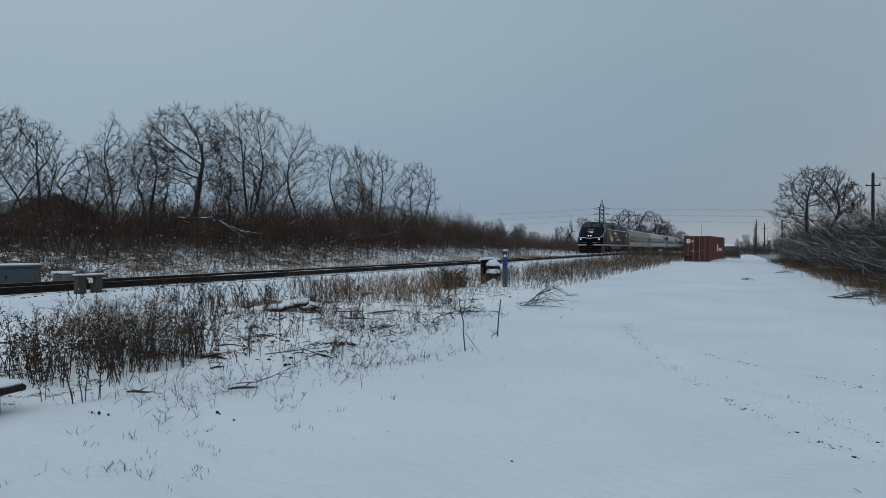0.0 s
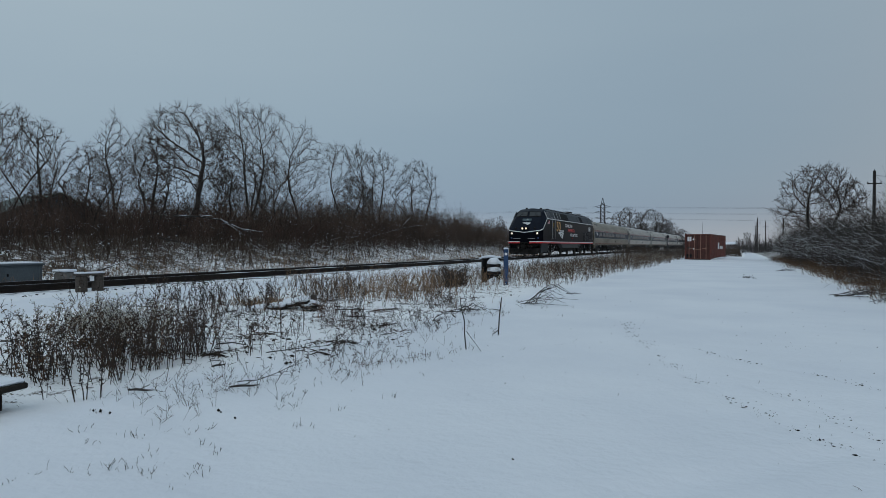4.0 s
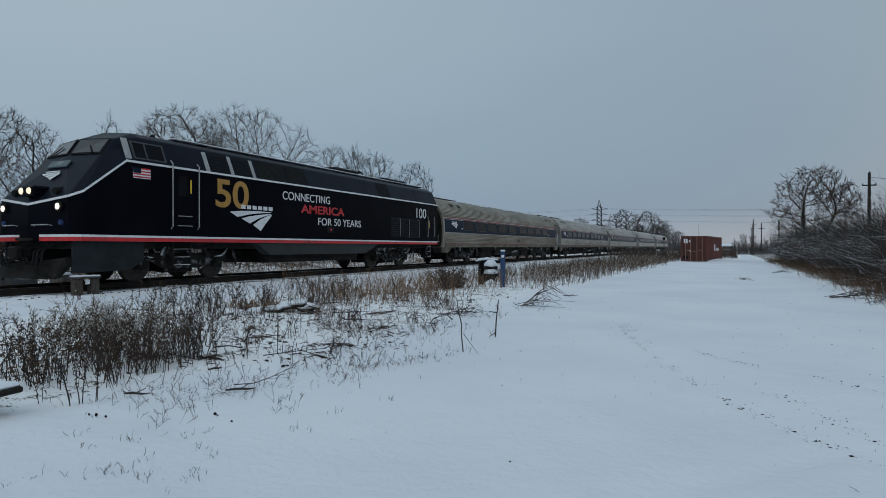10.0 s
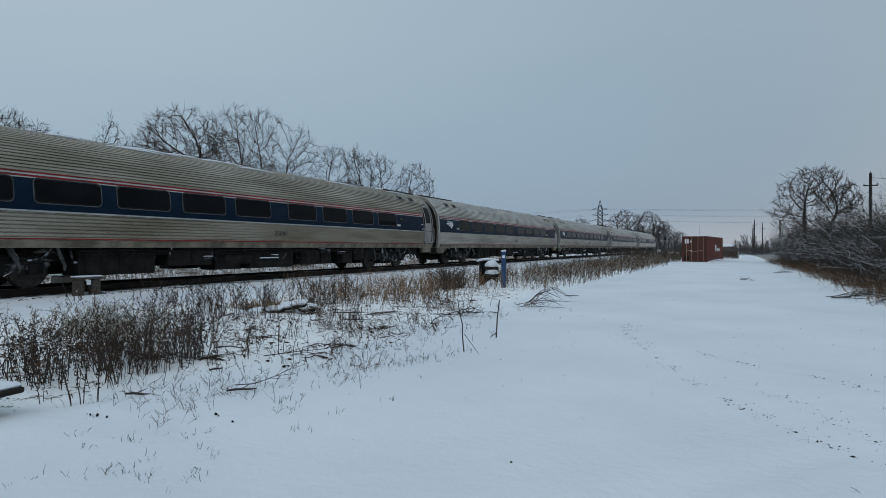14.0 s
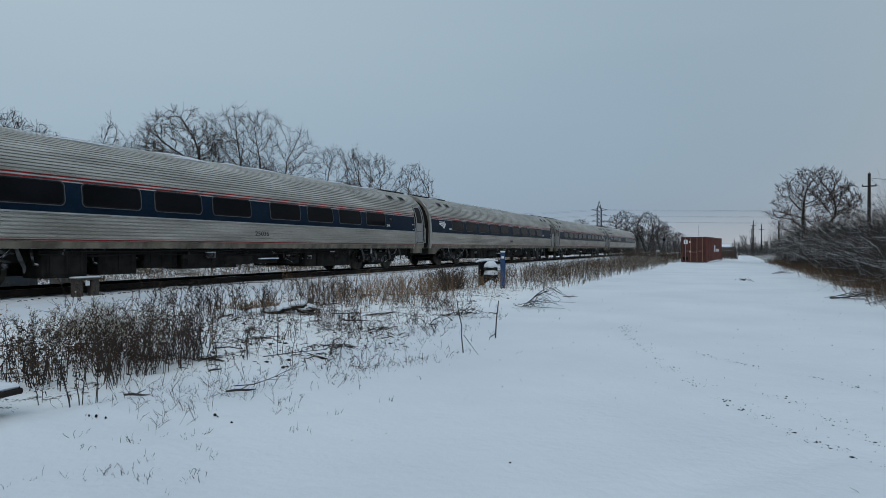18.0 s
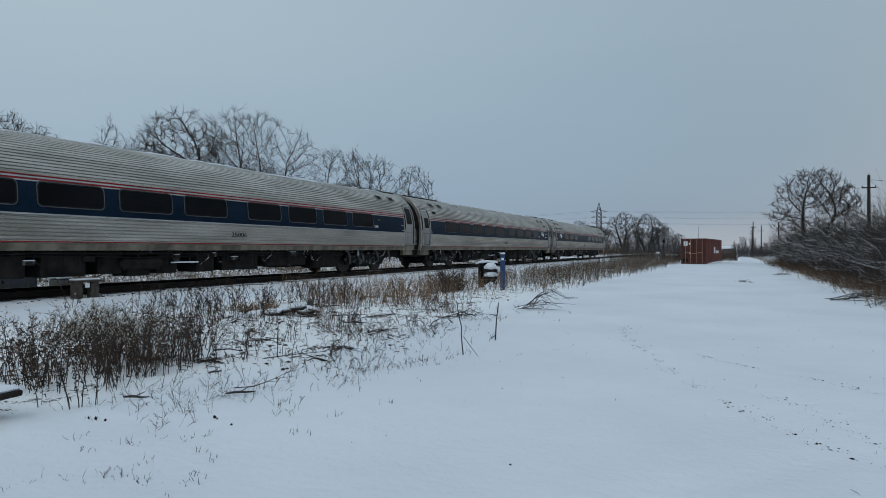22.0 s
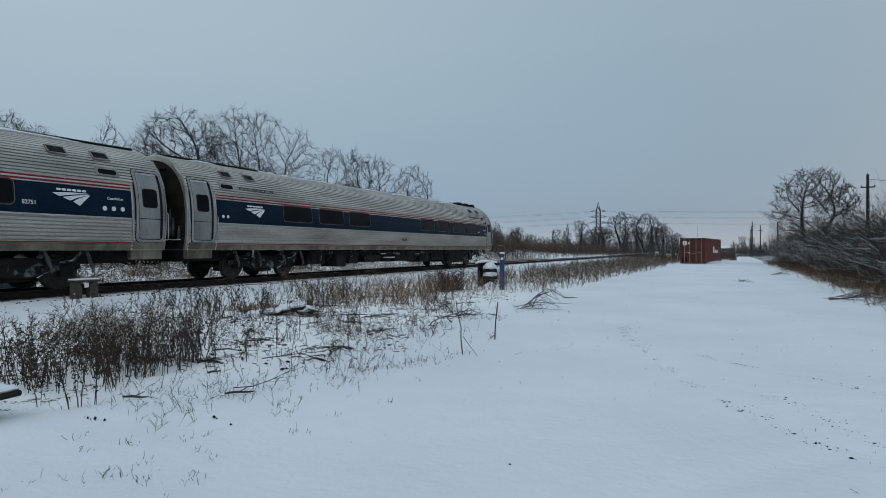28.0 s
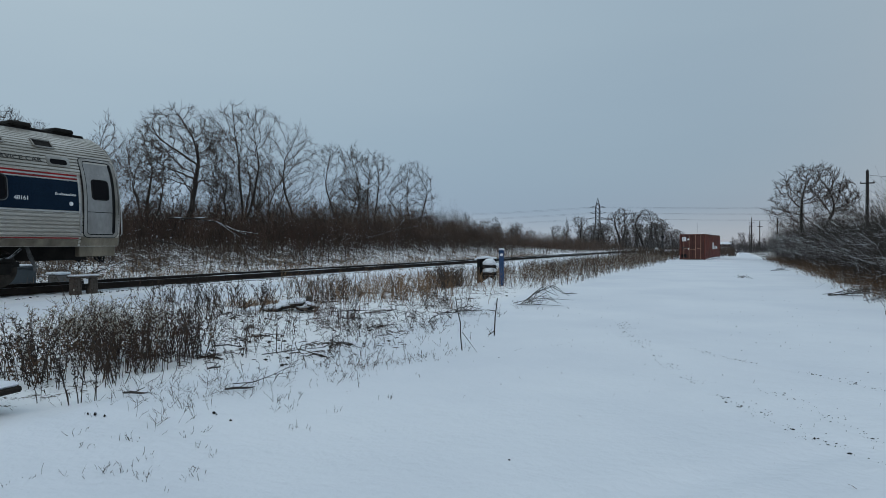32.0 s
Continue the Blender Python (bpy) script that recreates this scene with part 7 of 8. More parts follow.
weeds("snow_tufts", X, Y, R.uniform(0.02, 0.10, len(X)), DRY_DARK, "small dead tufts in the open snow", 0.0022, 1, 0.0, DRY_DARK, bend=0.35, head_size=0.006)
X, Y = scatter(120, -3.4, 1.8, 3.5, 14)
weeds("stray_blades", X, Y, R.uniform(0.02, 0.07, len(X)), DRY, "stray grass blades in the snow", 0.002, 1, 0.0, bend=0.5)

# ---------------------------------------------------------------- things beside the track
def build_container():
    """A long shipping container, door end towards the camera. Local y runs along it, x to the right, z up."""
    W, L, H = 2.44, 12.19, 2.59
    c = thing("shipping_container", "weathered rust-red steel shipping container on snow", "container", pose(-1.83, 65.6, ground_z(-3, 66), 0, 0, -6.0) @ pose(-W / 2, 0, 0.02))
    def corrugated(x, name):
        g = Geo()
        s = 1 if x > 0 else -1
        y, pts = 0.16, []
        while y < L - 0.20:
            pts += [(x, y), (x, y + 0.07), (x - 0.036 * s, y + 0.14), (x - 0.036 * s, y + 0.21)]
            y += 0.28
        n = len(pts)
        g.add([(a, b, 0.16) for a, b in pts] + [(a, b, H - 0.10) for a, b in pts], [(i, i + 1, n + i + 1, n + i) for i in range(n - 1)])
        g.add([(a - 0.05 * s, b, 0.16) for a, b in pts] + [(a - 0.05 * s, b, H - 0.10) for a, b in pts], [(i, i + 1, n + i + 1, n + i) for i in range(n - 1)])
        return part(name, g, CORTEN, c, "corrugated steel side wall", fix=False)
    right = corrugated(W / 2 - 0.03, "side_wall")
    corrugated(-W / 2 + 0.03, "side_wall")
    part("end_wall", Geo().box(-W / 2 + 0.05, W / 2 - 0.05, L - 0.10, L - 0.04, 0.16, H - 0.1, 0.01), CORTEN, c)
    part("roof", Geo().box(-W / 2 + 0.03, W / 2 - 0.03, 0.05, L - 0.05, H - 0.06, H - 0.02, 0.01), CORTEN, c)
    part("floor_frame", Geo().box(-W / 2 + 0.05, W / 2 - 0.05, 0.05, L - 0.05, 0.08, 0.17, 0.01), CORTEN_D, c)
    for x in (-1, 1):
        a, b = sorted((x * (W / 2), x * (W / 2 - 0.10)))
        part("top_rail", Geo().box(a, b, 0.17, L - 0.17, H - 0.10, H - 0.005, 0.01), CORTEN, c)
        part("bottom_rail", Geo().box(a, b, 0.17, L - 0.17, 0.03, 0.18, 0.01), CORTEN_D, c)
        for y in (0.0, L - 0.17):
            part("corner_post", Geo().box(a, b, y, y + 0.17, 0.12, H - 0.12, 0.01), CORTEN, c)
            for z in (0.0, H - 0.12):
                part("corner_casting", Geo().box(min(a, x * (W / 2 - 0.16)), max(b, x * (W / 2 - 0.16)), y - 0.005 if y == 0 else y, y + 0.175, z, z + 0.12, 0.015), CORTEN_D, c)
    part("door_header", Geo().box(-W / 2 + 0.1, W / 2 - 0.1, 0.02, 0.14, H - 0.13, H - 0.01, 0.01), CORTEN, c)
    part("door_sill", Geo().box(-W / 2 + 0.1, W / 2 - 0.1, 0.02, 0.14, 0.02, 0.15, 0.01), CORTEN_D, c)
    for s in (-1, 1):
        a, b = sorted((s * 0.012, s * (W / 2 - 0.11)))
        d = part("door", Geo().box(a, b, 0.06, 0.10, 0.16, H - 0.14, 0.01), CORTEN_D, c, "dark red steel door leaf")
        for k in range(4):
            z = 0.30 + k * 0.56
            part("panel_rib", Geo().box(a + 0.08, b - 0.08, 0.035, 0.062, z, z + 0.36, 0.02), CORTEN_D, d)
        for x in (0.30, 0.80):
            part("lock_rod", Geo().cyl((s * x, 0.005, 0.06), (s * x, 0.005, H - 0.06), 0.028, 8), RODS, d, "pale galvanised lock rod")
            part("handle", Geo().box(min(s * x, s * (x - 0.36)), max(s * x, s * (x - 0.36)), -0.01, 0.012, 1.02 + 0.1 * (x > 0.5), 1.07 + 0.1 * (x > 0.5), 0.01), RODS, d)
            for z in (0.16, 0.75, 1.55, 2.36):
                part("rod_bracket", Geo().box(s * x - 0.06, s * x + 0.06, -0.005, 0.05, z, z + 0.07, 0.01), CORTEN_D, d)
        for z in (0.4, 1.0, 1.6, 2.2):
            part("hinge", Geo().box(*sorted((s * (W / 2 - 0.17), s * (W / 2 - 0.05))), 0.0, 0.06, z, z + 0.12, 0.01), CORTEN_D, d)
        part("door_gasket", Geo().box(*sorted((s * 0.0, s * 0.012)), 0.05, 0.09, 0.17, H - 0.15, 0.002), RUBBER, d)
    # plain plates and marks in place of printing
    part("white_placard", Geo().box(-0.96, -0.58, 0.020, 0.034, 1.86, 2.30, 0.004), WHITE_LET, c, "white placard on the door")
    part("round_mark", Geo().cyl((-0.36, 0.034, 2.06), (-0.36, 0.02, 2.06), 0.11, 14), WHITE_LET, c)
    part("blue_plate", Geo().box(-1.05, -0.55, 0.020, 0.034, 0.20, 0.55, 0.004), POST_BLACK, c)
    part("grey_plate", Geo().box(-0.95, -0.62, 0.020, 0.034, 1.02, 1.30, 0.004), TANK_GREY, c)
    part("warning_mark", Geo().plate([(-0.46, 0.02, 1.16), (-0.24, 0.02, 1.16), (-0.35, 0.02, 0.98)], (0, 0.012, 0)), WHITE_LET, c)
    x = W / 2 + 0.004
    for y0, y1, z0, z1 in ((5.6, 6.5, 1.05, 1.75), (7.2, 7.9, 1.05, 1.40), (8.3, 9.4, 1.05, 1.35)):
        part("side_mark", Geo().box(x - 0.03, x, y0, y1, z0, z1, 0.004), WHITE_LET, c)
    part("drifted_snow", Geo().tube([(W / 2 + 0.02, 0.4, 0.02), (W / 2 + 0.06, 4, 0.06), (W / 2 + 0.06, 9, 0.08), (W / 2 + 0.02, L, 0.02)], [0.03, 0.08, 0.09, 0.03], 7), SNOW_CAP, c)
    part("snow_film", Geo().box(-W / 2 + 0.05, W / 2 - 0.05, 0.1, L - 0.1, H - 0.02, H + 0.012, 0.01), SNOW_CAP, c)
    part("aerial", Geo().cyl((0.35, 0.8, H), (0.35, 0.8, H + 1.15), 0.012, 5), LATTICE, c)
    return c


RODS = mat("galvanised_lock_rods", (0.42, 0.22, 0.15), 0.5, 0.2, (0.26, 0.15, 0.10), 3)
build_container()


def build_post():
    x, y = -7.42, 20.75
    z = ground_z(x, y)
    p = thing("marker_post", "blue painted square marker post in the snow", "post", pose(x, y, z, 0, 0, 20))
    part("post", Geo().box(-0.085, 0.085, -0.08, 0.08, -0.2, 1.30, 0.015), POST_BLUE, p)
    part("cap", Geo().box(-0.09, 0.09, -0.085, 0.085, 1.30, 1.36, 0.02), SNOW_CAP, p, "white snowy cap")
    part("label_plate", Geo().box(-0.05, 0.05, -0.088, -0.078, 1.08, 1.17, 0.004), WHITE_LET, p)


def build_barrel():
    """A black ribbed steel bin standing open, with snow on its two ledges and rim."""
    x, y = -8.30, 21.6
    b = thing("steel_bin", "black dented steel bin with snow on its ledges", "bin", pose(x, y, ground_z(x, y) - 0.02, 0, 0, 22))
    part("back_shell", Geo().plate([(-0.36, 0.22, 0), (-0.40, 0.12, 0), (-0.38, -0.24, 0), (-0.33, -0.24, 0), (-0.33, 0.10, 0), (-0.28, 0.17, 0), (0.34, 0.17, 0), (0.34, 0.22, 0)], (0, 0, 0.92)), POST_BLACK, b)
    part("rim", Geo().tube([(-0.48, -0.20, 0.90), (-0.36, -0.1, 0.955), (-0.05, 0.05, 0.99), (0.36, 0.1, 0.95)], [0.03, 0.05, 0.05, 0.03], 7), SNOW_CAP, b, "snow along the rim")
    for z, w in ((0.42, 0.31), (0.70, 0.27)):
        part("ledge", Geo().box(-0.22, 0.34, -0.25, 0.18, z - 0.12, z, 0.03), POST_BLACK, b)
        part("ledge_snow", Geo().tube([(-0.16, -0.06, z + 0.01), (-0.02, -0.08, z + 0.06), (0.16, -0.08, z + 0.07), (0.32, -0.06, z + 0.0)], [0.08, 0.17, 0.19, 0.08], 9), SNOW_CAP, b)
    part("lower_box", Geo().box(-0.20, 0.33, -0.22, 0.17, 0.02, 0.28, 0.04), POST_BLACK, b)
    part("snow_foot", Geo().tube([(-0.15, -0.22, 0.02), (0.08, -0.27, 0.07), (0.34, -0.24, 0.01)], [0.06, 0.16, 0.06], 8), SNOW_CAP, b)


def build_timber_stand():
    """Two short timber posts with a snowy board across, next to the near rail."""
    x, y = -14.40, 9.62
    z = ground_z(x, y)
    s = thing("timber_stand", "weathered timber stand capped with snow beside the rail", "stand", pose(x, y, z, 0, 0, 0))
    for y0 in (-0.31, 0.11):
        part("post", Geo().box(-0.10, 0.10, y0, y0 + 0.21, -0.05, 0.40, 0.02), WOOD, s)
    part("board", Geo().box(-0.14, 0.14, -0.34, 0.34, 0.40, 0.445, 0.01), WOOD, s)
    part("snow", Geo().box(-0.13, 0.13, -0.33, 0.33, 0.445, 0.485, 0.018), SNOW_CAP, s)
    part("white_tag", Geo().box(0.10, 0.115, -0.06, 0.05, 0.26, 0.38, 0.003), WHITE_LET, s)


def build_cabinet():
    x, y = -19.6, 10.15
    z = ground_z(x, y)
    c = thing("trackside_cabinet", "grey metal trackside cabinet with snow on top", "cabinet", pose(x, y, z - 0.02, 0, 0, 0))
    part("body", Geo().box(-0.45, 0.45, -1.6, 1.15, 0.0, 0.60, 0.015), BOX_GREY, c)
    part("lid", Geo().box(-0.49, 0.49, -1.64, 1.20, 0.60, 0.65, 0.012), BOX_GREY, c)
    part("snow", Geo().box(-0.47, 0.47, -1.6, 1.16, 0.65, 0.70, 0.02), SNOW_CAP, c)
    # an opening's inner shade, laid on as a flat black plate
    part("black_opening_plate", Geo().box(0.45, 0.462, -0.35, -0.10, 0.05, 0.52, 0.004), RUBBER, c)
    d = part("door", Geo().box(0.45, 0.468, 0.05, 1.05, 0.06, 0.55, 0.006), BOX_GREY, c)
    part("latch", Geo().box(0.468, 0.49, 0.12, 0.17, 0.28, 0.36, 0.006), UNDER, d)
    x, y = -19.2, 12.0
    r = thing("concrete_block", "snow-capped concrete block by the track", "block", pose(x, y, ground_z(x, y) - 0.05, 0, 0, 12))
    part("block", Geo().box(-0.22, 0.22, -0.24, 0.26, 0, 0.40, 0.07), CONCRETE, r)
    part("snow", Geo().box(-0.24, 0.24, -0.27, 0.29, 0.39, 0.47, 0.04), SNOW_CAP, r)


def build_slab_bench():
    """A thick weathered slab on blocks, under a cushion of snow."""
    b = thing("slab_bench", "weathered wooden slab on blocks, thick with snow", "bench", pose(-5.45, 3.10, ground_z(-6, 3) - 0.03, 0, 0, 8))
    part("slab", Geo().box(-0.95, 0.0, -0.75, 0.0, 0.22, 0.27, 0.012), SLAB_WOOD, b)
    part("snow", Geo().box(-0.94, -0.015, -0.74, -0.01, 0.27, 0.31, 0.02), SNOW_CAP, b, "cushion of fresh snow")
    for x in (-0.85, -0.36):
        part("block", Geo().box(x, x + 0.2, -0.62, -0.10, -0.05, 0.22, 0.02), SLAB_WOOD, b)


def stick(name, label, pts, r0, r1, material=BARK, twigs=()):
    base = pts[0]
    s = thing(name, label, "stick", pose(*base))
    loc = [(p[0] - base[0], p[1] - base[1], p[2] - base[2]) for p in pts]
    n = len(pts)
    part("stem", Geo().tube(loc, [r0 + (r1 - r0) * i / (n - 1) for i in range(n)], 6), material, s)
    for a, b in twigs:
        part("twig", Geo().tube([tuple(c - d for c, d in zip(q, base)) for q in (a, b)], [r1, r1 * 0.5], 4), material, s)
    return s


def branch_heap(x, y, seed, n, size, label, material=BARK, high=0.45, name="brush_heap"):
    """Cut branches lying in a heap, each bent its own way."""
    rr = random.Random(seed)
    h = thing(name, label, "branches", pose(x, y, ground_z(x, y)))
    for i in range(n):
        a = rr.uniform(-0.6, 0.9)
        l = size * rr.uniform(0.5, 1.1)
        up = rr.uniform(0.05, high)
        pts = [(0.3 * size * rr.uniform(-1, 0.6), 0.25 * size * rr.uniform(-1, 1), 0.02)]
        for f in (0.3, 0.6, 1.0):
            pts.append((l * f * math.cos(a) + rr.gauss(0, 0.05), l * f * math.sin(a) * 0.6 + rr.gauss(0, 0.05), max(0.02, up * math.sin(f * 2.6) + rr.gauss(0, 0.03))))
        st = part("branch", Geo().tube(pts, [0.008, 0.0065, 0.005, 0.0025], 5), material, h)
        for k in range(3):
            p = pts[rr.choice((1, 2))]
            q = (p[0] + rr.uniform(0.05, 0.35) * size * 0.5, p[1] + rr.gauss(0, 0.12), max(0.02, p[2] + rr.uniform(-0.15, 0.15)))
            part("twig", Geo().tube([p, q], [0.0045, 0.0025], 4), material, st)
    return h


build_post()
build_barrel()
build_timber_stand()
build_cabinet()
build_slab_bench()
stick("stake", "thin dark stake leaning in the snow", [(-3.30, 7.62, -0.05), (-3.325, 7.61, 0.22), (-3.318, 7.60, 0.38), (-3.36, 7.59, 0.55), (-3.385, 7.58, 0.74)], 0.009, 0.006, twigs=[((-3.30, 7.62, 0.25), (-3.05, 7.55, 0.0))])
stick("stake", "forked dark stake standing in the snow", [(-3.36, 9.04, -0.05), (-3.345, 9.05, 0.3), (-3.31, 9.06, 0.61)], 0.012, 0.009, twigs=[((-3.34, 9.05, 0.40), (-3.47, 9.03, 0.42)), ((-3.36, 9.04, 0.08), (-3.43, 9.0, 0.02))])
branch_heap(-4.42, 14.0, 3, 12, 1.2, "heap of cut brown branches on the snow", high=0.5)
stick("fallen_branch", "thin forked dead branch lying in the snow", [(-4.60, 4.66, 0.03), (-4.46, 4.80, 0.03), (-4.36, 5.0, 0.08), (-4.30, 5.2, 0.14)], 0.0055, 0.0025,
      twigs=[((-4.46, 4.80, 0.03), (-4.40, 4.95, 0.14)), ((-4.40, 4.92, 0.06), (-4.24, 5.05, 0.06)), ((-4.36, 5.0, 0.08), (-4.38, 5.2, 0.18)), ((-4.36, 5.0, 0.08), (-4.2, 5.2, 0.09)), ((-4.33, 5.1, 0.11), (-4.2, 5.3, 0.17))])
stick("fallen_branch", "thin dead branch lying in the snow", [(-5.5, 6.08, 0.03), (-5.2, 6.4, 0.06), (-5.05, 6.85, 0.04)], 0.007, 0.004, twigs=[((-5.3, 6.3, 0.05), (-5.1, 6.35, 0.12)), ((-5.2, 6.4, 0.06), (-5.2, 6.8, 0.08))])
stick("fallen_branch", "thin dead branch lying in the snow", [(-6.5, 6.2, 0.05), (-6.3, 6.3, 0.07), (-6.15, 6.37, 0.04)], 0.012, 0.006)
stick("bent_stick", "bent brown stick arching out of the snow", [(-5.14, 10.2, -0.03), (-5.10, 10.3, 0.07), (-5.03, 10.45, 0.12), (-4.94, 10.62, 0.12), (-4.88, 10.72, 0.02)], 0.014, 0.010, BARK_SNOW)
branch_heap(-5.2, 11.6, 12, 6, 0.9, "dark fallen branches in the weeds", high=0.25, name="fallen_branch")
branch_heap(-5.0, 6.9, 14, 4, 0.6, "fallen branches among thin weeds", high=0.15, name="fallen_branch")
branch_heap(2.95, 20.3, 16, 14, 1.3, "dark cut branches lying at the lane's edge", BARK, high=0.22)
branch_heap(3.5, 18.7, 26, 12, 1.3, "dark cut branches lying at the lane's edge", BARK_SNOW, high=0.25)
branch_heap(2.5, 38.5, 18, 7, 0.9, "fallen branches at the thicket's foot", BARK, high=0.15)
for x, y, a, l in ((-5.17, 3.96, 5, 0.30), (-4.43, 4.58, 25, 0.30), (-5.28, 5.06, 30, 0.14), (-6.6, 9.9, 8, 0.5), (-7.4, 10.9, 25, 0.8), (-4.20, 17.70, 12, 0.45)):
    s = thing("stick", "dark broken stick lying on the snow", "stick", pose(x, y, ground_z(x, y) + 0.02, 0, 0, a))
    part("stem", Geo().tube([(-l / 2, 0, 0.0), (-l / 6, 0.01, 0.012), (l / 4, 0.0, 0.015), (l / 2, 0.02, 0.02)], [0.009, 0.013, 0.010, 0.004], 6), BARK, s)
    part("twig", Geo().tube([(0.0, 0.01, 0.02), (l * 0.25, 0.05, 0.06)], [0.006, 0.003], 5), BARK, s)
stick("stump", "short dark wooden stub in the snow", [(-8.62, 11.08, -0.1), (-8.62, 11.08, 0.2), (-8.61, 11.08, 0.30)], 0.07, 0.065, WOOD)
d = thing("debris_mound", "snow-covered mound of debris in the weeds", "mound", pose(-8.9, 10.6, ground_z(-8.9, 10.6), 0, 0, 30))
# dark slabs beneath the snow blocks take the place of shadowed openings
for x, y, z, w, l, a in ((-0.62, 0.05, 0.02, 0.42, 0.30, 12), (-0.25, -0.05, 0.08, 0.36, 0.26, -18), (0.05, 0.06, 0.15, 0.34, 0.30, 25), (0.28, -0.06, 0.20, 0.30, 0.22, -8), (0.42, 0.05, 0.10, 0.34, 0.26, 40), (-0.9, -0.02, -0.02, 0.4, 0.24, -25)):
    slab = part("slab", Geo().box(-w / 2, w / 2, -l / 2, l / 2, -0.06, 0.0, 0.02), SLAB_WOOD, d, "dark slab standing in for a shadowed opening under snow")
    slab.matrix_basis = pose(x, y, z - 0.02, 6, -5, a)
    part("snow", Geo().box(-w / 2 - 0.02, w / 2 + 0.02, -l / 2 - 0.02, l / 2 + 0.02, 0.0, 0.09, 0.04), SNOW_CAP, slab)
for k, (x, y, z, a) in enumerate(((0.62, -0.12, 0.10, 10), (0.5, -0.22, 0.03, -15), (-0.35, -0.20, 0.02, 40))):
    o = part("board", Geo().box(-0.13, 0.13, -0.035, 0.035, -0.012, 0.012, 0.005), WOOD, d)
    o.matrix_basis = pose(x, y, z, 12, 18, a)
# snow-lined boughs that hang in the thicket on the bank
stick("broken_bough", "pale broken bough with snow hung in the thicket", [(-24.6, 20.7, 2.85), (-24.3, 22.0, 2.86), (-24.0, 23.2, 2.72), (-23.9, 24.4, 2.30), (-23.8, 25.4, 1.98)], 0.05, 0.02, BARK_SNOW,
      [((-24.0, 23.2, 2.72), (-23.6, 24.4, 1.95)), ((-24.3, 22.0, 2.86), (-24.1, 22.7, 2.95)), ((-23.9, 24.4, 2.3), (-23.7, 25.9, 2.15))])
stick("broken_bough", "fallen bough with snow on the bank", [(-23.2, 18.7, 1.75), (-22.9, 19.6, 1.55), (-22.7, 20.8, 1.38)], 0.035, 0.015, BARK_SNOW, [((-22.9, 19.6, 1.55), (-22.6, 20.5, 1.2))])
stick("broken_bough", "fallen bough with snow at the bank's foot", [(-22.0, 15.2, 0.45), (-21.8, 16.2, 0.85), (-21.7, 16.9, 0.95)], 0.03, 0.015, BARK_SNOW, [((-21.8, 16.2, 0.85), (-21.6, 16.8, 0.5)), ((-21.7, 16.9, 0.95), (-21.5, 17.1, 0.6))])
stick("broken_bough", "bare bough leaning in the thicket", [(-27.5, 44.0, 2.2), (-26.6, 46.5, 2.9), (-26.2, 50.0, 3.3)], 0.05, 0.02, BARK_SNOW, [((-26.6, 46.5, 2.9), (-26.5, 48.0, 3.9))])

# gravel thrown up along wheel tracks in the lane
C, S = [], []
for li, line in enumerate(WHEEL_LINES):
    for (xa, ya), (xb, yb) in zip(line, line[1:]):
        n = int(math.hypot(xb - xa, yb - ya) * (80, 40, 60, 48)[li])
        for k in range(n):
            f = rng.random()
            x, y = xa + (xb - xa) * f + rng.gauss(0, 0.045) + rng.choice((-0.04, 0.05)), ya + (yb - ya) * f + rng.gauss(0, 0.06)
            if noise.noise((x * 2.5, y * 2.5, 21.0)) < -0.15:
                continue
            C.append((x, y, ground_z(x, y) + 0.004))
            q = min(0.013, 0.0026 * rng.paretovariate(1.9))
            S.append((q * 1.3, q, q * 0.7))
for x, y, q in ((0.61, 5.28, 0.014), (0.635, 5.30, 0.010), (-4.0, 3.83, 0.020), (-3.96, 3.82, 0.012), (-3.72, 3.74, 0.015), (-4.86, 3.28, 0.016), (-4.80, 3.30, 0.018), (-4.72, 3.33, 0.014)):
    C.append((x, y, ground_z(x, y) + q * 0.5))
    S.append((q, q * 0.8, q * 1.1))
for i in range(90):
    x, y = rng.uniform(-3.2, 2.6), rng.uniform(3.0, 20)
    C.append((x, y, ground_z(x, y) + 0.003))
    S.append((rng.uniform(0.004, 0.010),) * 3)
for i in range(60):
    x, y = 0.73 + rng.gauss(0, 0.14), 30.8 + rng.gauss(0, 0.8)
    C.append((x, y, ground_z(x, y) + 0.004))
    S.append((rng.uniform(0.02, 0.05), rng.uniform(0.04, 0.10), 0.012))
stuff("gravel", lumps_mesh("gravel", C, S), UNDER, "dark gravel specks along wheel tracks in the snow", "gravel")


# stones and tie ends that stand out of the snow beside the rails, clods among the weeds
C, S = [], []
for i in range(3400):
    y = 4 + 76 * rng.random() ** 1.6
    far = rng.random() < 0.7
    x = track_x(y) + (-rng.uniform(0.85, 3.6) if far else rng.uniform(0.82, 1.7))
    if noise.noise((x * 0.9, y * 0.6, 33.0)) < -0.05:
        continue
    q = rng.uniform(0.015, 0.05)
    C.append((x, y, ground_z(x, y) + q * 0.3))
    S.append((q * rng.uniform(0.8, 1.5), q * rng.uniform(0.8, 1.8), q * 0.8))
stuff("ballast_stones", lumps_mesh("ballast_stones", C, S), TIE, "dark ballast stones showing through the snow by the rails", "stones")
C, S = [], []
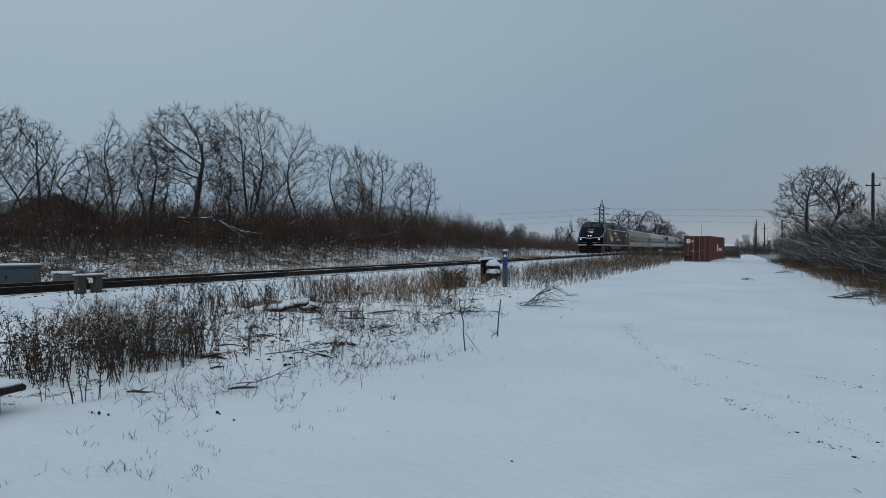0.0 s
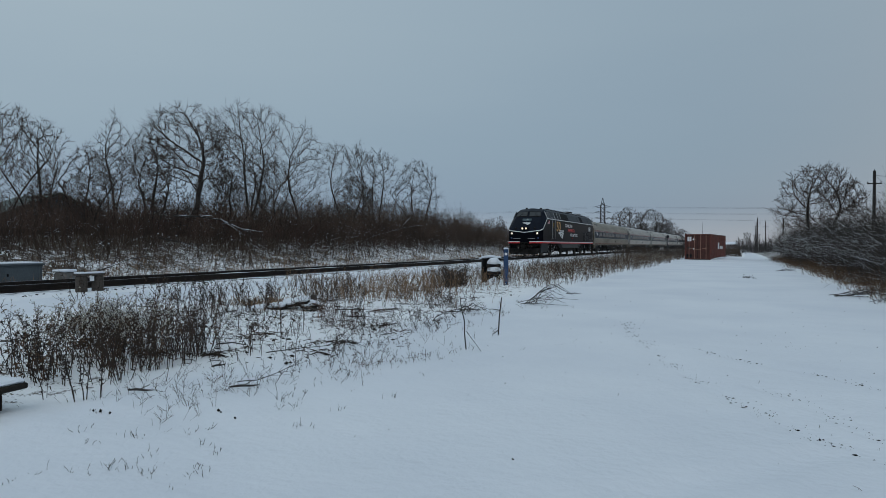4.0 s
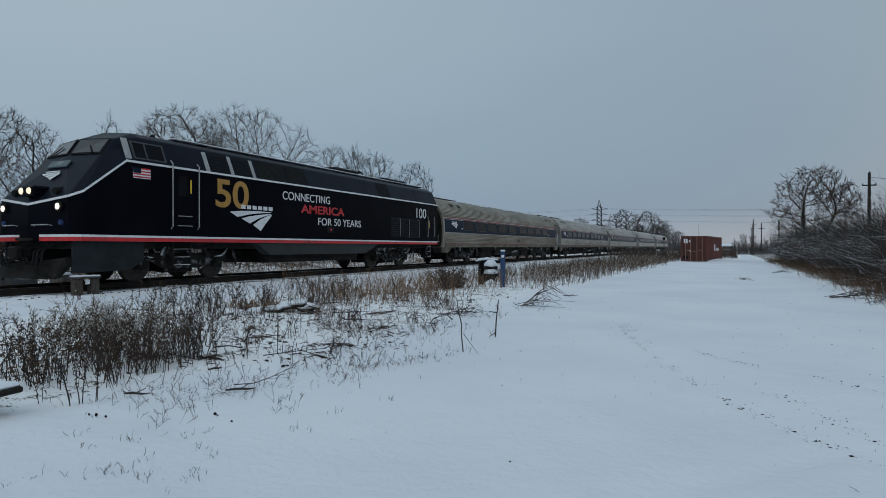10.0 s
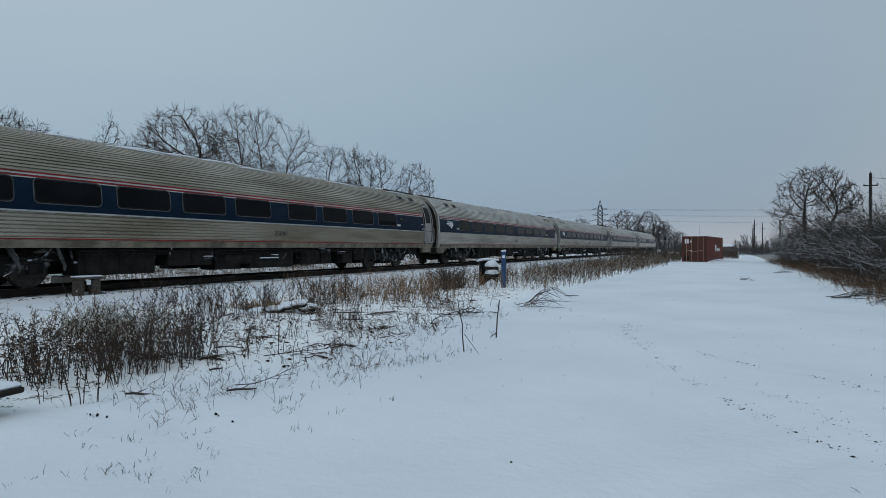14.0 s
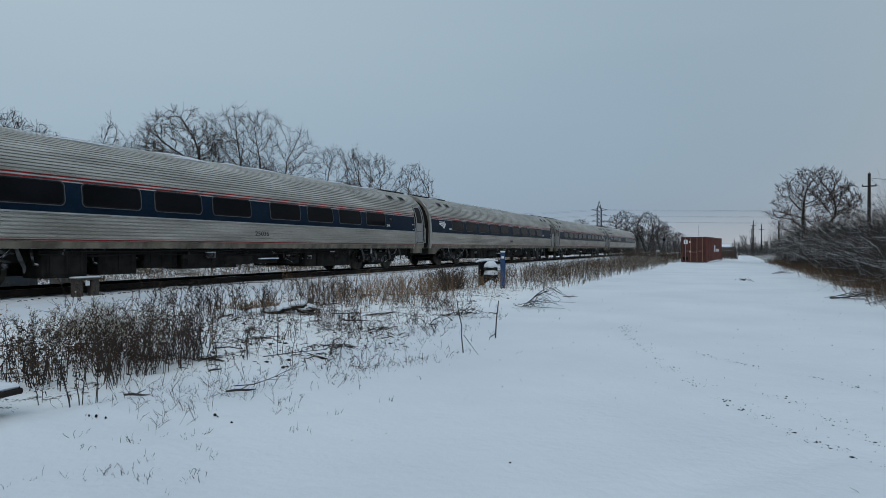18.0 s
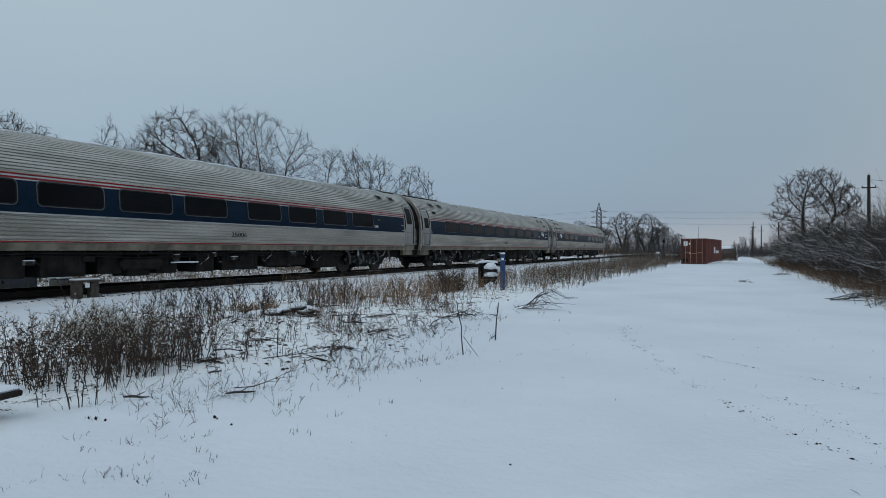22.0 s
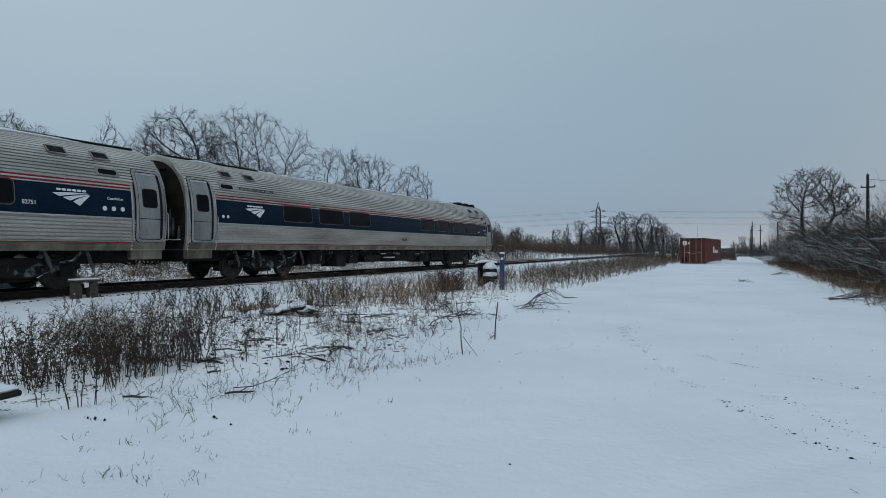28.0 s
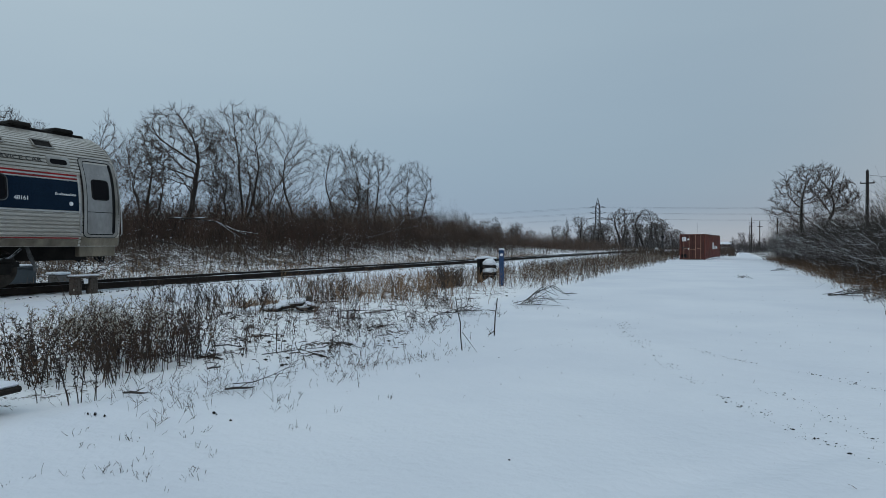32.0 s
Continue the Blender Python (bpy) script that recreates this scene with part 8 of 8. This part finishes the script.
for i in range(520):
    x, y = rng.uniform(-11.5, -4.5), rng.uniform(5.2, 17)
    if x > lane_edge(y) - 0.2 or noise.noise((x * 0.9, y * 0.9, 35.0)) < 0.05:
        continue
    q = rng.uniform(0.010, 0.035)
    C.append((x, y, ground_z(x, y) + q * 0.4))
    S.append((q * rng.uniform(0.8, 2.6), q * rng.uniform(0.7, 1.6), q * 0.7))
stuff("clods", lumps_mesh("clods", C, S), SLAB_WOOD, "dark clods and wood scraps showing through the snow", "debris")

# ---------------------------------------------------------------- far things
def utility_pole(x, y, h, r, arms, label="weathered wooden utility pole beside the lane"):
    z = ground_z(x, y)
    p = thing("utility_pole", label, "utility pole", pose(x, y, z), "utility poles")
    part("pole", Geo().cyl((0, 0, -0.3), (0, 0, h), r, 10, r * 0.65), POLE, p)
    for k in range(arms):
        zz = h - 0.35 - 0.9 * k
        a = part("cross_arm", Geo().box(-0.62, 0.62, -0.05, 0.05, zz - 1.0, zz - 0.88, 0.01), POLE, p)
        for q in (-0.55, 0.55):
            part("insulator", Geo().tube([(q, 0, zz - 0.88), (q, 0, zz - 0.80), (q, 0, zz - 0.72)], [0.035, 0.05, 0.025], 7), LATTICE, a)
    part("top_pin", Geo().cyl((0, 0, h), (0, 0, h + 0.15), 0.03, 6), LATTICE, p)
    return p


utility_pole(13.1, 73.8, 8.8, 0.20, 1)
for x, y, h in ((8.2, 119.7, 6.0), (7.8, 169.8, 7.2), (6.0, 169.9, 8.3), (8.5, 259.9, 9.0), (5.2, 150, 6.4), (7.4, 215, 8.6)):
    utility_pole(x, y, h, 0.15, 1 if y > 160 else 0, "far wooden utility pole along the lane")


def build_pylon():
    """A lattice power-line mast with arms."""
    x, y = -61.6, 324.2
    p = thing("lattice_pylon", "dark steel lattice power pylon on the skyline", "pylon", pose(x, y, 0, 0, 0, 15))
    def half(z):
        return 3.4 - (3.4 - 1.1) * min(1, z / 14) if z < 14 else (1.1 if z < 22 else 1.1 * max(0.05, (26.7 - z) / 4.7))
    zs = [0, 4, 8, 11, 14, 16, 18, 20, 22, 24.3, 26.7]
    for sx in (-1, 1):
        for sy in (-1, 1):
            part("leg", Geo().tube([(sx * half(z), sy * half(z), z) for z in zs], [0.20] * 9 + [0.15, 0.1], 4), LATTICE, p)
    for a, b in zip(zs, zs[1:-1]):
        g = Geo()
        for sx, sy, tx, ty in ((-1, -1, 1, -1), (1, -1, 1, 1), (1, 1, -1, 1), (-1, 1, -1, -1)):
            g.tube([(sx * half(a), sy * half(a), a), (tx * half(b), ty * half(b), b)], [0.10, 0.10], 4)
            g.tube([(tx * half(a), ty * half(a), a), (sx * half(b), sy * half(b), b)], [0.10, 0.10], 4)
        part("brace", g, LATTICE, p)
    for z in (15.5, 18.5, 21.5):
        for s in (-1, 1):
            g = Geo()
            g.tube([(s * 1.1, 0, z), (s * 4.2, 0, z + 0.4)], [0.12, 0.07], 4)
            g.tube([(s * 1.1, 0, z + 1.2), (s * 4.2, 0, z + 0.4)], [0.12, 0.07], 4)
            part("arm", g, LATTICE, p)


build_pylon()


def wire(name, pts, r, label):
    w = thing(name, label, "power line", pose(*pts[0]), "power lines")
    line = []
    for a, b, sag in zip(pts, pts[1:], [2.5] * len(pts)):
        for k in range(10):
            f = k / 10
            line.append(tuple(a[i] + (b[i] - a[i]) * f - (sag * 4 * f * (1 - f) if i == 2 else 0) - pts[0][i] for i in range(3)))
    line.append(tuple(pts[-1][i] - pts[0][i] for i in range(3)))
    part("cable", Geo().tube(line, [r] * len(line), 3), LATTICE, w)


for k, z in enumerate((15.9, 18.9, 21.9)):
    for s in (-4.0, 4.0):
        wire("power_line", [(-320, 300 + s, z - 2), (-61.6 + s * 0.3, 324.2 + s, z), (230, 352 + s, z - 1), (480, 376, z)], 0.022, "thin dark power line across the sky")
wire("power_line", [(13.1, 73.8, 8.6), (38, 40, 9.5)], 0.02, "thin cable from a wooden pole")


def build_mast(x, y, h, label):
    m = thing("signal_mast", label, "signal", pose(x, y, ground_z(x, y), 0, 0, 10))
    part("mast", Geo().cyl((0, 0, 0), (0, 0, h), 0.06, 8), LATTICE, m)
    part("head", Geo().cyl((0, -0.05, h - 0.35), (0, 0.08, h - 0.35), 0.26, 14), POST_BLACK, m)
    part("base_box", Geo().box(-0.25, 0.25, -0.2, 0.2, 0, 0.9, 0.03), BOX_GREY, m)


X, Y = scatter(900, -3.5, 1.3, 84, 125)
weeds("lane_end_weeds", X, Y, R.uniform(0.5, 1.3, len(X)), DRY, "brown dead weeds where the lane bends", 0.016, 4, 0.0)
X, Y = scatter(1500, -5, 18, 122, 152)
thicket("lane_bend_thicket", X, Y, R.uniform(0.7, 2.0, len(X)), FAR_WOOD, "low leafless brush where the lane bends away", radius=0.022, side=3)
build_mast(-9.8, 109.6, 3.3, "small trackside signal on a thin mast")
s = thing("trackside_sign", "small white sign on a post far down the line", "sign", pose(-10.8, 109.5, ground_z(-10.8, 109.5)))
part("post", Geo().cyl((0, 0, 0), (0, 0, 0.9), 0.03, 6), LATTICE, s)
part("plate", Geo().box(-0.3, 0.3, -0.04, -0.01, 0.55, 1.0, 0.01), WHITE_LET, s)


def gabled(name, label, m, w, l, eave, ridge, wall_m, roof_m, windows=0):
    """A plain gabled building with overhanging roof; l runs along the ridge (x)."""
    b = thing(name, label, "building", m)
    part("walls", Geo().box(-l / 2, l / 2, -w / 2, w / 2, 0, eave, 0.02), wall_m, b)
    for s in (-1, 1):
        part("gable", Geo().plate([(s * l / 2, -w / 2, eave), (s * l / 2, w / 2, eave), (s * l / 2, 0, ridge - 0.1)], (-s * 0.2, 0, 0)), wall_m, b)
        part("roof", Geo().plate([(-l / 2 - 0.4, s * (w / 2 + 0.5), eave - 0.15), (l / 2 + 0.4, s * (w / 2 + 0.5), eave - 0.15), (l / 2 + 0.4, 0, ridge), (-l / 2 - 0.4, 0, ridge)], (0, 0, 0.15)), roof_m, b)
    for k in range(windows):
        x = -l / 2 + l * (k + 0.5) / windows
        w_ = part("window", Geo().box(x - 0.5, x + 0.5, -w / 2 - 0.03, -w / 2 + 0.02, 1.0, 2.2, 0.01), GLASS, b)
        part("frame", Geo().box(x - 0.58, x + 0.58, -w / 2 - 0.02, -w / 2 + 0.01, 0.92, 2.28, 0.01), WHITE_LET, w_)
    return b


ROOF_DARK = mat("dark_grey_roof", (0.06, 0.06, 0.065), 0.85, 0, (0.04, 0.04, 0.045), 4)
# green-roofed shed behind the thicket, gable towards the track; houses at the lane's end
gabled("shed", "long shed with a dark green metal roof behind the trees", pose(-56, 32.6, 0.8, 0, 0, -8), 8.0, 8, 3.0, 4.9, BOX_GREY, ROOF_GREEN)
gabled("house", "low house with a snowy grey roof at the lane's end", pose(-1.0, 470, 0, 0, 0, 10), 8, 9, 2.3, 3.9, HOUSE, SNOW_CAP, 3)
gabled("house", "far brick house with a grey roof", pose(-13, 500, 0, 0, 0, -15), 9, 12, 2.8, 4.6, HOUSE, ROOF_DARK, 3)

# ---------------------------------------------------------------- what moves
def travelled(t):
    """Metres that the train has gone since the 13th second."""
    return 6.699 * (t - 13.0) + 0.0046 * (t - 13.0) ** 2


def on_line(y):
    """Pose on the rails at y, facing down the line."""
    return pose(track_x(y + 12), y, RAIL_Z, 0, 0, -math.degrees(math.atan(BEND * max(0.0, y + 12 - BEND_Y))))


def motions():
    """The train rolls past at an almost even pace, its wheels turning."""
    seconds = [i * 1.0 for i in range(33)]
    for k, c in enumerate(COACHES):
        walk(c, [(t, on_line(10.28 + PITCH * k - 0.12 - travelled(t))) for t in seconds])
    walk(locomotive, [(t, on_line(10.28 - 21.77 - travelled(t))) for t in seconds])
    ticks = [i * 0.1 for i in range(321)]
    for ws, x, y, z in WHEELSETS:
        walk(ws, [(t, pose(x, y, z, math.degrees(travelled(t) / 0.457))) for t in ticks])


motions()
